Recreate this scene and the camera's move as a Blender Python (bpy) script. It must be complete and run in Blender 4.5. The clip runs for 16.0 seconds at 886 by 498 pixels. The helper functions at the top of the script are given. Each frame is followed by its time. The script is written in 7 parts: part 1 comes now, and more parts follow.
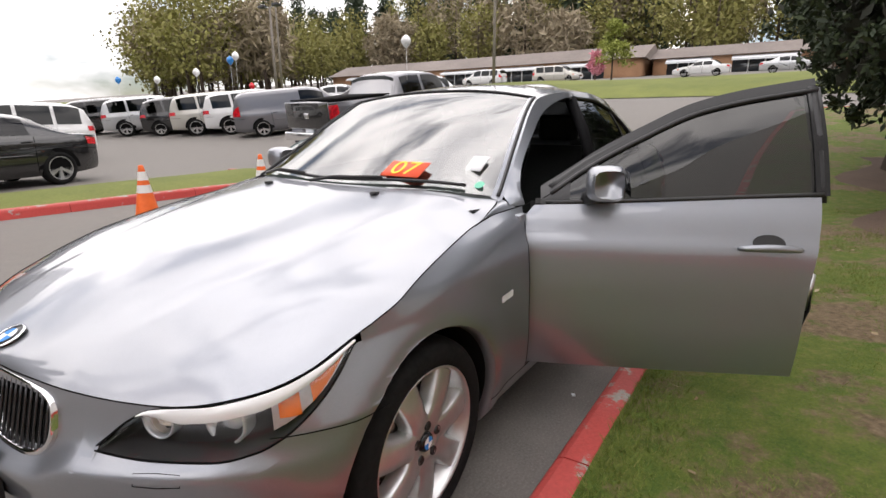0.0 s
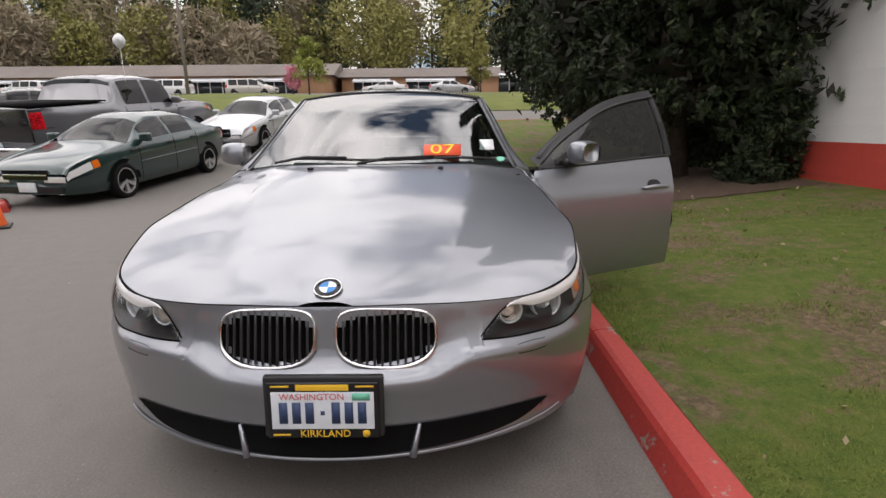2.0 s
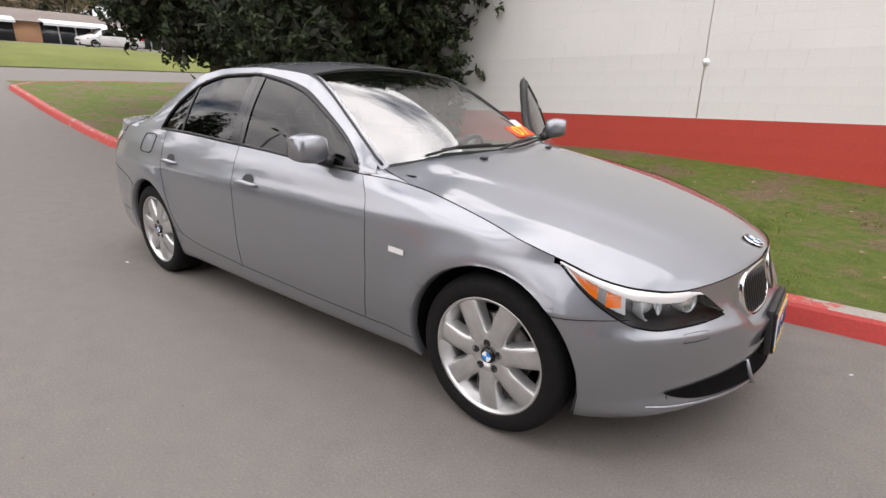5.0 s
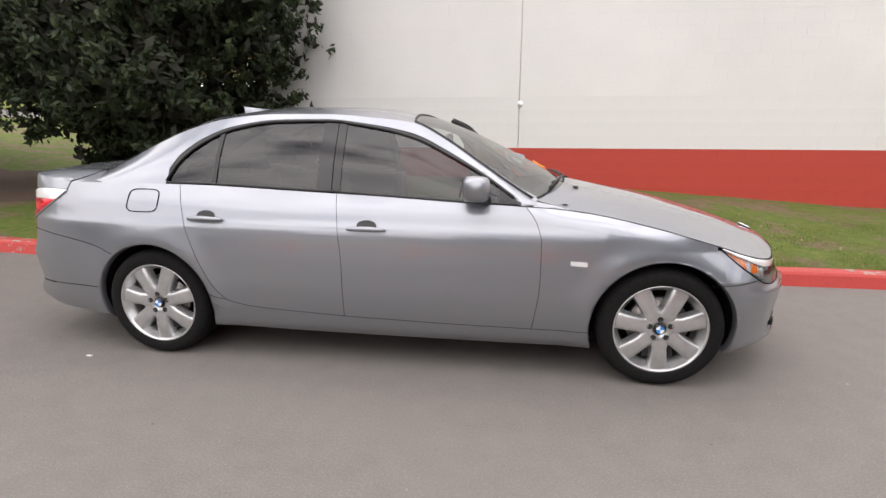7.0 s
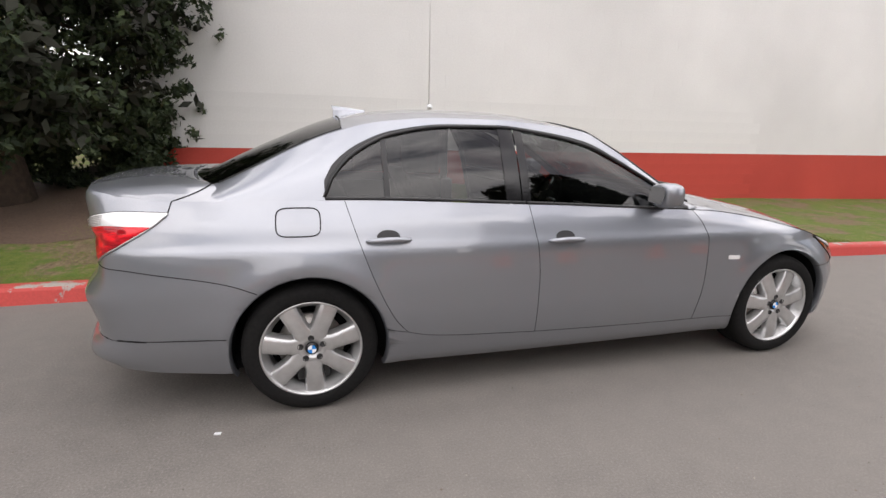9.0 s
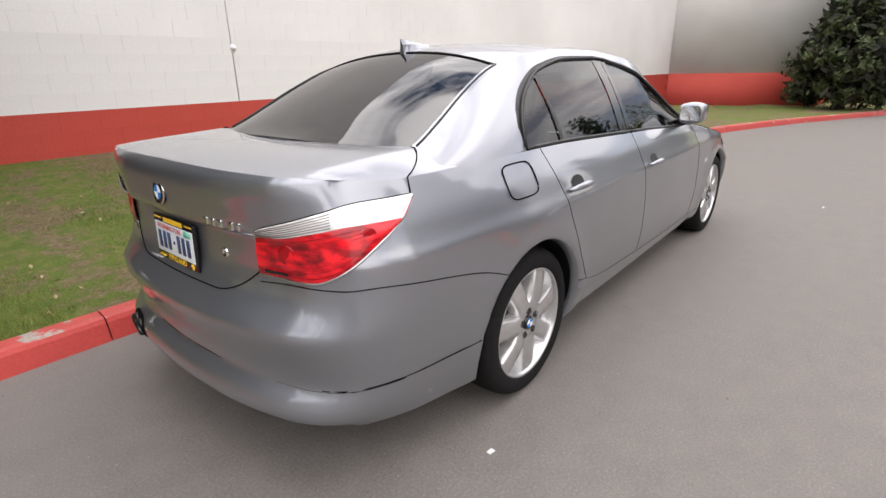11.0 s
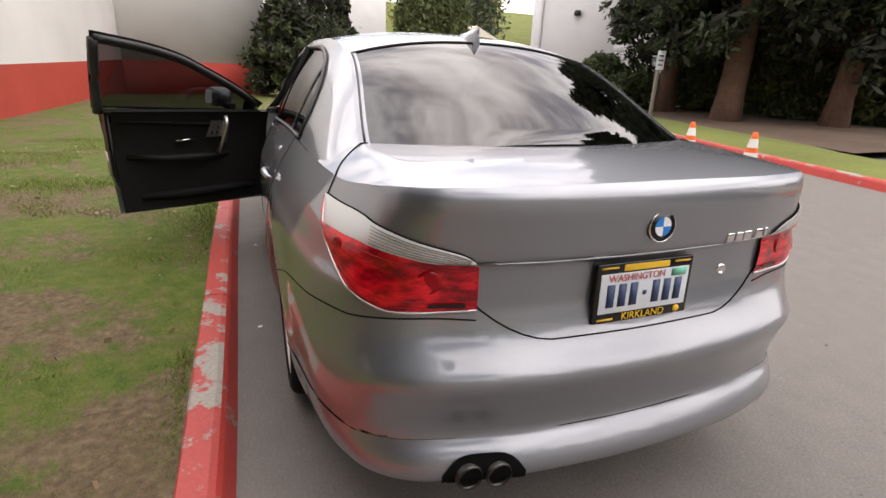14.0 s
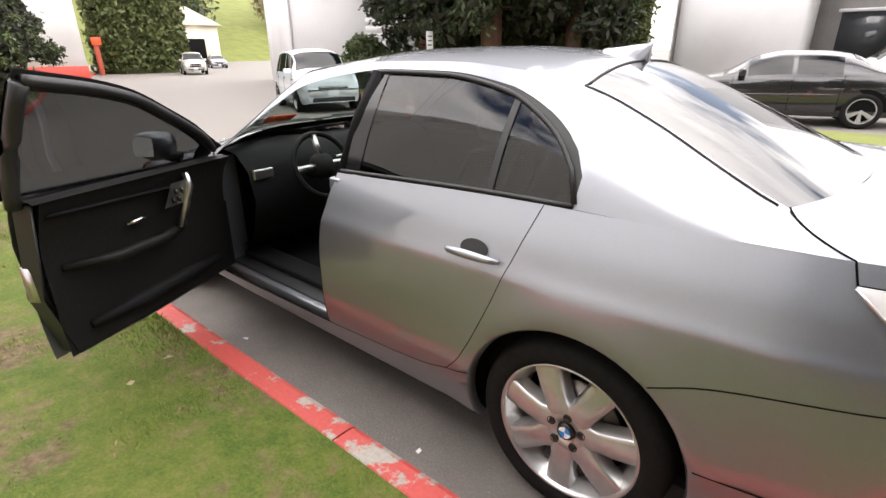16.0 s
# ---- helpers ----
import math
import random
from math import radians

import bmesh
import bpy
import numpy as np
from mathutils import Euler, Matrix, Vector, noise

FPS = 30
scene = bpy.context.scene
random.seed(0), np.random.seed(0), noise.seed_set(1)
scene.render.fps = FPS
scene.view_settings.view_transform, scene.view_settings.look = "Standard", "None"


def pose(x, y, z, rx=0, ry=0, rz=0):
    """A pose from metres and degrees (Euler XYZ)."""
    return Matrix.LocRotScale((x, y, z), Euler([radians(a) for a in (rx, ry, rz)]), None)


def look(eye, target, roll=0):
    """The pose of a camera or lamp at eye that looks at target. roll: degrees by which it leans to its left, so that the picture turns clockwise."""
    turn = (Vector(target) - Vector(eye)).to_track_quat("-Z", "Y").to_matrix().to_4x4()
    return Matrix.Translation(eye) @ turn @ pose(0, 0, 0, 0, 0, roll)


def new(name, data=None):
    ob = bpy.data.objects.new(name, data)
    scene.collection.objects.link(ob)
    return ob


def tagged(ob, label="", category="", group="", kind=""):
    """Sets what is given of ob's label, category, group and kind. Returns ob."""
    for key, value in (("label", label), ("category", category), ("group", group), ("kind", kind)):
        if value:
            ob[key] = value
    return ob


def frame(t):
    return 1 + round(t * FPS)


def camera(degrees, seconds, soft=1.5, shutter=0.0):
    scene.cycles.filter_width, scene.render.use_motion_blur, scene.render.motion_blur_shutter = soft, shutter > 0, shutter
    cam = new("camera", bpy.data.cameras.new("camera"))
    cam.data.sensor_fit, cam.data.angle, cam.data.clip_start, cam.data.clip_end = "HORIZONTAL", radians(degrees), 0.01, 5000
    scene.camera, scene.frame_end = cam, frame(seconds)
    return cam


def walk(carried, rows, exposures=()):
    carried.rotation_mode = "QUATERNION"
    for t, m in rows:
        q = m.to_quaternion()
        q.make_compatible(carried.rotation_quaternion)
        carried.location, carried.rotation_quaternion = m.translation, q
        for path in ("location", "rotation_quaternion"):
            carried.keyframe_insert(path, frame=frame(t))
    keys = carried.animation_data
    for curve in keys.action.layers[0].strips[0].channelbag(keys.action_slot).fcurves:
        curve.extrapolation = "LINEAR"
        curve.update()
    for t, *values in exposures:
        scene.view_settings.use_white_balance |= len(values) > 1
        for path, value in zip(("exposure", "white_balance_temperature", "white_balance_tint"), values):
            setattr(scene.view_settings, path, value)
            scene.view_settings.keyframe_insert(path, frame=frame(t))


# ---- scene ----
cam = camera(82.5, 16.0)
PATH = [
    (0, (2.539, 1.673, 1.301), (0.935, 0.593, 0.789), -0.4),
    (0.5, (3.026, 1.487, 1.271), (1.324, 0.573, 0.754), 0.4),
    (1, (3.362, 1.185, 1.264), (1.558, 0.412, 0.878), -0.1),
    (1.5, (3.528, 0.812, 1.246), (1.643, 0.319, 0.793), -1.2),
    (2, (3.587, 0.355, 1.197), (1.643, 0.34, 0.73), -0.5),
    (2.5, (3.527, -0.102, 1.213), (1.599, 0.134, 0.735), 2.2),
    (3, (3.423, -0.598, 1.219), (1.558, -0.1, 0.698), 2.4),
    (3.5, (3.224, -1.063, 1.214), (1.496, -0.209, 0.681), 0.0),
    (4, (2.984, -1.54, 1.216), (1.372, -0.45, 0.751), -0.2),
    (4.2, (2.898, -1.71, 1.23), (1.357, -0.537, 0.733), 0.4),
    (6.3, (1.32, -3.232, 1.385), (0.719, -1.401, 0.848), -0.8),
    (6.5, (1.15, -3.34, 1.385), (0.624, -1.474, 0.895), -0.3),
    (7, (0.665, -3.485, 1.377), (0.39, -1.564, 0.895), 0.0),
    (7.5, (0.119, -3.578, 1.361), (0.065, -1.637, 0.883), -0.1),
    (8, (-0.429, -3.56, 1.363), (-0.295, -1.614, 0.923), -0.3),
    (8.5, (-0.952, -3.407, 1.368), (-0.592, -1.491, 0.922), 0.5),
    (9, (-1.496, -3.216, 1.393), (-0.939, -1.354, 0.918), 1.5),
    (9.5, (-1.982, -2.942, 1.356), (-1.198, -1.181, 0.82), 1.7),
    (9.7, (-2.168, -2.82, 1.352), (-1.31, -1.093, 0.819), 2.0),
    (11.8, (-3.43, -1.077, 1.351), (-1.72, -0.298, 0.664), -0.1),
    (12, (-3.463, -0.871, 1.33), (-1.7, -0.191, 0.675), 0.8),
    (12.5, (-3.583, -0.405, 1.341), (-1.747, -0.032, 0.641), 0.7),
    (13, (-3.558, 0.09, 1.335), (-1.68, 0.032, 0.651), 1.2),
    (13.5, (-3.518, 0.553, 1.337), (-1.668, 0.166, 0.681), 0.3),
    (14, (-3.419, 0.966, 1.338), (-1.67, 0.281, 0.651), 2.6),
    (14.5, (-3.21, 1.354, 1.424), (-1.614, 0.402, 0.685), 2.3),
    (15, (-2.914, 1.738, 1.482), (-1.465, 0.606, 0.695), 2.3),
    (15.5, (-2.472, 1.96, 1.465), (-1.187, 0.632, 0.699), -1.1),
    (16, (-1.985, 2.112, 1.476), (-0.782, 0.694, 0.739), -0.4),
]
EXPOSURES = [
    (0.0, -0.44, 6750, 15), (1.0, -0.64, 6750, 15), (2.0, -0.78, 6750, 15), (2.5, -0.74, 6750, 15), (4.0, -0.48, 6720, 15), (7.0, -0.22, 6720, 15),
    (9.5, -0.40, 6700, 15), (12.0, -0.02, 6700, 15), (13.5, -0.02, 6900, 16), (14.2, -0.22, 7000, 17), (15.0, 0.10, 7100, 18), (15.5, 0.38, 7000, 17), (16.0, 0.62, 6850, 15),
]
walk(cam, [(t, look(eye, target, roll)) for t, eye, target, roll in PATH], EXPOSURES)

# ---- world, sun, exposure ----
world = bpy.data.worlds.new("sky")
scene.world = world
world.use_nodes = True
wn, wl = world.node_tree.nodes, world.node_tree.links
wn.clear()
w_out = wn.new("ShaderNodeOutputWorld")
w_sky = wn.new("ShaderNodeTexSky")
w_sky.sky_type = "NISHITA"
w_sky.sun_disc = False
w_sky.sun_elevation, w_sky.sun_rotation = radians(48), radians(118)
w_bg = wn.new("ShaderNodeBackground")
w_bg.inputs["Strength"].default_value = 0.15
w_cloud = wn.new("ShaderNodeBackground")
w_mix = wn.new("ShaderNodeMixShader")
w_tc = wn.new("ShaderNodeTexCoord")
w_map = wn.new("ShaderNodeMapping")
w_map.inputs["Scale"].default_value = (1.0, 1.0, 2.6)
w_map.inputs["Location"].default_value = (0.35, 0.1, 0.2)
w_n1 = wn.new("ShaderNodeTexNoise")
w_n1.inputs["Scale"].default_value, w_n1.inputs["Detail"].default_value = 1.9, 7.0
w_n1.inputs["Roughness"].default_value = 0.56
w_ramp = wn.new("ShaderNodeValToRGB")
w_ramp.color_ramp.elements[0].position, w_ramp.color_ramp.elements[1].position = 0.385, 0.505
w_n2 = wn.new("ShaderNodeTexNoise")
w_n2.inputs["Scale"].default_value, w_n2.inputs["Detail"].default_value = 3.4, 6.0
w_ramp2 = wn.new("ShaderNodeValToRGB")
w_ramp2.color_ramp.elements[0].position, w_ramp2.color_ramp.elements[0].color = 0.38, (0.68, 0.69, 0.71, 1)
w_ramp2.color_ramp.elements[1].position, w_ramp2.color_ramp.elements[1].color = 0.58, (1.0, 1.0, 1.0, 1)
wl.new(w_tc.outputs["Generated"], w_map.inputs["Vector"])
wl.new(w_map.outputs["Vector"], w_n1.inputs["Vector"])
wl.new(w_map.outputs["Vector"], w_n2.inputs["Vector"])
wl.new(w_n1.outputs["Fac"], w_ramp.inputs["Fac"])
wl.new(w_n2.outputs["Fac"], w_ramp2.inputs["Fac"])
wl.new(w_sky.outputs["Color"], w_bg.inputs["Color"])
w_sep, w_up = wn.new("ShaderNodeSeparateXYZ"), wn.new("ShaderNodeMapRange")
w_up.inputs["From Min"].default_value, w_up.inputs["From Max"].default_value = 0.0, 1.0
w_up.inputs["To Min"].default_value, w_up.inputs["To Max"].default_value = 0.60 * 3.8, 1.26 * 3.8
wl.new(w_tc.outputs["Generated"], w_sep.inputs["Vector"])
wl.new(w_sep.outputs["Z"], w_up.inputs["Value"])
wl.new(w_up.outputs["Result"], w_cloud.inputs["Strength"])
wl.new(w_ramp2.outputs["Color"], w_cloud.inputs["Color"])
wl.new(w_ramp.outputs["Color"], w_mix.inputs["Fac"])
wl.new(w_bg.outputs["Background"], w_mix.inputs[1])
wl.new(w_cloud.outputs["Background"], w_mix.inputs[2])
wl.new(w_mix.outputs["Shader"], w_out.inputs["Surface"])

sun_data = bpy.data.lights.new("sun", "SUN")
sun_data.energy, sun_data.angle, sun_data.color = 0.6, radians(110), (1.0, 0.96, 0.9)
sun = new("sun", sun_data)
sun.matrix_world = look((6, -12, 20), (0, 0, 0))

# ---- materials ----
def material(name, color=(0.5, 0.5, 0.5), rough=0.5, metal=0.0, **more):
    m = bpy.data.materials.new(name)
    m.use_nodes = True
    b = m.node_tree.nodes["Principled BSDF"]
    b.inputs["Base Color"].default_value = (*color, 1)
    b.inputs["Roughness"].default_value = rough
    b.inputs["Metallic"].default_value = metal
    for key, value in more.items():
        b.inputs[key.replace("_", " ")].default_value = value
    return m


def node(m, kind, **inputs):
    n = m.node_tree.nodes.new(kind)
    for key, value in inputs.items():
        n.inputs[key.replace("_", " ")].default_value = value
    return n


def coords(m, scale=(1, 1, 1)):
    tc = node(m, "ShaderNodeTexCoord")
    mp = node(m, "ShaderNodeMapping")
    mp.inputs["Scale"].default_value = scale
    m.node_tree.links.new(tc.outputs["Object"], mp.inputs["Vector"])
    return mp.outputs["Vector"]


def noise_tex(m, vec, scale, detail=4.0, rough=0.55):
    n = node(m, "ShaderNodeTexNoise", Scale=scale, Detail=detail, Roughness=rough)
    m.node_tree.links.new(vec, n.inputs["Vector"])
    return n.outputs["Fac"]


def ramp(m, fac, stops):
    r = node(m, "ShaderNodeValToRGB")
    e = r.color_ramp.elements
    while len(e) < len(stops):
        e.new(0.5)
    for k, (p, c) in zip(e, stops):
        k.position, k.color = p, (*c, 1)
    m.node_tree.links.new(fac, r.inputs["Fac"])
    return r.outputs["Color"]


def mix(m, fac, a, b, mode="MIX"):
    n = node(m, "ShaderNodeMix")
    n.data_type, n.blend_type = "RGBA", mode
    sockets = (n.inputs[0], n.inputs[6], n.inputs[7])
    for socket, value in zip(sockets, (fac, a, b)):
        if isinstance(value, bpy.types.NodeSocket):
            m.node_tree.links.new(value, socket)
        elif isinstance(value, tuple):
            socket.default_value = (*value, 1)
        else:
            socket.default_value = value
    return n.outputs[2]


def set_color(m, socket):
    m.node_tree.links.new(socket, m.node_tree.nodes["Principled BSDF"].inputs["Base Color"])


def set_bump(m, height, strength=0.3, distance=0.01):
    b = node(m, "ShaderNodeBump", Strength=strength, Distance=distance)
    m.node_tree.links.new(height, b.inputs["Height"])
    m.node_tree.links.new(b.outputs["Normal"], m.node_tree.nodes["Principled BSDF"].inputs["Normal"])


def set_rough(m, fac, low, high):
    r = node(m, "ShaderNodeMapRange")
    r.inputs["To Min"].default_value, r.inputs["To Max"].default_value = low, high
    m.node_tree.links.new(fac, r.inputs["Value"])
    m.node_tree.links.new(r.outputs["Result"], m.node_tree.nodes["Principled BSDF"].inputs["Roughness"])


def speckled(name, a, b, scale, rough=0.6, metal=0.0, bump=0.0, big=0.6, detail=5.0):
    """Two colours mixed at a fine and a coarse scale, with relief of the fine grain."""
    m = material(name, a, rough, metal)
    v = coords(m)
    fine, coarse = noise_tex(m, v, scale, detail), noise_tex(m, v, big, 3.0)
    c1 = ramp(m, fine, ((0.35, a), (0.65, b)))
    c2 = ramp(m, coarse, ((0.3, tuple(0.82 * x for x in a)), (0.7, tuple(min(1, 1.12 * x) for x in b))))
    set_color(m, mix(m, 0.45, c1, c2))
    if bump:
        set_bump(m, fine, bump, 0.01)
    return m


def car_paint(name, color, flake=0.35, rough=0.30, coat=1.55):
    m = material(name, color, rough, 0.0, Coat_Weight=1.0, Coat_Roughness=0.03, Coat_IOR=coat)
    m.node_tree.nodes["Principled BSDF"].inputs["Metallic"].default_value = flake
    v = coords(m)
    f = noise_tex(m, v, 900.0, 2.0)
    dust = noise_tex(m, v, 2.2, 5.0)
    film = 0.03 + 0.13 * min(1.0, sum(color))
    set_color(m, mix(m, ramp(m, dust, ((0.45, (0, 0, 0)), (0.8, (film, film, film)))),
                     ramp(m, f, ((0.3, tuple(0.86 * x for x in color)), (0.7, tuple(min(1, 1.12 * x) for x in color)))),
                     (0.30, 0.28, 0.25)))
    set_rough(m, dust, rough - 0.03, rough + 0.10)
    return m


def window_glass(name, tint, gloss=0.05):
    """Thin tinted pane: passes tinted light and mirrors by the angle."""
    m = bpy.data.materials.new(name)
    m.use_nodes = True
    n, l = m.node_tree.nodes, m.node_tree.links
    n.clear()
    out = n.new("ShaderNodeOutputMaterial")
    clear, shine, blend, side = (n.new("ShaderNodeBsdfTransparent"), n.new("ShaderNodeBsdfGlossy"),
                                 n.new("ShaderNodeMixShader"), n.new("ShaderNodeLayerWeight"))
    clear.inputs["Color"].default_value = (*tint, 1)
    shine.inputs["Roughness"].default_value = 0.015
    side.inputs["Blend"].default_value = 0.5
    five, span = n.new("ShaderNodeMath"), n.new("ShaderNodeMath")
    five.operation, five.inputs[1].default_value = "POWER", 5.0
    span.operation, span.inputs[1].default_value, span.inputs[2].default_value = "MULTIPLY_ADD", 1.0 - gloss, gloss
    l.new(side.outputs["Facing"], five.inputs[0])
    l.new(five.outputs["Value"], span.inputs[0])
    l.new(span.outputs["Value"], blend.inputs["Fac"])
    l.new(clear.outputs["BSDF"], blend.inputs[1])
    l.new(shine.outputs["BSDF"], blend.inputs[2])
    l.new(blend.outputs["Shader"], out.inputs["Surface"])
    return m


PAINT = car_paint("silver_grey_paint", (0.278, 0.292, 0.325), 0.84, 0.39, 1.78)
GLASS_TINT = window_glass("tinted_side_glass", (0.10, 0.105, 0.105), 0.065)
GLASS_WS = window_glass("windscreen_glass", (0.66, 0.76, 0.72), 0.30)
GLASS_REAR = window_glass("rear_glass", (0.05, 0.055, 0.06), 0.14)
GLASS_LENS = window_glass("clear_lamp_lens", (0.93, 0.95, 0.96), 0.04)
RUBBER = speckled("tyre_rubber", (0.005, 0.005, 0.0055), (0.012, 0.0115, 0.011), 60, 0.9, bump=0.2)
RUBBER.node_tree.nodes["Principled BSDF"].inputs["Specular IOR Level"].default_value = 0.2
BLACK_TRIM = speckled("black_trim", (0.012, 0.012, 0.013), (0.02, 0.02, 0.021), 90, 0.45)
BLACK_GLOSS = material("gloss_black", (0.008, 0.008, 0.009), 0.12)
# black of panel gaps, also of hollows whose shade is put into colour
GAP = material("gap_and_hollow_black", (0.005, 0.005, 0.005), 0.9, 0.0, Specular_IOR_Level=0.08)
CABIN = speckled("cabin_black_plastic", (0.006, 0.006, 0.007), (0.012, 0.012, 0.013), 140, 0.7, bump=0.15)
CABIN.node_tree.nodes["Principled BSDF"].inputs["Specular IOR Level"].default_value = 0.10
LEATHER = speckled("black_leather", (0.006, 0.006, 0.006), (0.012, 0.0115, 0.011), 70, 0.55, bump=0.25)
LEATHER.node_tree.nodes["Principled BSDF"].inputs["Specular IOR Level"].default_value = 0.16
CHROME = material("chrome", (0.82, 0.82, 0.83), 0.09, 1.0)
SATIN = speckled("satin_metal", (0.55, 0.55, 0.56), (0.66, 0.66, 0.67), 120, 0.32, 1.0)
ALLOY = speckled("silver_wheel_alloy", (0.50, 0.50, 0.50), (0.60, 0.60, 0.60), 25, 0.28, 0.75, big=3)
PIPE = speckled("dark_pipe_steel", (0.05, 0.048, 0.046), (0.11, 0.105, 0.10), 40, 0.35, 0.9)
BRAKE = speckled("brake_disc_steel", (0.22, 0.21, 0.20), (0.34, 0.32, 0.30), 50, 0.4, 0.9)
RED_LENS = material("red_lamp_lens", (0.5, 0.004, 0.012), 0.30, 0.0, Coat_Weight=0.6, Coat_Roughness=0.03, Specular_IOR_Level=0.25)
_v = coords(RED_LENS, (1.0, 1.0, 2.4))
set_color(RED_LENS, ramp(RED_LENS, noise_tex(RED_LENS, _v, 16.0, 3.0), ((0.36, (0.20, 0.001, 0.006)), (0.50, (0.52, 0.004, 0.012)), (0.62, (0.82, 0.012, 0.022)))))
RED_MID = material("mid_red_lamp_lens", (0.36, 0.003, 0.009), 0.30, 0.0, Coat_Weight=0.3, Specular_IOR_Level=0.2)
RED_DEEP = material("deep_red_lamp_lens", (0.20, 0.004, 0.006), 0.12, 0.0, Coat_Weight=1.0)
CLEAR_LENS = material("clear_ribbed_lens", (0.78, 0.78, 0.78), 0.15, 0.15, Coat_Weight=1.0)
DARK_CHROME = material("dark_grille_slat", (0.055, 0.055, 0.058), 0.30, 0.6)
AMBER = material("amber_reflector", (0.75, 0.16, 0.015), 0.12, 0.0, Coat_Weight=1.0)
HL_DARK = material("headlamp_housing", (0.022, 0.021, 0.022), 0.3, 0.3)
BULB = material("projector_lens", (0.75, 0.76, 0.78), 0.04, 0.6)
WARM_BULB = material("warm_projector_lens", (0.95, 0.78, 0.62), 0.06, 0.5)
BLUE = material("badge_blue", (0.02, 0.22, 0.62), 0.2)
WHITE = material("badge_white", (0.85, 0.86, 0.88), 0.25)
PLATE = speckled("plate_white", (0.62, 0.68, 0.74), (0.76, 0.79, 0.82), 14, 0.35)
PLATE_INK = material("plate_blue_ink", (0.035, 0.06, 0.14), 0.5)
PLATE_RED = material("plate_red_ink", (0.55, 0.09, 0.08), 0.5)
PLATE_GREEN = material("plate_green_tab", (0.16, 0.55, 0.38), 0.5)
YELLOW = material("yellow_lettering", (0.85, 0.52, 0.03), 0.45)
STICKER_RED = material("sticker_red_orange", (0.88, 0.10, 0.03), 0.5)
STICKER_YEL = material("sticker_yellow", (0.95, 0.62, 0.02), 0.5)

# ---- mesh helpers ----
def mesh_from(verts, faces, mat, smooth=True):
    me = bpy.data.meshes.new("m")
    if isinstance(verts, np.ndarray):
        n, k = faces.shape
        me.vertices.add(len(verts))
        me.vertices.foreach_set("co", verts.astype(np.float32).ravel())
        me.loops.add(n * k)
        me.loops.foreach_set("vertex_index", faces.astype(np.int32).ravel())
        me.polygons.add(n)
        me.polygons.foreach_set("loop_start", np.arange(0, n * k, k, dtype=np.int32))
        me.update(calc_edges=True)
    else:
        me.from_pydata([tuple(v) for v in verts], [], faces)
    me.materials.append(mat)
    if smooth:
        me.polygons.foreach_set("use_smooth", [True] * len(me.polygons))
    me.update()
    return me


def part(name, data, mat, parent, label="", smooth=True):
    """One mesh object under a thing or a part: data is a bmesh or a pair of vertices and faces."""
    if isinstance(data, bmesh.types.BMesh):
        me = bpy.data.meshes.new(name)
        data.to_mesh(me)
        data.free()
        me.materials.append(mat)
        if smooth:
            me.polygons.foreach_set("use_smooth", [True] * len(me.polygons))
    else:
        me = mesh_from(data[0], data[1], mat, smooth)
    me.name = name
    ob = new(name, me)
    ob.parent = parent
    if label:
        ob["label"] = label
    return ob


def thing(name, label, category, group="", kind="", at=(0, 0, 0), turn=0.0):
    ob = new(name)
    ob.empty_display_size = 0.1
    ob.matrix_world = pose(*at, 0, 0, turn)
    return tagged(ob, label, category, group, kind)


def spline(points):
    """A smooth function through (t, value) pairs, monotone between them."""
    ts, vs = np.array([p[0] for p in points], float), np.array([p[1] for p in points], float)
    order = np.argsort(ts)
    ts, vs = ts[order], vs[order]
    d = np.diff(vs) / np.diff(ts)
    m = np.concatenate(([d[0]], np.where(d[:-1] * d[1:] > 0, 2 * d[:-1] * d[1:] / (d[:-1] + d[1:] + 1e-12), 0), [d[-1]]))

    def f(t):
        t = np.clip(t, ts[0], ts[-1])
        i = np.clip(np.searchsorted(ts, t) - 1, 0, len(ts) - 2)
        h = ts[i + 1] - ts[i]
        s = (t - ts[i]) / h
        return ((2 * s**3 - 3 * s**2 + 1) * vs[i] + (s**3 - 2 * s**2 + s) * h * m[i]
                + (-2 * s**3 + 3 * s**2) * vs[i + 1] + (s**3 - s**2) * h * m[i + 1])
    return f


def grid_mesh(rows, flip=False, loop=False):
    """Vertices and quads of a grid given as rows of points."""
    n, k = len(rows), len(rows[0])
    verts = [p for r in rows for p in r]
    faces = []
    for i in range(n - 1):
        for j in range(k if loop else k - 1):
            a, b = i * k + j, i * k + (j + 1) % k
            f = (a, b, b + k, a + k)
            faces.append(f[::-1] if flip else f)
    return verts, faces


def merged(*meshes):
    verts, faces = [], []
    for v, f in meshes:
        o = len(verts)
        verts += [tuple(p) for p in v]
        faces += [tuple(i + o for i in q) for q in f]
    return verts, faces


def box(x0, y0, z0, x1, y1, z1, bevel=0.0):
    bm = bmesh.new()
    bmesh.ops.create_cube(bm, size=1)
    bmesh.ops.scale(bm, vec=(x1 - x0, y1 - y0, z1 - z0), verts=bm.verts)
    bmesh.ops.translate(bm, vec=((x0 + x1) / 2, (y0 + y1) / 2, (z0 + z1) / 2), verts=bm.verts)
    if bevel:
        bmesh.ops.bevel(bm, geom=bm.edges[:], offset=bevel, segments=2, affect="EDGES", profile=0.6)
    return bm


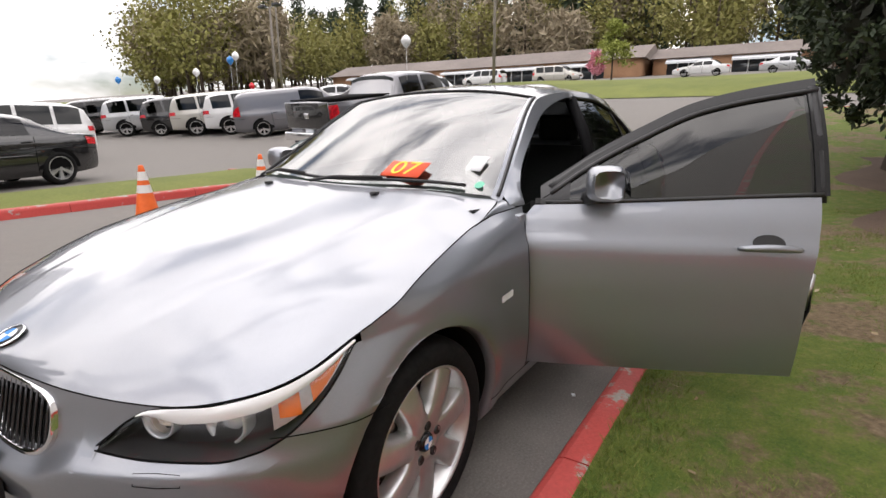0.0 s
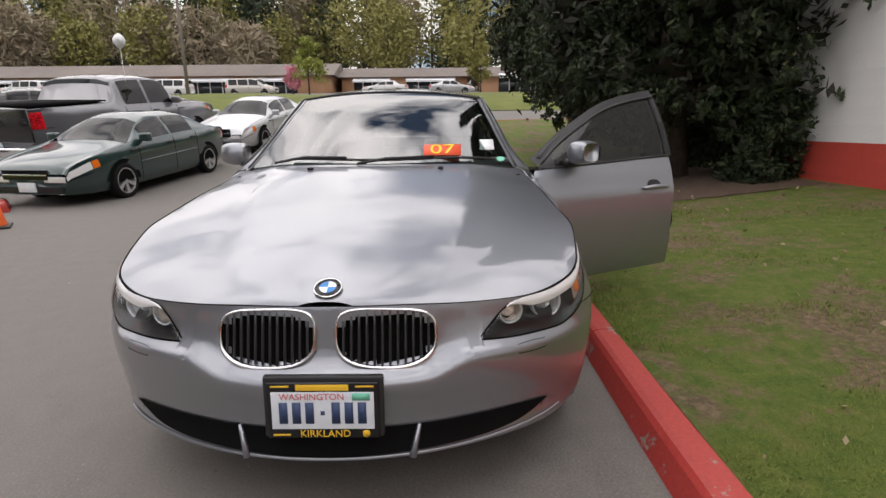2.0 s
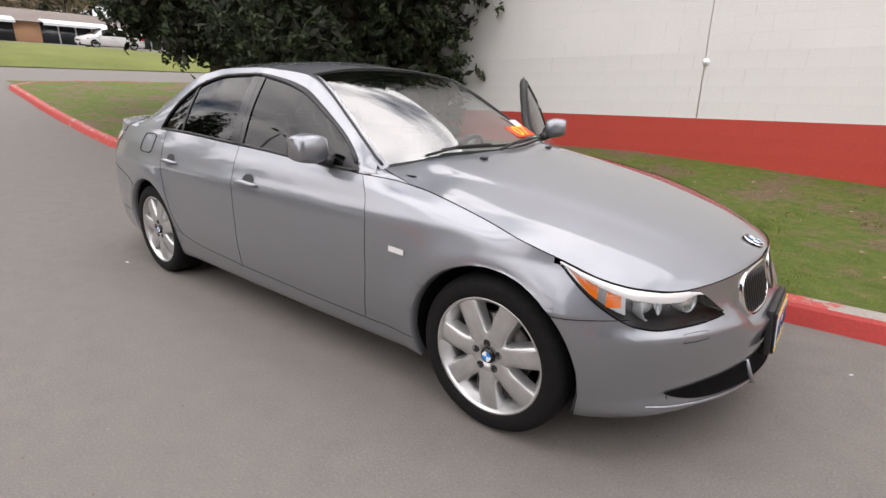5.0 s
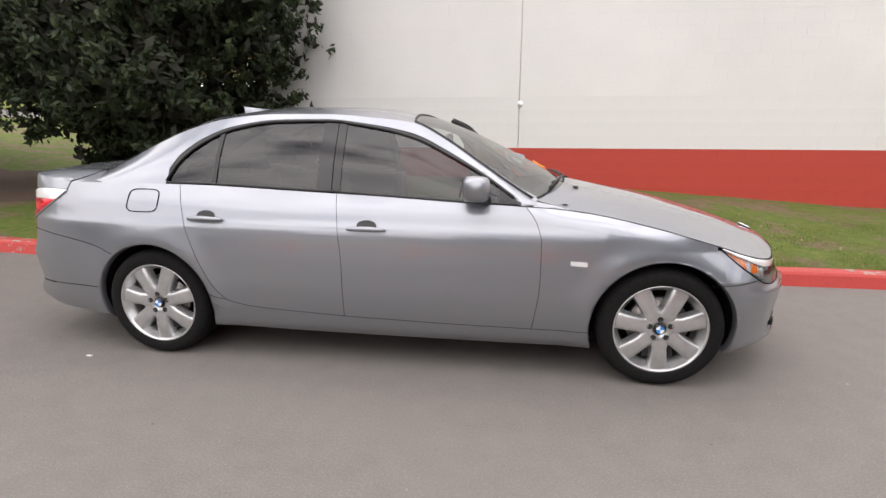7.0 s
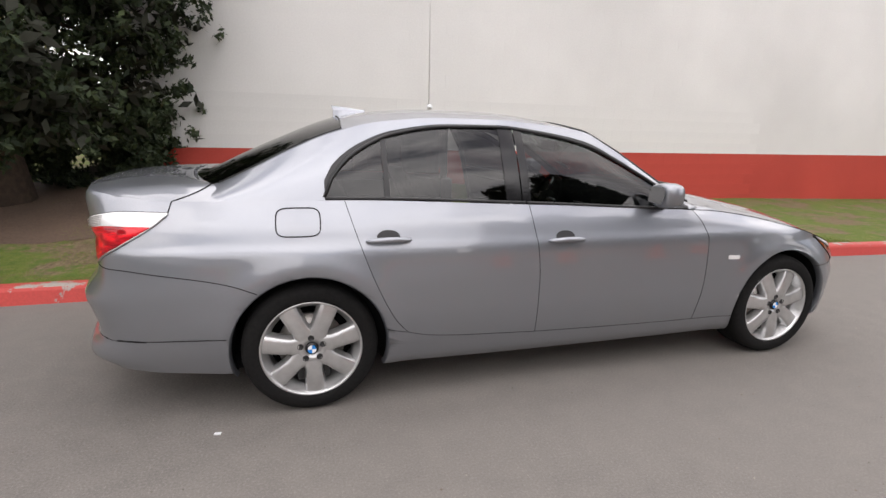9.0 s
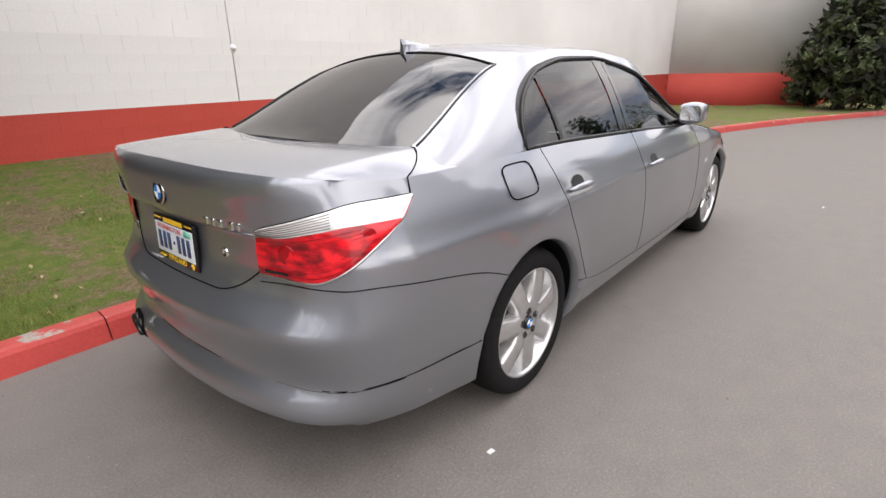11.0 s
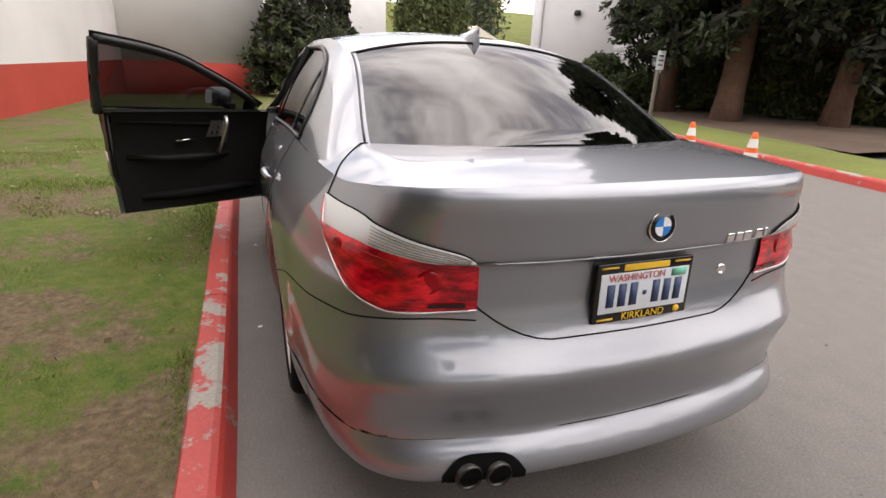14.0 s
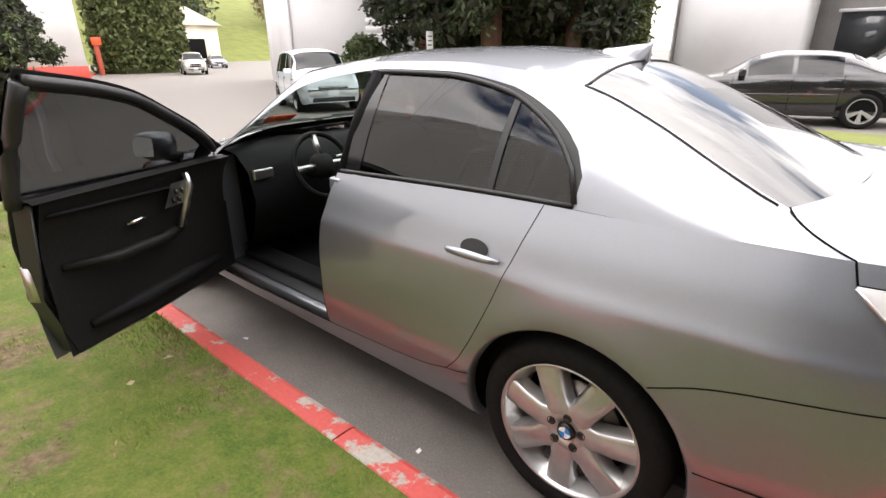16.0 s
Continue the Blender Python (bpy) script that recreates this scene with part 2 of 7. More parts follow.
def tube(points, radius, sides=6, closed=False):
    pts = [Vector(p) for p in points]
    n = len(pts)
    rows = []
    for i, p in enumerate(pts):
        a = pts[(i - 1) % n] if (closed or i) else p
        b = pts[(i + 1) % n] if (closed or i < n - 1) else p
        d = (b - a).normalized()
        up = Vector((0, 0, 1)) if abs(d.z) < 0.9 else Vector((1, 0, 0))
        s = d.cross(up).normalized()
        u = s.cross(d)
        r = radius(i / max(1, n - 1)) if callable(radius) else radius
        rows.append([p + r * (math.cos(q) * s + math.sin(q) * u) for q in (2 * math.pi * j / sides for j in range(sides))])
    if closed:
        rows.append(rows[0])
    v, f = grid_mesh(rows, loop=True)
    if not closed:
        f = f + [tuple(range(sides))[::-1], tuple(range((n - 1) * sides, n * sides))]
    return v, f


def lathe(profile, axis="y", steps=32, at=(0, 0, 0)):
    """Turns (radius, along) pairs round an axis."""
    rows = []
    for r, h in profile:
        row = []
        for j in range(steps):
            c, s = r * math.cos(2 * math.pi * j / steps), r * math.sin(2 * math.pi * j / steps)
            p = {"y": (c, h, s), "z": (c, s, h), "x": (h, c, s)}[axis]
            row.append((p[0] + at[0], p[1] + at[1], p[2] + at[2]))
        rows.append(row)
    return grid_mesh(rows, flip=axis != "z", loop=True)


def moved(data, m):
    return [m @ Vector(p) for p in data[0]], data[1]


# ---- the silver sedan: its skin as a wall round the car and surfaces on top ----
OUT_X = (2.292, 2.272, 2.225, 2.158, 2.085, 2.00, 1.88, 1.74, 1.58, 1.20, 0.50, -0.50, -1.20, -1.60, -2.00, -2.25, -2.42, -2.505, -2.525)
OUT_Y = (0.0, 0.22, 0.395, 0.550, 0.680, 0.785, 0.862, 0.896, 0.905, 0.906, 0.915, 0.915, 0.910, 0.902, 0.874, 0.828, 0.720, 0.39, 0.0)
_len = np.concatenate(([0], np.cumsum(np.hypot(np.diff(OUT_X), np.diff(OUT_Y)))))
_arc = np.linspace(0, _len[-1], 900)


def _smooth(v):
    raw = np.interp(_arc, _len, v)
    k = np.ones(41) / 41
    pad = np.concatenate((2 * raw[0] - raw[20:0:-1] if v is OUT_Y else raw[20:0:-1], raw, 2 * raw[-1] - raw[-2:-22:-1] if v is OUT_Y else raw[-2:-22:-1]))
    return np.convolve(pad, k, "valid")


PX, PY = _smooth(OUT_X), _smooth(OUT_Y)
PY = PY * 0.918 / PY.max()
_tx, _ty = np.gradient(PX), np.gradient(PY)
_tl = np.hypot(_tx, _ty)
NX, NY = -(_ty / _tl) * -1, -(_tx / _tl)
side_in = spline(((0.15, 0.13), (0.19, 0.075), (0.24, 0.040), (0.30, 0.024), (0.36, 0.012), (0.50, 0.0), (0.62, 0.0), (0.74, 0.006), (0.81, 0.014),
                  (0.845, 0.030), (0.92, 0.060), (0.99, 0.098), (1.08, 0.15)))
front_in = spline(((0.15, 0.15), (0.185, 0.085), (0.212, 0.042), (0.232, 0.016), (0.248, 0.004), (0.262, 0.008), (0.30, 0.022), (0.345, 0.022), (0.40, 0.014), (0.48, 0.002), (0.520, 0.0), (0.536, 0.004),
                   (0.555, 0.028), (0.585, 0.055), (0.63, 0.070), (0.68, 0.080), (0.72, 0.10), (0.78, 0.15), (0.85, 0.22)))
rear_in = spline(((0.20, 0.22), (0.25, 0.13), (0.285, 0.040), (0.312, -0.008), (0.335, -0.010), (0.395, 0.020), (0.418, 0.042), (0.45, 0.040), (0.53, 0.018), (0.588, 0.0), (0.602, 0.0), (0.616, 0.008), (0.64, 0.026), (0.67, 0.048), (0.70, 0.066), (0.735, 0.078),
                  (0.78, 0.087), (0.870, 0.088), (0.889, 0.084), (0.900, 0.064), (0.915, 0.060), (0.97, 0.054), (1.03, 0.047), (1.060, 0.050), (1.078, 0.062), (1.10, 0.095)))


def arc_at_x(x):
    """Arc length of the outline's side where it passes x."""
    return float(np.interp(-x, -PX, _arc))


def wall(s, z, out=0.0):
    """A point of the body's wall at arc length s and height z, on the car's +y side."""
    x, y = np.interp(s, _arc, PX), np.interp(s, _arc, PY)
    nx, ny = np.interp(s, _arc, NX), np.interp(s, _arc, NY)
    k = math.hypot(nx, ny)
    nx, ny = nx / k, ny / k
    f = nx * nx if nx > 0 else 0.0
    r = nx * nx if nx < 0 else 0.0
    zf = z + 0.050 * min(1.0, max(0.0, (0.42 - y) / 0.12)) * min(1.0, max(0.0, (z - 0.42) / 0.07)) * min(1.0, max(0.0, (0.69 - z) / 0.12)) if nx > 0 else z
    d = (1 - f - r) * float(side_in(z)) + f * float(front_in(zf)) + r * float(rear_in(z)) - out
    flare = 0.014 * math.exp(-((math.hypot(x - 1.444, z - 0.33) - 0.40) / 0.07) ** 2) + 0.012 * math.exp(-((math.hypot(x + 1.444, z - 0.33) - 0.40) / 0.07) ** 2)
    if ny > 0.8:
        d -= flare
    if x > 1.15 and z > 0.60:
        d += 0.045 * min(1.0, (x - 1.15) / 0.55) * min(1.0, (z - 0.60) / 0.15) * (1 - f)
    if 0.70 < x < 1.55:
        near = min(1.0, (x - 0.70) / 0.18) * min(1.0, (1.55 - x) / 0.5)
        d += 0.062 * near * max(0.0, (z - float(z_top(s)) + 0.055) / 0.055) ** 1.5
    return Vector((x - nx * d, max(0.0, y - ny * d), z))


S_END = float(_arc[-1])
XA, XB, XC = 0.81, -0.27, -1.21
seam_a = spline(((0.20, -0.05), (0.32, -0.03), (0.58, 0.0), (0.77, 0.0), (0.88, -0.03), (0.96, -0.09)))
seam_b = spline(((0.20, 0.0), (0.60, 0.0), (0.99, -0.04)))
seam_c = spline(((0.20, 0.42), (0.31, 0.40), (0.34, 0.29), (0.40, 0.22), (0.46, 0.17), (0.66, 0.07), (0.85, 0.0), (1.04, -0.06)))


def warp(x, z):
    """Shifts columns so that the door gaps run along them."""
    return float(np.interp(x, (-1.80, XC, XB, XA, 1.15), (0, float(seam_c(z)), float(seam_b(z)), float(seam_a(z)), 0)))


z_top = spline([(arc_at_x(x), z) for x, z in ((2.26, 0.691), (2.20, 0.681), (2.11, 0.674), (1.99, 0.694), (1.86, 0.724), (1.72, 0.768), (1.4, 0.853), (1.0, 0.930), (0.75, 0.957),
                (-0.33, 1.003), (-1.3, 1.035), (-1.7, 1.035), (-2.05, 1.035), (-2.30, 1.058), (-2.42, 1.075), (-2.51, 1.085))] + [(0.0, 0.694), (S_END, 1.088)])
z_bot = spline(((0, 0.198), (arc_at_x(2.05), 0.195), (arc_at_x(1.75), 0.19), (arc_at_x(1.0), 0.185), (arc_at_x(-1.05), 0.195), (arc_at_x(-1.9), 0.235), (arc_at_x(-2.3), 0.262), (S_END, 0.272)))
z_mid = spline(((0, 0.52), (arc_at_x(2.05), 0.585), (arc_at_x(1.72), 0.585), (arc_at_x(1.35), 0.45), (arc_at_x(1.10), 0.295), (arc_at_x(0.5), 0.300), (arc_at_x(-0.8), 0.335),
                (arc_at_x(-1.10), 0.355), (arc_at_x(-1.5), 0.53), (arc_at_x(-1.80), 0.675), (arc_at_x(-2.05), 0.722), (arc_at_x(-2.25), 0.746), (arc_at_x(-2.42), 0.750), (S_END, 0.69)))
_stops = [0.0] + [arc_at_x(x) for x in (2.05, 1.72, XA, XB, XC, -1.75, -2.05)] + [S_END]
COLS, COL_AT = [], [0]
for _a, _b in zip(_stops[:-1], _stops[1:]):
    _n = max(4, int((_b - _a) / 0.03))
    COLS += [_a + (_b - _a) * i / _n for i in range(_n)]
    COL_AT.append(len(COLS))
COLS.append(S_END)
C_F, C_H, C_A, C_B, C_C, C_R, C_T, C_E = COL_AT[1:]
LOW, HIGH = 30, 34


def wall_z(s, row):
    if row <= LOW:
        return float(z_bot(s)) + (float(z_mid(s)) - float(z_bot(s))) * row / LOW
    return float(z_mid(s)) + (float(z_top(s)) - float(z_mid(s))) * (row - LOW) / HIGH


def wall_point(c, row):
    s = COLS[c]
    z = wall_z(s, row)
    x = float(np.interp(s, _arc, PX))
    if -1.80 < x < 1.15:
        s = arc_at_x(x + warp(x, z))
    return wall(s, z)


WHEEL_X, WHEEL_Z, ARCH = 1.444, 0.325, 0.374
WALL = [[wall_point(c, r) for c in range(len(COLS))] for r in range(LOW + HIGH + 1)]


def wall_top_at(s):
    return wall(s, float(z_top(s)))


def near_wheel(p):
    wx = WHEEL_X if p.x > 0 else -WHEEL_X
    return math.hypot(p.x - wx, p.z - WHEEL_Z), wx


def wall_panel(c0, c1, r0, r1, sgn, drop=None):
    """The wall between columns and rows, with the wheel arches cut out along their circles."""
    keep, verts, faces = {}, [], []

    def vid(r, c):
        if (r, c) not in keep:
            p = WALL[r][c].copy()
            d, wx = near_wheel(p)
            if d < ARCH and p.y > 0.6:
                k = ARCH / max(d, 1e-3)
                p.x, p.z = wx + (p.x - wx) * k, WHEEL_Z + (p.z - WHEEL_Z) * k
            keep[(r, c)] = len(verts)
            verts.append((p.x, sgn * p.y, p.z))
        return keep[(r, c)]
    for r in range(r0, r1):
        for c in range(c0, c1):
            q = ((r, c), (r, c + 1), (r + 1, c + 1), (r + 1, c))
            inside = [near_wheel(WALL[i][j])[0] < ARCH and WALL[i][j].y > 0.6 for i, j in q]
            if all(inside) or (drop and drop(r, c)):
                continue
            f = tuple(vid(i, j) for i, j in q)
            faces.append(f if sgn < 0 else f[::-1])
    return verts, faces


def gap_line(points, sgn, r=0.0016):
    return tube([(p[0], sgn * p[1], p[2]) for p in points], r, 5)


def gap_column(c, r0, r1):
    return [WALL[r][c] for r in range(r0, r1 + 1) if near_wheel(WALL[r][c])[0] > ARCH]


def gap_row(r, c0, c1):
    return [WALL[r][c] for c in range(c0, c1 + 1) if near_wheel(WALL[r][c])[0] > ARCH - 0.01]


# greenhouse curves
belt_z = spline(((0.98, 0.955), (0.75, 0.957), (-0.33, 1.005), (-1.3, 1.037), (-1.7, 1.032), (-2.0, 1.01)))
rail_z = spline(((1.00, 0.905), (0.88, 0.928), (0.76, 0.977), (0.63, 1.055), (0.47, 1.160), (0.25, 1.302), (0.09, 1.380), (-0.17, 1.412), (-0.43, 1.430), (-0.72, 1.432), (-1.05, 1.406),
                 (-1.30, 1.345), (-1.50, 1.262), (-1.70, 1.160), (-1.83, 1.098), (-1.97, 1.048)))
rail_y = spline(((1.00, 0.810), (0.88, 0.785), (0.75, 0.758), (0.45, 0.680), (0.10, 0.606), (-0.40, 0.580), (-1.0, 0.565), (-1.25, 0.570), (-1.83, 0.645), (-1.97, 0.66)))
center_z = spline(((1.00, 1.000), (0.60, 1.215), (0.30, 1.350), (0.05, 1.430), (-0.30, 1.480), (-0.70, 1.487), (-1.10, 1.457), (-1.25, 1.426), (-1.60, 1.288), (-1.97, 1.112)))
glass_top = spline(((0.69, 0.975), (0.52, 1.09), (0.32, 1.20), (0.09, 1.305), (-0.17, 1.362), (-0.43, 1.392), (-0.72, 1.388), (-1.00, 1.345), (-1.18, 1.265), (-1.31, 1.15), (-1.36, 1.045)))


def belt_y(x):
    return wall(arc_at_x(x), float(belt_z(x))).y


def house_side(x, z, out=0.0):
    """The greenhouse's side at x and height z."""
    zb, zr = float(belt_z(x)), float(rail_z(x))
    f = min(1.2, max(0.0, (z - zb) / max(0.02, zr - zb)))
    yb, yr = belt_y(x) - 0.004, float(rail_y(x))
    return Vector((x, yb + (yr - yb) * f + 0.020 * math.sin(math.pi * min(1, f)) + out, z))


def house_top(x, y, out=0.0):
    yr = float(rail_y(x))
    v = min(1.0, abs(y) / yr)
    zr, zc = float(rail_z(x)), float(center_z(x))
    return Vector((x, y, zr + (zc - zr) * (1 - v**2.3) + out))


def side_patch(x0, x1, low, high, sgn, out=0.0, nx=16, nz=8):
    rows = []
    for k in range(nz + 1):
        row = []
        for i in range(nx + 1):
            x = x0 + (x1 - x0) * i / nx
            z = low(x) + (high(x) - low(x)) * k / nz
            p = house_side(x, z, out)
            row.append((p.x, sgn * p.y, p.z))
        rows.append(row)
    return grid_mesh(rows, flip=(sgn < 0) != (x1 > x0))


def top_patch(front, back, width, out=0.0, nu=16, nv=20, flip=False):
    rows = []
    for i in range(nu + 1):
        row = []
        for j in range(nv + 1):
            v = -1 + 2 * j / nv
            x = front(v) + (back(v) - front(v)) * i / nu
            row.append(house_top(x, v * width(x), out))
        rows.append(row)
    return grid_mesh(rows, flip=flip)


def ring_patch(outline, height, center):
    """Fan from a centre to an outline."""
    verts = [center] + list(outline)
    n = len(outline)
    return verts, [(0, 1 + i, 1 + (i + 1) % n) for i in range(n)]


# wheel: tyre, rim with seven broad spokes, hub roundel, bolts, brake disc
def build_wheel(name, parent, x, sgn):
    w = new(name)
    w.parent = parent
    w.matrix_basis = pose(x, sgn * 0.872, WHEEL_Z, 0, 87 if sgn < 0 else 93, 0 if sgn < 0 else 180)
    t = [(0.238, -0.004), (0.246, -0.012), (0.262, -0.016), (0.290, -0.017), (0.308, -0.008), (0.319, 0.008), (0.325, 0.030), (0.3265, 0.055), (0.327, 0.110), (0.3265, 0.165),
         (0.322, 0.200), (0.305, 0.222), (0.262, 0.228), (0.236, 0.215)]
    part("tyre", lathe(t, steps=64), RUBBER, w, "worn black tyre")
    treads = []
    for k in (0.060, 0.098, 0.135, 0.170):
        treads.append(lathe([(0.3275, k), (0.3215, k + 0.003), (0.3215, k + 0.006), (0.3275, k + 0.009)], steps=48))
    part("tread", merged(*treads), GAP, w)
    rim = new("rim")
    rim.parent = w
    rim["label"] = "silver alloy rim with seven broad spokes"
    part("rim_barrel", lathe([(0.243, 0.000), (0.244, -0.008), (0.238, -0.011), (0.233, -0.006), (0.229, 0.004), (0.216, 0.030), (0.206, 0.042), (0.203, 0.06), (0.200, 0.15), (0.215, 0.21)], steps=64), ALLOY, rim)
    n = 7
    for k in range(n):
        a0 = 2 * math.pi * k / n
        rows = []
        for i in range(12):
            f = i / 11
            r = 0.062 + (0.234 - 0.062) * f
            wide = 0.034 + 0.011 * f + 0.016 * max(0.0, 0.25 - f) / 0.25
            y = 0.012 - 0.016 * math.sin(math.pi * min(1.0, 0.25 + 0.62 * f))
            row = []
            for v, dy in ((-1.22, 0.050), (-1.10, 0.024), (-1.0, 0.004), (-0.93, 0.0), (-0.45, -0.0015), (0, -0.002), (0.45, -0.0015), (0.93, 0.0), (1.0, 0.004), (1.10, 0.024), (1.22, 0.050)):
                u = wide * v
                row.append((r * math.cos(a0) - u * math.sin(a0), y + dy, r * math.sin(a0) + u * math.cos(a0)))
            rows.append(row)
        part("spoke", grid_mesh(rows), ALLOY, rim)
    part("hub", lathe([(0.0, 0.010), (0.036, 0.010), (0.042, 0.002), (0.064, 0.000), (0.074, 0.006), (0.090, 0.010), (0.104, 0.022), (0.108, 0.05)], steps=42), ALLOY, rim)
    for k in range(5):
        q = 2 * math.pi * (k + 0.5) / 5
        part("wheel_bolt", lathe([(0.0, -0.001), (0.0115, -0.001), (0.0135, -0.004), (0.0155, -0.001), (0.016, 0.006)], steps=12, at=(0.056 * math.cos(q), 0, 0.056 * math.sin(q))), BLACK_TRIM, rim)
    part("hub_cap", lathe([(0.0, -0.004), (0.028, -0.003), (0.031, 0.003), (0.033, 0.012)], steps=28), BLACK_GLOSS, rim, "black hub cap with a blue and white roundel")
    for k in range(4):
        a = [(0.021 * math.cos(math.pi / 2 * (k + i / 6)), -0.0055, 0.021 * math.sin(math.pi / 2 * (k + i / 6))) for i in range(7)]
        part("roundel_quarter", ([(0, -0.0055, 0)] + a, [(0, i + 1, i + 2) for i in range(6)]), BLUE if k % 2 else WHITE, rim)
    part("brake_disc", lathe([(0.06, 0.060), (0.160, 0.060), (0.160, 0.085), (0.06, 0.085)], steps=40), BRAKE, w, "grey steel brake disc")
    part("brake_caliper", box(0.085, 0.035, -0.08, 0.175, 0.11, 0.08, 0.012), BLACK_TRIM, w)
    part("wheel_back", lathe([(0.0, 0.12), (0.205, 0.12)], steps=32), GAP, w)
    return w


def roundel(parent, m, r=0.041):
    """Round badge with a black rim and blue and white quarters, facing the pose's -y."""
    b = new("roundel")
    b.parent = parent
    b.matrix_basis = m
    part("badge_rim", lathe([(0.0, 0.0), (r * 0.96, 0.0), (r, 0.004), (r * 1.02, 0.010)], steps=36), BLACK_GLOSS, b)
    part("badge_edge", lathe([(r * 0.95, -0.0005), (r * 0.99, -0.002), (r * 1.03, 0.003)], steps=36), CHROME, b)
    for k in range(4):
        a = [(r * 0.62 * math.cos(math.pi / 2 * (k + i / 6)), -0.002, r * 0.62 * math.sin(math.pi / 2 * (k + i / 6))) for i in range(7)]
        part("badge_quarter", ([(0, -0.002, 0)] + a, [(0, i + 1, i + 2) for i in range(6)]), BLUE if k % 2 else WHITE, b)


def text_part(words, size, mat, parent, m, name="lettering"):
    cu = bpy.data.curves.new(name, "FONT")
    cu.body, cu.size, cu.align_x, cu.align_y, cu.extrude = words, size, "CENTER", "CENTER", 0.0006
    cu.materials.append(mat)
    ob = new(name, cu)
    ob.parent = parent
    ob.matrix_basis = m
    return ob


def plate(parent, m, bracket):
    """Number plate in a dealer frame; the number is only bars. It faces the pose's -y."""
    p = new("number_plate")
    p.parent = parent
    p.matrix_basis = m
    p["label"] = "white and blue plate in a black frame with yellow bars"
    if bracket:
        part("bracket", box(-0.172, 0.006, -0.085, 0.172, 0.03, 0.098, 0.006), BLACK_TRIM, p)
    part("frame_plate", box(-0.159, -0.004, -0.084, 0.159, 0.008, 0.084, 0.004), BLACK_GLOSS, p)
    part("plate_face", box(-0.146, -0.0065, -0.055, 0.146, 0.0, 0.056, 0.001), PLATE, p)
    for k in range(7):
        if k != 3:
            x = -0.112 + 0.0373 * k
            part("number_bar", box(x - 0.012, -0.008, -0.038, x + 0.012, -0.005, 0.026), PLATE_INK, p)
    part("number_dot", box(-0.006, -0.008, -0.012, 0.006, -0.005, 0.0), PLATE_INK, p)
    text_part("WASHINGTON", 0.027, PLATE_RED, p, pose(-0.03, -0.0075, 0.042, 90, 0, 0))
    part("date_tab", box(0.085, -0.008, 0.032, 0.135, -0.005, 0.053), PLATE_GREEN, p)
    part("frame_bar", box(-0.075, -0.006, 0.060, 0.075, -0.002, 0.078, 0.002), YELLOW, p)
    for sx in (-1, 1):
        part("frame_dash", box(sx * 0.12 - 0.026, -0.006, 0.070, sx * 0.12 + 0.026, -0.002, 0.075), YELLOW, p)
    part("frame_dash", box(-0.145, -0.006, -0.076, -0.095, -0.002, -0.071), YELLOW, p)
    part("frame_disc", lathe([(0.0, -0.006), (0.011, -0.006), (0.011, 0.0)], steps=14, at=(0.122, 0, -0.070)), YELLOW, p)
    text_part("KIRKLAND", 0.030, YELLOW, p, pose(0.005, -0.006, -0.070, 90, 0, 0))


def door_handle(parent, x, z, sgn, base, length=0.215):
    """Bar handle over a black disc for recess shade: outer points follow the wall."""
    h = new("door_handle")
    h.parent = parent
    h["label"] = "body-coloured pull handle over a black disc for the shaded cup"
    cup = []
    for k in range(20):
        q = 2 * math.pi * k / 20
        xx, zz = x + 0.056 * math.cos(q), z + 0.012 + 0.030 * math.sin(q)
        p = wall(arc_at_x(xx), zz, 0.003)
        cup.append(base @ Vector((p.x, sgn * p.y, p.z)))
    c = wall(arc_at_x(x), z + 0.012, 0.003)
    part("cup_shade", ring_patch(cup, 0, base @ Vector((c.x, sgn * c.y, c.z))), BLACK_TRIM, h)
    pts = []
    for i in range(13):
        f = i / 12
        p = wall(arc_at_x(x + (f - 0.5) * length), z - 0.006 + 0.008 * math.sin(math.pi * f), 0.010 + 0.026 * math.sin(math.pi * f) ** 0.6)
        pts.append(base @ Vector((p.x, sgn * p.y, p.z)))
    part("handle_bar", tube(pts, lambda f: 0.006 + 0.009 * math.sin(math.pi * f) ** 0.5, 8), PAINT, h)
    return h


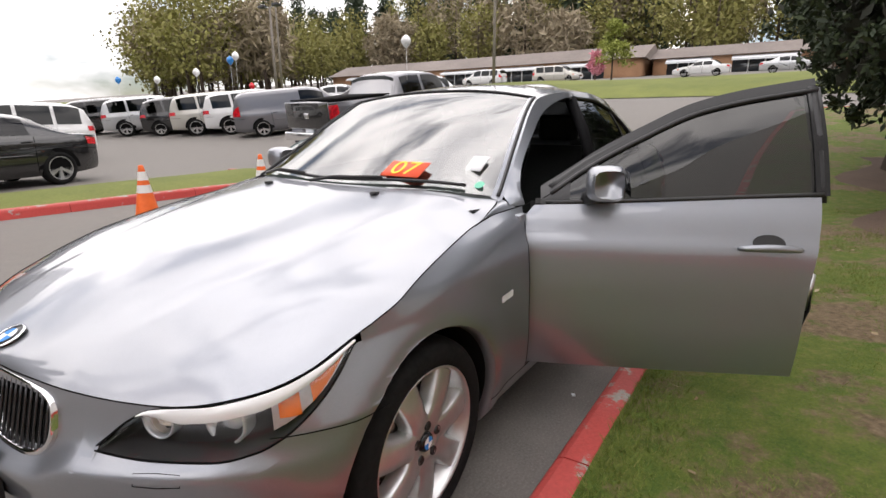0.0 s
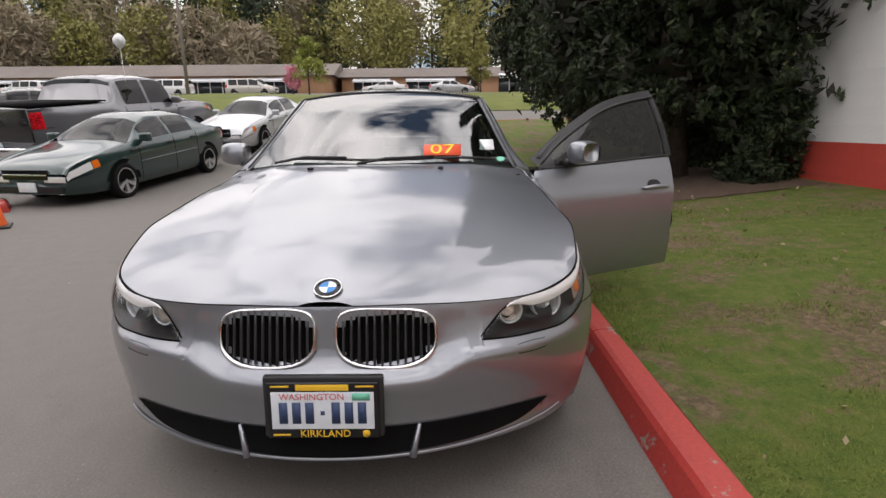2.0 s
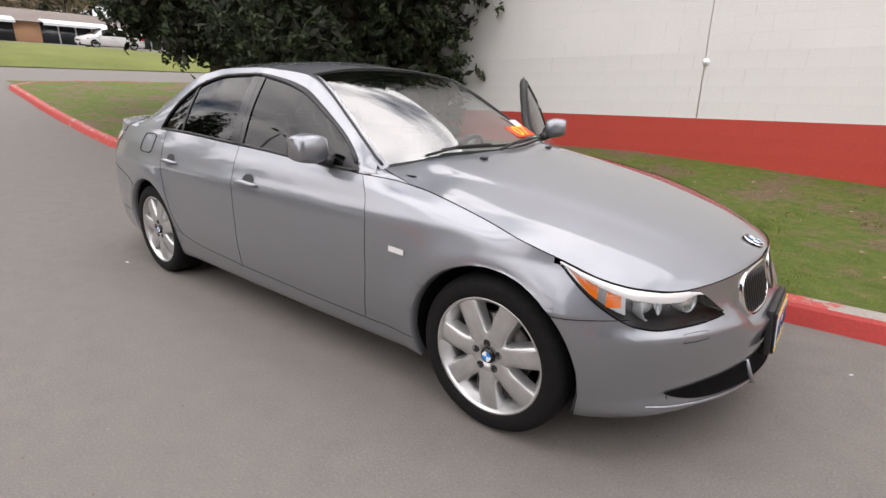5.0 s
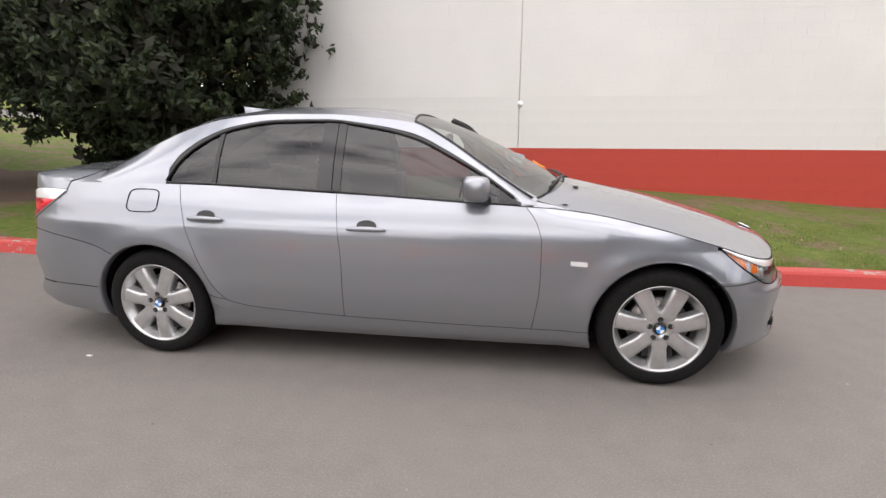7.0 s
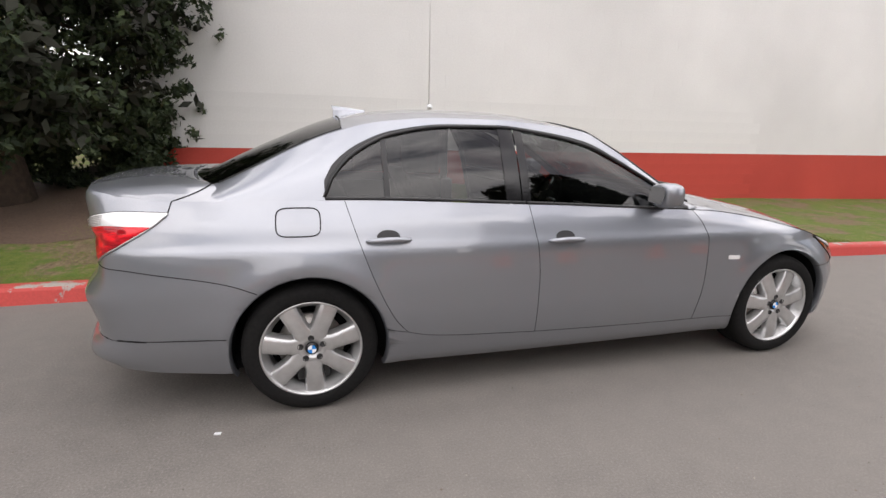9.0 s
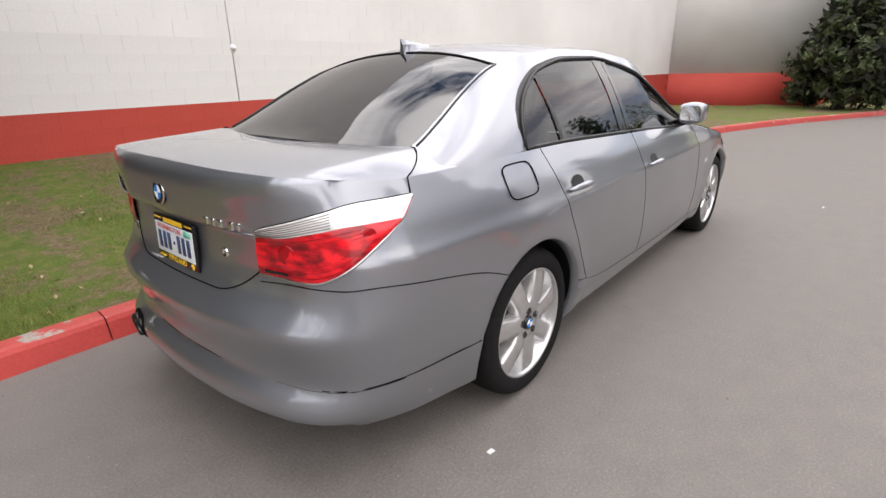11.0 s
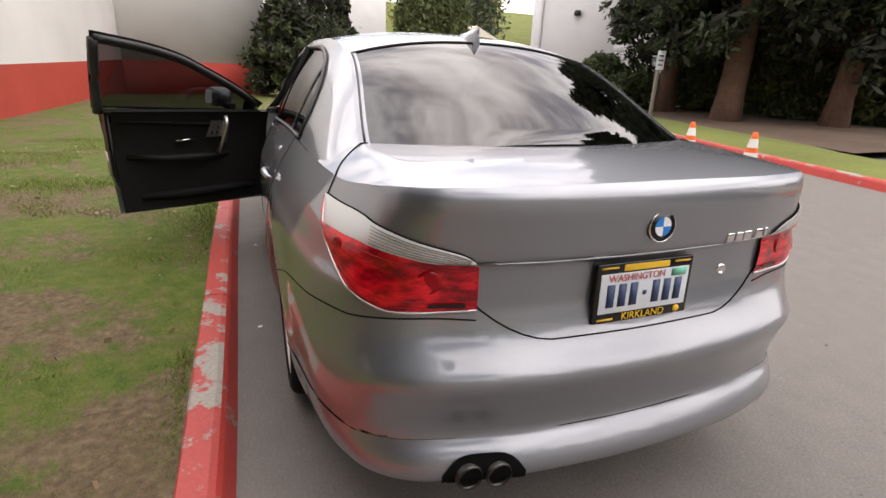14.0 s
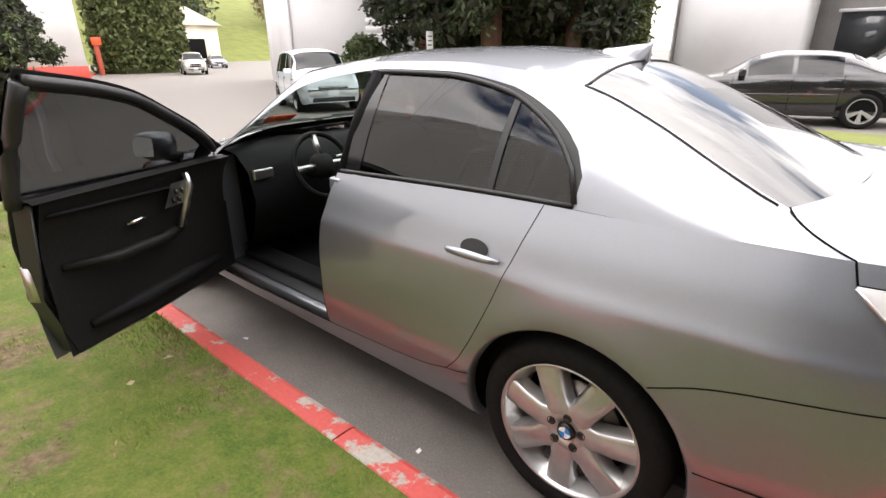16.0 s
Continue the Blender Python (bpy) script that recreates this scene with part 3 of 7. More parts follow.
def mirror(parent, sgn, base):
    mroot = new("wing_mirror")
    mroot.parent = parent
    mroot["label"] = "silver door mirror on a black foot"
    rows = []
    for i in range(9):
        f = i / 8
        y = 0.852 + 0.140 * f
        k = math.sin(math.pi * (0.16 + 0.72 * f)) ** 0.30
        row = []
        for j in range(16):
            q = 2 * math.pi * j / 16
            cx, cz = math.cos(q), math.sin(q)
            xx = 0.455 + 0.018 * f + (0.085 if cx > 0 else 0.055) * k * math.copysign(abs(cx) ** 0.6, cx) - 0.02 * f
            zz = 1.050 + 0.006 * f + 0.068 * k * math.copysign(abs(cz) ** 0.45, cz)
            row.append(base @ Vector((xx, sgn * y, zz)))
        rows.append(row)
    v, f = grid_mesh(rows, flip=sgn > 0, loop=True)
    n = len(v)
    f = f + [tuple(range(16)), tuple(range(n - 16, n))]
    part("mirror_housing", (v, f), PAINT, mroot)
    g = [base @ Vector((0.398 - 0.014 * (1 - b), sgn * (0.862 + 0.120 * a), 1.004 + 0.098 * b)) for a, b in ((0.02, 0.1), (0.9, 0.05), (1, 0.3), (1, 0.8), (0.85, 1), (0.08, 0.95), (0, 0.7))]
    part("mirror_glass", (g, [tuple(range(7))] if sgn > 0 else [tuple(range(7))[::-1]]), CHROME, mroot, smooth=False)
    foot = tube([base @ Vector((0.52, sgn * 0.825, 0.985)), base @ Vector((0.50, sgn * 0.85, 0.995)), base @ Vector((0.475, sgn * 0.885, 1.01))], 0.030, 8)
    part("mirror_foot", foot, BLACK_TRIM, mroot)


def build_sedan():
    car = thing("parked_sedan", "silver-grey four-door sedan with its driver's door open beside the red kerb", "car")
    flat = Matrix.Identity(4)
    hinge = Vector((0.80, 0.885, 0.0))
    swing = Matrix.Translation(hinge + Vector((-0.040, -0.070, 0.0))) @ Matrix.Rotation(radians(-66), 4, "Z") @ Matrix.Translation(-hinge)
    top = LOW + HIGH
    # wall panels
    for sgn, word in ((-1, "right"), (1, "left")):
        part("front_bumper", wall_panel(0, C_H, 0, top, sgn, in_lamp), PAINT, car)
        part("front_fender", wall_panel(C_H, C_A, 0, top, sgn, in_lamp), PAINT, car)
        part("sill", wall_panel(C_A, C_C, 0, LOW, sgn), PAINT, car)
        part("rear_quarter", wall_panel(C_C, C_T, 0, top, sgn), PAINT, car)
        part("rear_bumper", wall_panel(C_T, len(COLS) - 1, 0, LOW, sgn), PAINT, car)
        lamp_cols = [c for c in range(C_T, len(COLS)) if WALL[LOW][c].y > 0.45]
        c_lid = lamp_cols[-1]
        part("rear_corner", wall_panel(C_T, c_lid, LOW, top, sgn), PAINT, car)
        lid = part("trunk_face", wall_panel(c_lid, len(COLS) - 1, LOW, top, sgn), PAINT, car)
        # gaps
        part("panel_gap", gap_line(gap_column(C_A, LOW, top), sgn), GAP, car)
        part("panel_gap", gap_line(gap_column(C_B, LOW, top), sgn), GAP, car)
        part("panel_gap", gap_line(gap_column(C_C, LOW, top), sgn), GAP, car)
        part("panel_gap", gap_line(gap_row(LOW, C_A - 14, C_C + 3), sgn), GAP, car)
        part("panel_gap", gap_line([wall(arc_at_x(x), 0.602 - 0.020 * (1.95 - x) / 0.30, 0.001) for x in np.linspace(1.95, 1.655, 9)], sgn), GAP, car)
        part("panel_gap", gap_line([WALL[LOW][c] for c in range(C_C, c_lid + 1) if WALL[LOW][c].x < -1.6 and near_wheel(WALL[LOW][c])[0] > ARCH - 0.01], sgn, 0.0022), GAP, car)
        part("panel_gap", gap_line([wall(arc_at_x(x), 0.418, 0.001) for x in (-1.82, -1.90, -2.0, -2.1, -2.2, -2.28, -2.35, -2.40)], sgn, 0.0022), GAP, car)
        part("panel_gap", gap_line([WALL[top][c] + Vector((0, 0, 0.001)) for c in range(0, C_A + 3)], sgn, 0.0019), GAP, car, "hood shut line")
        # arch lips and liners
        for wx in (WHEEL_X, -WHEEL_X):
            arc = [q for q in (math.pi * (-0.14 + 1.28 * i / 40) for i in range(41)) if WHEEL_Z + ARCH * math.sin(q) > 0.20]
            edge = [wall(arc_at_x(wx + ARCH * math.cos(q)), WHEEL_Z + ARCH * math.sin(q)) for q in arc]
            rows = [[(p.x, sgn * p.y, p.z) for p in edge],
                    [(wx + (p.x - wx) * 0.985, sgn * (p.y - 0.006), WHEEL_Z + (p.z - WHEEL_Z) * 0.985) for p in edge],
                    [(wx + (p.x - wx) * 0.975, sgn * (p.y - 0.04), WHEEL_Z + (p.z - WHEEL_Z) * 0.975) for p in edge]]
            part("arch_lip", grid_mesh(rows, flip=sgn > 0), PAINT, car)
            rows = [[(p.x, sgn * (p.y - 0.035), p.z) for p in edge], [(p.x, sgn * 0.50, p.z) for p in edge]]
            part("arch_liner", grid_mesh(rows, flip=sgn > 0), CABIN, car)
            part("arch_back", box(wx - 0.36, sgn * 0.50 - 0.01, 0.18, wx + 0.36, sgn * 0.50 + 0.01, 0.72), CABIN, car)
        # doors: the rear ones and the right front are shut, the left front stands open
        base = swing if sgn > 0 else flat
        front = new("front_door")
        front.parent = car
        front["label"] = "driver's door standing wide open" if sgn > 0 else "closed front door with tinted glass"
        v, f = wall_panel(C_A, C_B, LOW, top, sgn)
        part("door_skin", ([base @ Vector(p) for p in v], f), PAINT, front)
        part("door_glass", moved(side_patch(0.60, -0.295, lambda x: float(belt_z(x)) + 0.004, lambda x: float(glass_top(x)), sgn, -0.006, 20, 6), base), GLASS_TINT, front, "dark tinted window")
        trim = [house_side(x, float(glass_top(x)), 0.002) for x in np.linspace(0.66, -0.33, 20)]
        part("window_frame", moved(tube([(p.x, sgn * p.y, p.z) for p in trim], 0.009, 6), base), BLACK_TRIM, front)
        part("window_frame", moved(side_patch(0.70, -0.33, lambda x: float(glass_top(x)), lambda x: float(glass_top(x)) + (min(0.045, 1.15 * (float(rail_z(x)) - float(glass_top(x)))) if sgn > 0 else 0.30 * (float(rail_z(x)) - float(glass_top(x)))), sgn, -0.003, 20, 3), base), BLACK_TRIM, front)
        belt = [house_side(x, float(belt_z(x)) + 0.006, 0.004) for x in np.linspace(0.68, -0.32, 14)]
        part("belt_trim", moved(tube([(p.x, sgn * p.y, p.z) for p in belt], 0.008, 6), base), BLACK_TRIM, front)
        part("door_pillar", moved(side_patch(-0.295, -0.342, lambda x: float(belt_z(x)), lambda x: float(glass_top(x)) + 0.01, sgn, 0.0, 3, 8), base), BLACK_GLOSS, front)
        part("mirror_triangle", moved(side_patch(0.70, 0.585, lambda x: float(belt_z(x)), lambda x: max(float(belt_z(x)) + 0.004, float(glass_top(x))), sgn, 0.0, 6, 4), base), BLACK_TRIM, front)
        door_handle(front, -0.125, 0.828, sgn, base)
        mirror(front, sgn, base)
        if sgn > 0:
            inner_door(front, base)
        rear = new("rear_door")
        rear.parent = car
        rear["label"] = "closed rear door with tinted glass"
        part("door_skin", wall_panel(C_B, C_C, LOW, top, sgn), PAINT, rear)
        part("door_glass", side_patch(-0.43, -1.045, lambda x: float(belt_z(x)) + 0.004, lambda x: float(glass_top(x)), sgn, -0.006, 12, 6), GLASS_TINT, rear, "dark tinted window")
        part("quarter_glass", side_patch(-1.07, -1.352, lambda x: float(belt_z(x)) + 0.004, lambda x: float(glass_top(x)), sgn, -0.006, 12, 6), GLASS_TINT, rear, "dark tinted quarter window")
        part("door_pillar", side_patch(-0.348, -0.432, lambda x: float(belt_z(x)), lambda x: float(glass_top(x)) + 0.01, sgn, -0.002, 3, 8), BLACK_GLOSS, rear)
        part("window_post", side_patch(-1.045, -1.07, lambda x: float(belt_z(x)), lambda x: float(glass_top(x)), sgn, 0.0, 2, 8), BLACK_TRIM, rear)
        trim = [house_side(x, float(glass_top(x)), 0.002) for x in np.linspace(-0.33, -1.358, 26)]
        part("window_frame", tube([(p.x, sgn * p.y, p.z) for p in trim], 0.009, 6), BLACK_TRIM, rear)
        belt = [house_side(x, float(belt_z(x)) + 0.006, 0.004) for x in np.linspace(-0.33, -1.355, 14)]
        part("belt_trim", tube([(p.x, sgn * p.y, p.z) for p in belt], 0.008, 6), BLACK_TRIM, rear)
        part("window_frame", side_patch(-0.33, -1.36, lambda x: float(glass_top(x)), lambda x: float(glass_top(x)) + 0.26 * (float(rail_z(x)) - float(glass_top(x))), sgn, -0.003, 24, 3), BLACK_TRIM, rear)
        door_handle(rear, -1.07, 0.858, sgn, flat)
        # roof rail and rear pillar
        part("roof_rail", side_patch(0.785, -1.36, lambda x: float(glass_top(x)) + 0.26 * (float(rail_z(x)) - float(glass_top(x))) if x < 0.69 else float(belt_z(x)) - 0.004, lambda x: float(rail_z(x)), sgn, 0.0, 50, 4), PAINT, car)
        part("rear_pillar", side_patch(-1.356, -1.97, lambda x: float(belt_z(x)) - 0.002, lambda x: float(rail_z(x)), sgn, 0.0, 16, 8), PAINT, car)
        # side marker and fuel flap
        rows = [[wall(arc_at_x(1.045 - 0.085 * i / 6), 0.662 + 0.024 * k / 2 + 0.004 * i / 6, 0.006) for i in range(7)] for k in range(3)]
        part("side_marker", grid_mesh([[(p.x, sgn * p.y, p.z) for p in r] for r in rows], flip=sgn > 0), CLEAR_LENS, car, "small clear side marker lamp")
        if sgn < 0:
            pts = []
            for k in range(28):
                q = 2 * math.pi * k / 28
                cx, cz = math.copysign(abs(math.cos(q)) ** 0.45, math.cos(q)), math.copysign(abs(math.sin(q)) ** 0.45, math.sin(q))
                zz = 0.943 + 0.062 * cz
                pts.append(wall(arc_at_x(-1.485 + 0.10 * cx), zz, 0.002))
            part("fuel_flap_gap", tube([(p.x, sgn * p.y, p.z) for p in pts], 0.003, 5, True), GAP, car)
        build_wheel("wheel", car, WHEEL_X, sgn)
        build_wheel("wheel", car, -WHEEL_X, sgn)
        headlamp(car, sgn)
        taillamp(car, sgn)
    # hood: from the shut line to the windscreen's foot, crowned, with two creases
    edge = [WALL[top][c] for c in range(0, C_A + 4)]
    ex, ey, ez = np.array([tuple(p) for p in edge]).T
    hood_mid = spline(((2.222, 0.695), (2.19, 0.712), (2.14, 0.730), (2.05, 0.760), (1.9, 0.806), (1.6, 0.884), (1.3, 0.945), (1.0, 1.004), (0.9, 1.024)))

    def hood_edge(x):
        """The hood's outer edge, drawn in towards the pillar's foot at the rear corner."""
        k = min(1.0, max(0.0, (1.02 - x) / 0.25)) ** 1.6
        return x, float(np.interp(-x, -ex, ey)) * (1 - k) + 0.742 * k, float(np.interp(-x, -ex, ez)) * (1 - k) + 0.976 * k

    def hood(x, v):
        _, y, z = hood_edge(x)
        h = float(hood_mid(x)) - z
        line = 0.60 - 0.25 * (x - 0.95) / 1.2
        raised = 0.010 / (1 + math.exp((abs(v) * y - line) / 0.016)) * min(1, max(0, (2.16 - x) * 4))
        return Vector((x, v * y, z + (h - raised * 0.4) * (1 - abs(v) ** 2.5) + raised * (1 - abs(v) ** 8)))
    rows = []
    for i in range(61):
        f = i / 60
        row = []
        for j in range(57):
            v = -1 + 2 * j / 56
            x0 = ex[0] - 0.002
            back = 0.972 - 0.202 * v * v
            x = x0 + (back - x0) * f**1.15
            row.append(hood(x, v))
        rows.append(row)
    part("hood", grid_mesh(rows), PAINT, car, "long silver-grey hood")
    # fender shoulders beside the hood's rear corners
    for sgn in (-1, 1):
        rows = []
        for x in np.linspace(1.03, 0.762, 14):
            a = Vector((x, float(np.interp(-x, -ex, ey)), float(np.interp(-x, -ex, ez))))
            b = Vector(hood_edge(x)) + Vector((0, 0.002, -0.002))
            row = [a.lerp(b, f) + Vector((0, 0, 0.010 * math.sin(math.pi * f) * min(1, (1.03 - x) * 6))) for f in (0, 0.25, 0.5, 0.75, 1)]
            rows.append([(p.x, sgn * p.y, p.z) for p in row])
        part("fender_shoulder", grid_mesh(rows, flip=sgn < 0), PAINT, car)
        part("panel_gap", tube([(x, sgn * (hood_edge(x)[1] + 0.001), hood_edge(x)[2] - 0.0005) for x in np.linspace(1.03, 0.772, 12)], 0.0022, 5), GAP, car)
    for sy in (-0.33, 0.33):
        p = hood(1.03, sy / 0.8)
        part("washer_jet", moved((lambda b: ([tuple(q.co) for q in b.verts], [tuple(w.index for w in g.verts) for g in b.faces]))(box(-0.018, -0.012, 0, 0.012, 0.012, 0.012)), Matrix.Translation(p)), BLACK_TRIM, car)
    # cowl, windscreen, wipers
    ws_front, ws_back = (lambda v: 0.985 - 0.225 * v * v), (lambda v: 0.035 + 0.06 * v * v)
    part("windscreen", top_patch(ws_front, ws_back, lambda x: float(rail_y(x)) - 0.022, -0.002, 18, 24), GLASS_WS, car, "windscreen mirroring the clouds")
    part("cowl", top_patch(lambda v: 0.982 - 0.222 * v * v, lambda v: 0.90 - 0.20 * v * v, lambda x: float(rail_y(x)) - 0.03, -0.020, 3, 20), BLACK_TRIM, car)
    part("windscreen_seal", tube([house_top(ws_back(v), v * (float(rail_y(ws_back(v))) - 0.02), 0.001) for v in np.linspace(-1, 1, 25)], 0.007, 5), BLACK_TRIM, car)
    for sgn in (-1, 1):
        part("windscreen_seal", tube([house_top(x, sgn * (float(rail_y(x)) - 0.02), 0.002) for x in np.linspace(0.76, 0.095, 18)], 0.008, 5), BLACK_TRIM, car)
    for y0, y1, pivot in ((-0.04, 0.62, -0.10), (-0.46, 0.14, -0.56)):
        pts = [house_top(float(ws_front(y / 0.76)) - 0.026, y, 0.016) for y in np.linspace(y0, y1, 9)]
        part("wiper", tube(pts, 0.007, 5), BLACK_TRIM, car)
        part("wiper_arm", tube([house_top(float(ws_front(pivot / 0.76)) - 0.004, pivot, 0.010), pts[1] + Vector((0.012, 0, 0.008)), pts[4] + Vector((0.006, 0, 0.010))], 0.007, 5), BLACK_TRIM, car)
    # roof, rear glass, fin
    rw_front, rw_back = (lambda v: -1.235 - 0.02 * v * v), (lambda v: -2.006 + 0.150 * v * v)
    part("roof", top_patch(ws_back, rw_front, lambda x: float(rail_y(x)), 0.0, 24, 24), PAINT, car)
    for sgn in (-1, 1):
        strip = [[house_top(x, sgn * (float(rail_y(x)) - w), 0.0005) for w in (0.045, 0.0)] for x in np.linspace(0.785, 0.03, 18)]
        part("windscreen_pillar", grid_mesh(strip, flip=sgn < 0), PAINT, car)
        strip = [[house_top(x, sgn * (float(rail_y(x)) - w), 0.0005) for w in (0.035, 0.0)] for x in np.linspace(-1.22, -1.900, 14)]
        part("rear_window_pillar", grid_mesh(strip, flip=sgn < 0), PAINT, car)
    part("rear_glass", top_patch(rw_front, rw_back, lambda x: float(rail_y(x)) - 0.022, -0.002, 14, 24), GLASS_REAR, car, "dark rear window")
    part("rear_glass_seal", tube([house_top(rw_front(v), v * (float(rail_y(-1.24)) - 0.02), 0.001) for v in np.linspace(-1, 1, 21)] , 0.004, 5), BLACK_TRIM, car)
    for sgn in (-1, 1):
        part("rear_glass_seal", tube([house_top(x, sgn * (float(rail_y(x)) - 0.02), 0.002) for x in np.linspace(-1.25, -1.84, 14)], 0.004, 5), BLACK_TRIM, car)
    fin = []
    for i in range(8):
        f = i / 7
        x = -1.06 - 0.19 * f
        w, h = 0.030 * math.sin(math.pi * (0.08 + 0.84 * f)) ** 0.6, 0.012 + 0.055 * f**1.3
        b = house_top(x, 0)
        fin.append([(x, -w, b.z - 0.004), (x, -w * 0.55, b.z + h * 0.6), (x - 0.01, 0, b.z + h), (x, w * 0.55, b.z + h * 0.6), (x, w, b.z - 0.004)])
    v, f = grid_mesh(fin, flip=True)
    part("roof_fin", (v, f + [(35, 36, 37, 38, 39), (4, 3, 2, 1, 0)]), PAINT, car, "small shark-fin aerial", smooth=False)
    # boot lid: deck with a raised lip
    s_front, s_corner = arc_at_x(-1.80), arc_at_x(-2.36)

    def deck_front(t):
        p = wall_top_at(s_front)
        return Vector((-1.998 + 0.198 * t * t, t * p.y, 1.103 - 0.006 * t * t - (1.097 - p.z) * max(0.0, (abs(t) * p.y - 0.645) / (p.y - 0.645))))

    def deck_rear(t):
        e = wall_top_at(S_END - abs(t) * (S_END - s_corner))
        return Vector((e.x, math.copysign(e.y, t), e.z))

    def deck(g, t):
        side = wall_top_at(s_front + (s_corner - s_front) * g)
        chord = deck_front(1.0).lerp(deck_rear(1.0), g)
        p = deck_front(t).lerp(deck_rear(t), g)
        b = abs(t) ** 4
        return p + Vector(((side.x - chord.x) * b, math.copysign(side.y - chord.y, t) * b, (side.z - chord.z) * b + 0.016 * (1 - t ** 4) * math.sin(math.pi * g) ** 0.9))
    rows = [[deck((i / 32) ** 0.9, -1 + 2 * j / 48) for j in range(49)] for i in range(33)]
    part("trunk_lid", grid_mesh(rows), PAINT, car, "raised silver-grey boot lid")
    g_tip = (arc_at_x(-2.035) - s_front) / (s_corner - s_front)
    for sgn in (-1, 1):
        seam = [deck(g_tip * u, sgn * (0.81 + 0.19 * u**0.7)) + Vector((0, 0, 0.001)) for u in np.linspace(0, 1, 14)]
        down = [wall(arc_at_x(-2.035 - 0.012 * u), float(seam[-1].z) * (1 - u) + 0.986 * u, 0.001) for u in (0.3, 0.65, 1.0)]
        seam += [Vector((p.x, sgn * p.y, p.z)) for p in down]
        part("panel_gap", tube(seam, 0.0026, 5), GAP, car, "boot lid shut line")
    lid = [wall(s, 0.683 + 0.10 * max(0, (S_END - s - 0.26) / 0.24) ** 2, 0.001) for s in np.linspace(S_END - 0.52, S_END, 14)]
    part("panel_gap", tube([(p.x, p.y, p.z) for p in lid] + [(p.x, -p.y, p.z) for p in lid[::-1]], 0.0024, 5), GAP, car, "boot lid shut line")
    sill_line = [wall(s, 0.414, 0.0005) for s in np.linspace(arc_at_x(-2.16), S_END, 24)]
    part("bumper_groove", tube([(p.x, p.y, p.z) for p in sill_line] + [(p.x, -p.y, p.z) for p in sill_line[::-1]], 0.0018, 5), GAP, car)
    # plate recess, roundels, badge bars, lock
    ledge = [wall(s, 0.895, 0.004) for s in np.linspace(S_END - 0.50, S_END, 10)]
    part("lid_crease", tube([(p.x, p.y, p.z) for p in ledge] + [(p.x, -p.y, p.z) for p in ledge[::-1]], 0.0035, 6), PAINT, car)
    plate(car, pose(-2.449, 0, 0.790, -3, 0, -90), False)
    roundel(car, pose(-2.474, 0, 0.975, -4, 0, -90))
    for y, w in ((-0.275, 0.026), (-0.312, 0.026), (-0.349, 0.028), (-0.402, 0.026), (-0.437, 0.012)):
        bx = wall(float(np.interp(y, -PY[::-1][:200][::-1], _arc[-200:])), 0.915).x
        part("badge_bar", box(bx - 0.004, y - w / 2, 0.903, bx + 0.010, y + w / 2, 0.929, 0.003), CHROME, car)
    lock_x = wall(float(np.interp(-0.305, -PY[-200:], _arc[-200:])), 0.806).x
    part("boot_lock", lathe([(0.0, lock_x - 0.001), (0.010, lock_x - 0.001), (0.012, lock_x - 0.004), (0.016, lock_x - 0.004), (0.018, lock_x + 0.012)], "x", 20, (0, -0.305, 0.806)), CHROME, car)
    # grille
    for sgn in (-1, 1):
        kidney(car, sgn)
    roundel(car, pose(2.152, 0, 0.737, -66, 0, 90))
    plate(car, pose(2.297, 0, 0.418, -4, 0, 90), True)
    lower_intake(car)
    # tail pipes and rear underside
    for y, end in ((0.420, -0.014), (0.498, 0.0)):
        part("tail_pipe", lathe([(0.030, -2.38), (0.036, -2.40), (0.038, -2.492), (0.034, -2.499), (0.031, -2.487), (0.030, -2.40), (0.0, -2.40)], "x", 24, (end, y, 0.328)), PIPE, car, "dark steel tail pipe")
    s_of = lambda y: float(np.interp(-y, -PY[-200:], _arc[-200:]))
    # the notch isn't cut: a black patch on the bumper paints its shade
    strip_rows = []
    for k in range(6):
        strip_rows.append([wall(s_of(0.565 - 0.22 * i / 12), 0.27 + (0.385 - 0.27) * (1 - (abs(i - 6) / 6) ** 4 * 0.45) * k / 5, 0.004) for i in range(13)])
    part("pipe_notch_shade", grid_mesh(strip_rows), GAP, car, "flat black patch for the shaded notch round the tail pipes")
    part("underbody", box(-1.95, -0.72, 0.19, 1.85, 0.72, 0.26), CABIN, car)
    part("underbody", box(-2.30, -0.50, 0.27, -1.95, 0.50, 0.33), CABIN, car)
    part("underbody", box(1.85, -0.55, 0.23, 2.12, 0.55, 0.29), CABIN, car)
    cabin(car)
    return car


def strip(parent, name, s0, s1, low, high, sgn, mat, out, n=20, k=4, label="", bulge=0.0):
    """A patch lying on the wall between two arc lengths and two height curves."""
    rows = []
    for j in range(k + 1):
        row = []
        for i in range(n + 1):
            f = i / n
            s = s0 + (s1 - s0) * f
            z = low(f) + (high(f) - low(f)) * j / k
            p = wall(s, z, out + bulge * math.sin(math.pi * j / k) ** 0.7)
            row.append((p.x, sgn * p.y, p.z))
        rows.append(row)
    return part(name, grid_mesh(rows, flip=sgn < 0), mat, parent, label)


def arc_near(x, y):
    """Arc length of the outline's point nearest to (x, y)."""
    return float(_arc[int(np.argmin((PX - x) ** 2 + (PY - y) ** 2))])


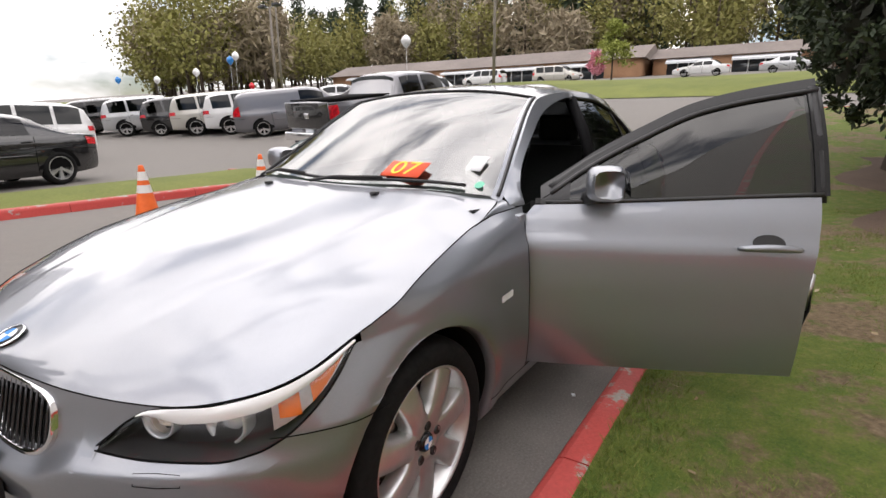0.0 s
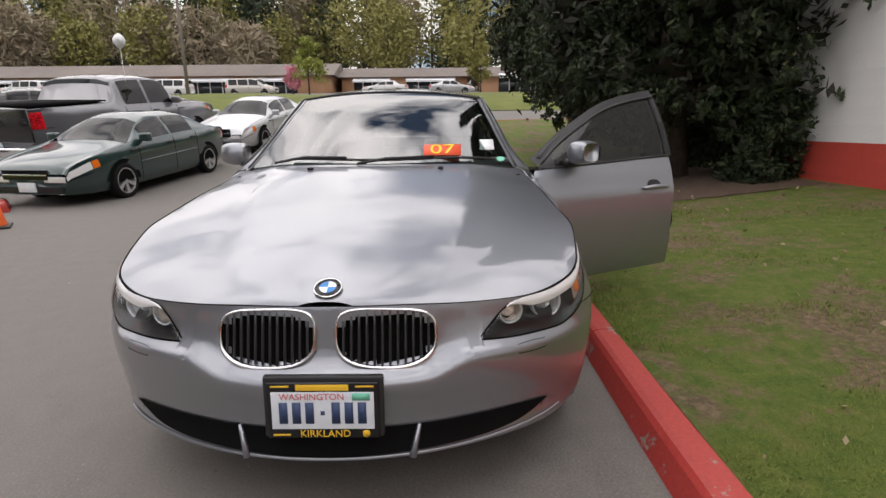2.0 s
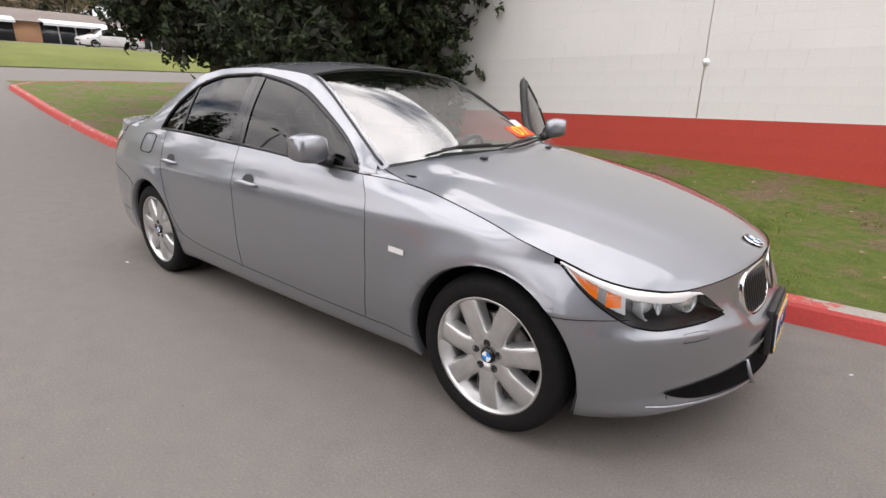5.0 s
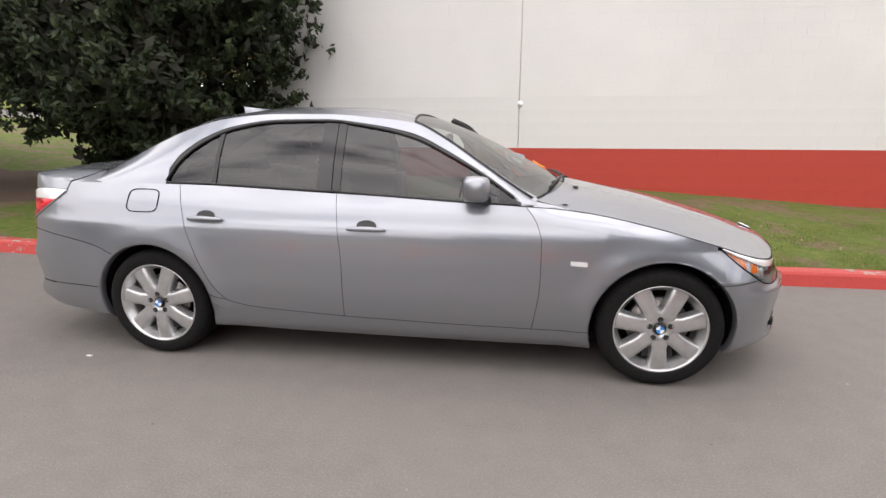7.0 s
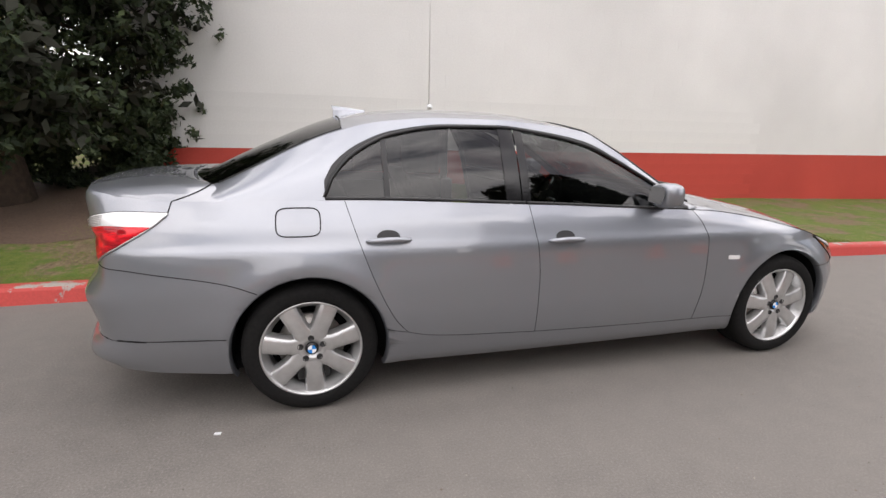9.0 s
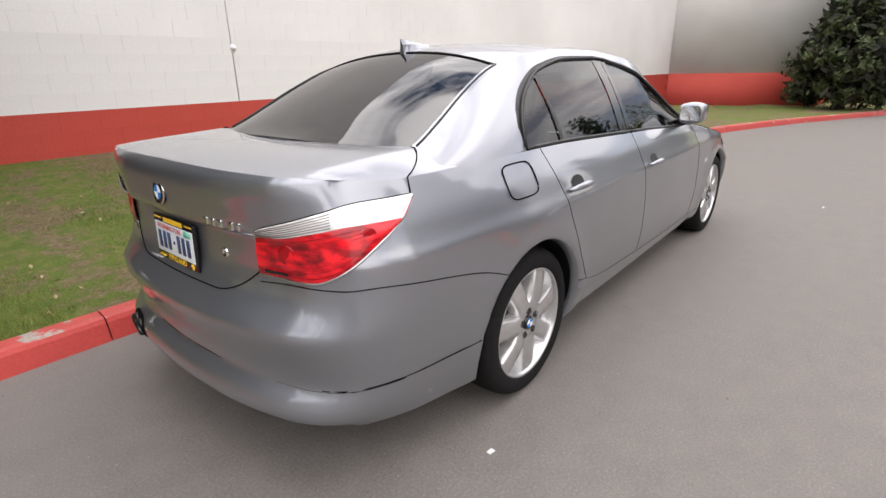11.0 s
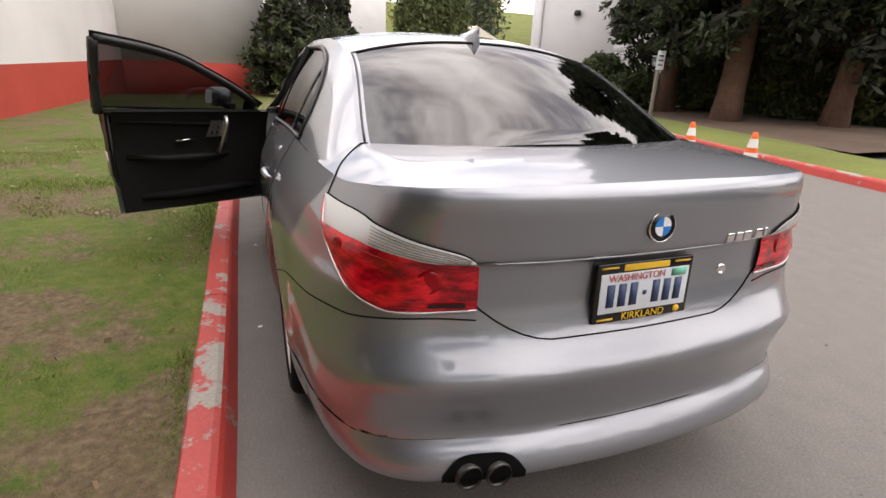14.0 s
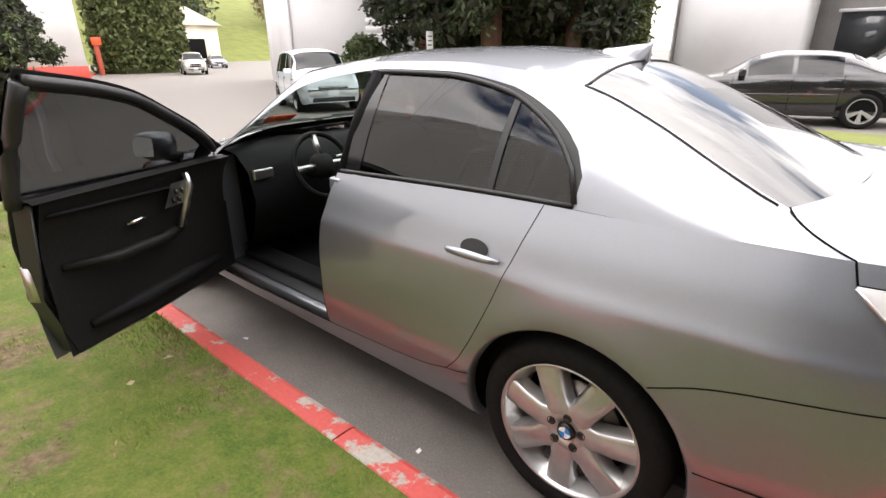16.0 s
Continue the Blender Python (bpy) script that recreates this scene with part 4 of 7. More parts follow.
HL_S0, HL_S1 = arc_near(2.19, 0.470), arc_near(1.715, 0.885)
hl_low = spline(((0, 0.570), (0.2, 0.563), (0.44, 0.562), (0.58, 0.575), (0.68, 0.603), (0.80, 0.652), (0.92, 0.712), (1, 0.757)))
_hl_top = [(f, float(z_top(HL_S0 + (HL_S1 - HL_S0) * f)) - 0.005) for f in (0.24, 0.4, 0.55, 0.7, 0.85, 1.0)]
hl_high = spline([(0, 0.578), (0.05, 0.604), (0.12, 0.640), (0.19, 0.664)] + _hl_top)


def in_lamp(r, c):
    """Whether a cell of the wall lies behind the headlamp or the grille."""
    f = ((COLS[c] + COLS[min(c + 1, len(COLS) - 1)]) / 2 - HL_S0) / (HL_S1 - HL_S0)
    z = (WALL[r][c].z + WALL[r + 1][c].z) / 2
    if -0.03 < f < 1.02 and float(hl_low(f)) - 0.012 < z < float(hl_high(f)) + 0.02:
        return True
    y = (WALL[r][c].y + WALL[r][min(c + 1, len(COLS) - 1)].y) / 2
    return WALL[r][c].x > 2.1 and abs((y - 0.172) / 0.136) ** 3 + abs((z - 0.596) / 0.070) ** 3 < 1.0


def headlamp(car, sgn):
    root = new("headlamp")
    root.parent = car
    root["label"] = "clear headlamp with twin ringed projectors and amber corner"
    s0, s1, low, high = HL_S0, HL_S1, hl_low, hl_high
    n = s1 - s0
    brow = lambda f: float(high(f)) - (0.031 - 0.017 * min(1.0, max(0.0, (f - 0.60) / 0.25))) * min(1, max(0.0, 6 * (f - 0.14))) * min(1, 6 * (1 - f) + 0.25)
    # painted collar round the opening
    strip(car, "lamp_collar", s0 - 0.035, s1 + 0.03, lambda f: float(low(min(1, max(0, (f * (n + 0.065) - 0.035) / n)))) - 0.040,
          lambda f: float(low(min(1, max(0, (f * (n + 0.065) - 0.035) / n)))) - 0.002, sgn, PAINT, 0.0008, 40, 4)
    strip(car, "lamp_collar", s0 - 0.045, s0 + 0.24 * n, lambda f: float(high(max(0, (f * (0.24 * n + 0.045) - 0.045) / n))) if f * (0.24 * n + 0.045) > 0.045 else 0.530,
          lambda f: float(z_top(s0 - 0.045 + f * (0.24 * n + 0.045))), sgn, PAINT, 0.0008, 24, 6)
    strip(root, "lamp_housing", s0, s1, low, high, sgn, HL_DARK, 0.0, 36, 8, "", -0.075)
    strip(root, "lamp_brow", s0 + 0.15 * n, s1, lambda f: brow(0.15 + 0.85 * f), lambda f: float(high(0.15 + 0.85 * f)) + 0.002, sgn, CLEAR_LENS, 0.004, 30, 3, "bright trim along the lamp's upper edge", 0.004)
    strip(root, "corner_reflector", s0 + 0.64 * n, s0 + 0.985 * n, lambda f: float(low(0.64 + 0.345 * f)) + 0.004 + 0.020 * (1 - f) ** 2, lambda f: brow(0.64 + 0.345 * f) - 0.002, sgn, SATIN, -0.008, 14, 4, "pale corner reflector")
    for u0, u1 in ((0.665, 0.745), (0.79, 0.97)):
        strip(root, "amber_corner", s0 + u0 * n, s0 + u1 * n, lambda f, u0=u0, u1=u1: float(low(u0 + (u1 - u0) * f)) + 0.010 + 0.030 * (1 - f) * (u0 < 0.7), lambda f, u0=u0, u1=u1: brow(u0 + (u1 - u0) * f) - 0.003, sgn, AMBER, -0.007, 8, 4, "amber turn signal")
    for x, y, z, r, mat in ((2.052, 0.556, 0.624, 0.041, WARM_BULB), (1.968, 0.686, 0.622, 0.053, HL_DARK)):
        d = Vector((0.93, sgn * 0.30, 0.06)).normalized()
        m = Matrix.Translation((x, sgn * y, z)) @ d.to_track_quat("Z", "Y").to_matrix().to_4x4()
        part("lamp_ring", moved(lathe([(r * 1.05, -0.03), (r * 1.05, 0.004), (r, 0.011), (r * 0.90, 0.008), (r * 0.86, -0.006)], "z", 32), m), BULB, root, "bright halo ring")
        part("lamp_bowl", moved(lathe([(r * 0.86, -0.006), (r * 0.72, -0.026), (r * 0.60, -0.030)], "z", 32), m), SATIN, root)
        part("projector", moved(lathe([(r * 0.62, -0.030), (r * 0.55, -0.014), (r * 0.32, -0.004), (0.0, -0.001)], "z", 28), m), BULB if mat is HL_DARK else mat, root)
    strip(root, "lamp_lens", s0, s1, low, brow, sgn, GLASS_LENS, 0.003, 36, 8, "", 0.008)
    outl = [wall(s0 + n * f, float(low(f)), 0.002) for f in np.linspace(0, 1, 30)]
    part("lamp_seal", tube([(p.x, sgn * p.y, p.z) for p in outl], 0.0030, 5), GAP, root)
    outl = [wall(s0 + n * f, float(high(f)), 0.002) for f in np.linspace(0, 0.24, 10)]
    part("lamp_seal", tube([(p.x, sgn * p.y, p.z) for p in outl], 0.0030, 5), GAP, root)
    a, b = arc_near(2.135, 0.575), arc_near(2.075, 0.665)
    sq = [wall(s, z, 0.001) for s, z in ((a, 0.516), (a, 0.543), ((a + b) / 2, 0.545), (b, 0.543), (b, 0.516), ((a + b) / 2, 0.514))]
    part("washer_flap", tube([(p.x, sgn * p.y, p.z) for p in sq], 0.0012, 4, True), GAP, root)


def taillamp(car, sgn):
    root = new("tail_lamp")
    root.parent = car
    root["label"] = "red tail lamp under a clear ribbed strip"
    s_in = max(s for s in COLS if wall(s, 0.8).y > 0.452)
    s_tip = arc_at_x(-2.045)
    n = s_in - s_tip
    low = spline(((0, 0.985), (0.10, 0.930), (0.25, 0.873), (0.40, 0.820), (0.52, 0.784), (0.62, 0.767), (0.80, 0.764), (1, 0.768)))
    high = spline(((0, 0.990), (0.30, 0.992), (0.52, 0.980), (0.75, 0.952), (0.90, 0.928), (0.96, 0.912), (1, 0.886)))
    mid = spline(((0, 0.930), (0.10, 0.931), (0.40, 0.932), (0.60, 0.921), (0.80, 0.902), (1, 0.884)))
    edge = lambda f: max(float(low(f)), min(float(mid(f)), float(high(f)) - 0.002))
    strip(root, "red_lens", s_tip, s_in, low, edge, sgn, RED_LENS, 0.005, 40, 8, "glossy red lens", 0.006)
    strip(root, "clear_strip", s_tip, s_in, edge, high, sgn, CLEAR_LENS, 0.006, 40, 3, "clear ribbed strip", 0.003)
    for k in range(1, 7):
        pts = [wall(s_tip + n * f, edge(f) + (float(high(f)) - edge(f)) * k / 7, 0.0088) for f in np.linspace(0.50, 0.985, 16)]
        part("lens_rib", tube([(p.x, sgn * p.y, p.z) for p in pts], 0.0014, 4), BRAKE, root)
    for k in range(1, 9):
        pts = [wall(s_tip + n * f, float(low(f)) + (edge(f) - float(low(f))) * k / 9, 0.0098) for f in np.linspace(0.30 + 0.02 * (k % 3), 0.99, 16)]
        part("lens_rib", tube([(p.x, sgn * p.y, p.z) for p in pts], 0.0011, 4), RED_MID, root)
    for g, z, r in ((0.80, 0.846, 0.032), (0.30, 0.905, 0.020)):
        p = wall(s_tip + n * g, z, 0.009)
        d = wall(s_tip + n * g, z, 0.05) - p
        m = Matrix.Translation((p.x, sgn * p.y, p.z)) @ Vector((d.x, sgn * d.y, d.z)).to_track_quat("Z", "Y").to_matrix().to_4x4()
        part("lamp_bowl", moved(lathe([(r, -0.004), (r * 0.95, 0.003), (r * 0.62, 0.0015), (r * 0.3, 0.0025), (0.0, 0.0028)], "z", 24), m), RED_MID, root)
    strip(root, "reverse_slot", s_tip + n * 0.80, s_tip + n * 0.95, lambda f: 0.779, lambda f: 0.789, sgn, BLACK_GLOSS, 0.0125, 8, 1)
    outl = [wall(s_tip + n * f, float(low(f)), 0.004) for f in np.linspace(0, 1, 26)]
    part("lamp_seal", tube([(q.x, sgn * q.y, q.z) for q in outl], 0.0045, 5), SATIN, root)
    outl = [wall(s_tip + n * f, float(high(f)), 0.003) for f in np.linspace(0, 1, 26)]
    part("lamp_gap", tube([(q.x, sgn * q.y, q.z) for q in outl], 0.0026, 5), GAP, root)


def kidney(car, sgn):
    root = new("grille")
    root.parent = car
    root["label"] = "chrome-ringed kidney grille with upright slats"
    cy, cz, w, h = 0.176, 0.600, 0.140, 0.077

    def face(y, z):
        return 2.240 - 0.26 * (z - 0.56) - 0.36 * y * y

    def outline(k, n=48):
        q = 2 * math.pi * k / n
        c, s = math.cos(q), math.sin(q)
        y = cy + w * math.copysign(abs(c) ** (0.50 if s > 0 else 0.72), c)
        z = cz + h * math.copysign(abs(s) ** (0.50 if s > 0 else 0.66), s) - 0.008 * (y - cy) / w
        if s < 0:
            y = cy + (y - cy) * (1 - 0.12 * -s) - 0.010 * -s
        return Vector((face(y, z), y, z))
    pts = [outline(k) for k in range(48)]
    part("grille_back", ([(face(cy, cz) - 0.034, sgn * cy, cz)] + [(p.x - 0.030, sgn * p.y, p.z) for p in pts], [(0, 1 + i, 1 + (i + 1) % 48) for i in range(48)]), GAP, root)
    rows = []
    for g, dx in ((0.0, -0.030), (0.001, -0.006), (0.003, -0.002), (0.007, -0.001), (0.011, -0.002), (0.014, -0.008), (0.016, -0.06)):
        ring = []
        for p in pts:
            o = Vector((0, p.y - cy, (p.z - cz) * 1.8)).normalized() * g * (0.75 + 0.75 * max(0.0, (cz - p.z) / h))
            ring.append((p.x + dx, sgn * (p.y + o.y), p.z + o.z))
        rows.append(ring)
    part("grille_surround", grid_mesh(rows, flip=sgn > 0, loop=True), CHROME, root, "broad chrome ring")
    for k in range(12):
        y = cy - w * 0.88 + w * 1.76 * k / 11
        reach = (1 - abs((y - cy) / w) ** 3.0) ** (1 / 3.0)
        pts2 = [(face(y, z) - 0.008, sgn * y, z) for z in np.linspace(cz - h * reach * 0.98, cz + h * reach * 0.98, 5)]
        part("grille_slat", tube(pts2, 0.0042, 5), DARK_CHROME, root)


def lower_intake(car):
    s1 = arc_near(2.07, 0.70)
    for sgn in (-1, 1):
        # strip on the skin: the intake's depth and shaded lip top as black
        strip(car, "lower_intake", 0.0, s1, lambda f: 0.252 + 0.016 * f + 0.050 * f**8, lambda f: 0.338 - 0.002 * f - 0.014 * f**6, sgn, GAP, 0.004, 28, 4, "flat black strip for the shaded lower air intake")
        strip(car, "lip_spoiler", 0.0, arc_near(2.02, 0.745), lambda f: 0.240 + 0.030 * f**4, lambda f: 0.252 + 0.024 * f**3, sgn, PAINT, 0.004, 28, 3, "", 0.003)
        root = new("fog_lamp")
        root.parent = car
        root["label"] = "round fog lamp in the dark intake"
        m = Matrix.Translation((2.062, sgn * 0.640, 0.305)) @ Vector((0.93, sgn * 0.30, 0.05)).to_track_quat("Z", "Y").to_matrix().to_4x4()
        part("fog_ring", moved(lathe([(0.034, -0.03), (0.034, 0.004), (0.030, 0.008), (0.027, -0.002)], "z", 24), m), BLACK_TRIM, root)
        part("fog_lens", moved(lathe([(0.028, -0.004), (0.018, 0.001), (0.0, 0.003)], "z", 24), m), DARK_CHROME, root)
        a, b = wall(arc_near(2.25, 0.275), 0.336, 0.002), wall(arc_near(2.255, 0.250), 0.240, 0.010)
        part("intake_strut", tube([(a.x, sgn * a.y, a.z), a.lerp(b, 0.6) * 1.0 if sgn > 0 else Vector((a.lerp(b, 0.6).x, -a.lerp(b, 0.6).y, a.lerp(b, 0.6).z)), (b.x, sgn * b.y, b.z)], lambda f: 0.007 + 0.006 * f, 6), PAINT, car)


def inner_door(door, base):
    """The open door's inside: shell edge, card, armrest, pull, switches, speaker cloth."""
    def pt(x, z, d):
        y = wall(arc_at_x(x), min(z, 0.99)).y if z < 0.99 else belt_y(x)
        return base @ Vector((x, y - d, z))
    rows = [[pt(0.74 - 1.00 * i / 16, 0.335 + (0.955 + 0.03 * i / 16 - 0.335) * k / 10, 0.085 + 0.012 * math.sin(k / 10 * math.pi)) for i in range(17)] for k in range(11)]
    part("door_card", grid_mesh(rows, flip=True), LEATHER, door, "black door card")
    loop = [(0.74, 0.335), (0.2, 0.325), (-0.23, 0.335), (-0.29, 0.6), (-0.30, 0.985), (0.2, 0.968), (0.70, 0.945), (0.76, 0.7)]
    rows = []
    for x, z in loop[-1:] + loop[:5]:
        rows.append([pt(x, z, 0.004), pt(x, z, 0.05), pt(x, z, 0.09)])
    # the shell edge is body paint; black trim colour puts its shade in
    part("shaded_door_edge", grid_mesh(rows), BLACK_TRIM, door, smooth=False)
    rows = [[pt(0.72 - 1.02 * i / 12, 0.958 + 0.028 * i / 12 + 0.012 * math.sin(math.pi * k / 4), 0.004 + 0.098 * k / 4) for i in range(13)] for k in range(5)]
    part("card_top", grid_mesh(rows), LEATHER, door, "padded black sill of the window")
    for lift, r in ((0.012, 0.020), (-0.008, 0.010)):
        fr = [house_side(x, float(glass_top(x)) + lift, -0.028) for x in np.linspace(0.66, -0.315, 22)]
        part("inner_window_frame", moved(tube(fr, r, 8), base), BLACK_TRIM, door)
    fr = [house_side(-0.318, z, -0.025) for z in np.linspace(0.975, 1.39, 8)]
    part("inner_window_frame", moved(tube(fr, 0.026, 8), base), BLACK_TRIM, door)
    part("armrest", tube([pt(x, z, d) for x, z, d in ((0.45, 0.68, 0.10), (0.25, 0.67, 0.15), (0.0, 0.68, 0.16), (-0.20, 0.70, 0.10))], lambda f: 0.026 * math.sin(math.pi * (0.1 + 0.8 * f)) ** 0.5, 8), LEATHER, door)
    part("door_pull", tube([pt(x, z, d) for x, z, d in ((0.36, 0.69, 0.14), (0.40, 0.78, 0.16), (0.42, 0.88, 0.15), (0.42, 0.94, 0.11))], 0.016, 8), SATIN, door, "curved silver pull")
    rows = [[pt(0.40 - 0.06 * i + 0.02 * k, 0.80 + 0.055 * k, 0.150 - 0.010 * k) for i in range(3)] for k in range(3)]
    part("switch_panel", grid_mesh(rows, flip=True), SATIN, door, "silver window switch panel")
    for k in range(4):
        p = pt(0.355 + 0.006 * (k // 2) - 0.035 * (k % 2), 0.83 + 0.040 * (k // 2), 0.158)
        part("switch", moved(([(-.011, -.004, -.014), (.011, -.004, -.014), (.011, -.004, .014), (-.011, -.004, .014), (-.008, .006, -.010), (.008, .006, -.010), (.008, .006, .010), (-.008, .006, .010)],
                              [(0, 1, 5, 4), (1, 2, 6, 5), (2, 3, 7, 6), (3, 0, 4, 7), (4, 5, 6, 7), (3, 2, 1, 0)]), Matrix.Translation(p)), BLACK_GLOSS, door)
    part("inner_handle", tube([pt(0.21, 0.785, 0.115), pt(0.16, 0.785, 0.125), pt(0.10, 0.783, 0.115)], 0.010, 6), CHROME, door)
    part("door_pocket", tube([pt(x, 0.42 + 0.02 * abs(x - 0.2), 0.105) for x in (0.62, 0.4, 0.1, -0.15)], lambda f: 0.034 * math.sin(math.pi * (0.08 + 0.84 * f)) ** 0.5, 8), CABIN, door)
    part("card_trim", tube([pt(x, 0.880 + 0.07 * (0.4 - x), 0.100) for x in (0.44, 0.3, 0.1, -0.1, -0.24)], 0.008, 6), CABIN, door)
    seal = [pt(x, z, 0.055) for x, z in ((0.72, 0.36), (0.2, 0.345), (-0.2, 0.36), (-0.265, 0.62), (-0.275, 0.97))]
    part("door_seal", tube(seal, 0.011, 6), BLACK_TRIM, door)
    part("door_latch", moved((lambda b: ([tuple(q.co) for q in b.verts], [tuple(w.index for w in g.verts) for g in b.faces]))(box(-0.012, -0.03, -0.07, 0.004, 0.02, 0.07)), Matrix.Translation(pt(-0.283, 0.66, 0.04)) @ Matrix.Rotation(radians(-62), 4, "Z")), SATIN, door)


def cabin(car):
    """What shows through the windows and the open door."""
    part("cabin_floor", box(-1.35, -0.74, 0.24, 0.95, 0.74, 0.30), CABIN, car)
    part("firewall", box(0.93, -0.74, 0.28, 0.98, 0.74, 0.93), CABIN, car)
    part("parcel_shelf", box(-1.95, -0.66, 0.97, -1.35, 0.66, 1.0), CABIN, car)
    part("rear_bulkhead", box(-1.40, -0.72, 0.28, -1.34, 0.72, 1.0), CABIN, car)
    part("transmission_tunnel", box(-0.9, -0.13, 0.28, 0.75, 0.13, 0.52, 0.03), CABIN, car)
    for sgn in (-1, 1):
        part("inner_side", box(-1.35, sgn * 0.76 - 0.008, 0.26, -0.34, sgn * 0.76 + 0.008, 0.97), CABIN, car)
        if sgn < 0:
            part("inner_side", box(-0.34, sgn * 0.79 - 0.008, 0.26, 0.76, sgn * 0.79 + 0.008, 0.93), CABIN, car)
    part("sill_plate", box(-0.27, 0.735, 0.285, 0.74, 0.820, 0.332, 0.008), BLACK_TRIM, car, "scuffed black sill plate")
    part("sill_strip", box(-0.27, 0.822, 0.285, 0.74, 0.862, 0.328, 0.006), PAINT, car)
    part("sill_cover", box(-0.27, 0.60, 0.28, 0.76, 0.735, 0.36, 0.01), CABIN, car)
    part("hinge_pillar", box(0.745, 0.70, 0.29, 0.80, 0.862, 0.93, 0.006), PAINT, car)
    part("centre_pillar", box(-0.34, 0.66, 0.29, -0.275, 0.835, 0.98, 0.01), PAINT, car)
    part("centre_pillar_top", tube([(-0.31, 0.79, 0.96), (-0.34, 0.70, 1.2), (-0.37, 0.60, 1.385)], 0.032, 8), CABIN, car)
    prof = [(0.93, 0.30), (0.60, 0.48), (0.52, 0.70), (0.56, 0.86), (0.66, 0.945), (0.80, 0.965), (0.95, 0.955)]
    rows = [[(x - 0.03 * math.cos(y * 2), y, z + (0.02 * math.exp(-((y - 0.36) / 0.17) ** 2) if z > 0.8 else 0)) for x, z in prof] for y in np.linspace(-0.74, 0.74, 18)]
    part("dashboard", grid_mesh(rows), CABIN, car, "black dashboard")
    for y in (0.66, 0.10):
        part("air_vent", box(0.530, y - 0.06, 0.815, 0.552, y + 0.06, 0.87, 0.006), SATIN, car)
    wheel = new("steering_wheel")
    wheel.parent = car
    wheel.matrix_basis = pose(0.40, 0.36, 0.86, 0, -66, 0)
    part("wheel_rim", tube([(0.185 * math.cos(q), 0.185 * math.sin(q), 0) for q in np.linspace(0, 2 * math.pi, 33)[:-1]], 0.016, 8, True), LEATHER, wheel)
    part("wheel_pad", lathe([(0.0, 0.03), (0.05, 0.028), (0.075, 0.012), (0.075, -0.03)], "z", 20), LEATHER, wheel)
    for q in (0.0, math.pi, -math.pi / 2):
        part("wheel_spoke", tube([(0.05 * math.cos(q + math.pi / 2 * 0 + math.pi / 2), 0.05 * math.sin(q + math.pi / 2), 0.005), (0.175 * math.cos(q + math.pi / 2), 0.175 * math.sin(q + math.pi / 2), 0)], 0.018, 6), SATIN, wheel)
    part("steering_column", tube([(0.66, 0.36, 0.74), (0.43, 0.36, 0.845)], 0.04, 10), CABIN, car)
    for y in (-0.36, 0.36):
        seat = new("front_seat")
        seat.parent = car
        part("seat_cushion", box(-0.55, y - 0.24, 0.34, 0.0, y + 0.24, 0.54, 0.06), LEATHER, seat)
        rows = [[(-0.52 - 0.28 * f + 0.05 * math.cos(q), y + (0.24 - 0.05 * f) * math.sin(q), 0.48 + 0.62 * f) for q in np.linspace(0, 2 * math.pi, 17)[:-1]] for f in np.linspace(0, 1, 8)]
        v, f = grid_mesh(rows, loop=True)
        part("backrest", (v, f + [tuple(range(112, 128))]), LEATHER, seat)
        part("headrest", box(-0.88, y - 0.13, 1.13, -0.78, y + 0.13, 1.30, 0.03), LEATHER, seat)
    bench = new("rear_seat")
    bench.parent = car
    part("seat_cushion", box(-1.28, -0.66, 0.34, -0.80, 0.66, 0.52, 0.05), LEATHER, bench)
    part("backrest", box(-1.36, -0.66, 0.48, -1.20, 0.66, 1.02, 0.05), LEATHER, bench)
    for y in (-0.38, 0.38):
        part("headrest", box(-1.42, y - 0.13, 1.0, -1.34, y + 0.13, 1.12, 0.03), LEATHER, bench)
    rows = [[house_top(x, v * (float(rail_y(x)) - 0.03), -0.035) for v in np.linspace(-1, 1, 13)] for x in np.linspace(0.02, -1.22, 12)]
    part("headliner", grid_mesh(rows, flip=True), speckled("headliner_grey", (0.10, 0.10, 0.10), (0.14, 0.14, 0.135), 90, 0.9), car)
    part("rear_view_mirror", box(0.20, -0.11, 1.245, 0.225, 0.11, 1.31, 0.012), CABIN, car)
    # year card and stickers on the windscreen
    m = Matrix.Translation(house_top(0.835, 0.335, 0.010)) @ pose(0, 0, 0, 0, 30, 0) @ pose(0, 0, 0, 90, 0, 90)
    card = new("windscreen_card")
    card.parent = car
    card.matrix_basis = Matrix.Translation(house_top(0.835, 0.335, 0.012)) @ Matrix(((0, -0.88, 0.47, 0), (1, 0, 0, 0), (0, 0.47, 0.88, 0), (0, 0, 0, 1)))
    card["label"] = "orange and yellow year numerals on the windscreen"
    part("card_sheet", box(-0.10, -0.055, -0.002, 0.10, 0.055, 0.002), STICKER_RED, card)
    text_part("07", 0.135, STICKER_YEL, card, pose(0, 0, 0.004), "year_lettering")
    m2 = Matrix.Translation(house_top(0.66, 0.585, 0.005)) @ pose(0, 0, 0, 0, 32, 0) @ pose(0, 0, 0, 90, 0, 90)
    st = new("paper_sticker")
    st.parent = car
    st.matrix_basis = m2
    part("sticker_sheet", box(-0.04, -0.001, -0.05, 0.04, 0.001, 0.05), WHITE, st)
    m3 = Matrix.Translation(house_top(0.76, 0.655, 0.006)) @ pose(0, 0, 0, 0, 32, 0)
    dot = part("green_dot", moved(lathe([(0.0, 0.0), (0.022, 0.0)], "z", 14), m3), PLATE_GREEN, car)


sedan = build_sedan()
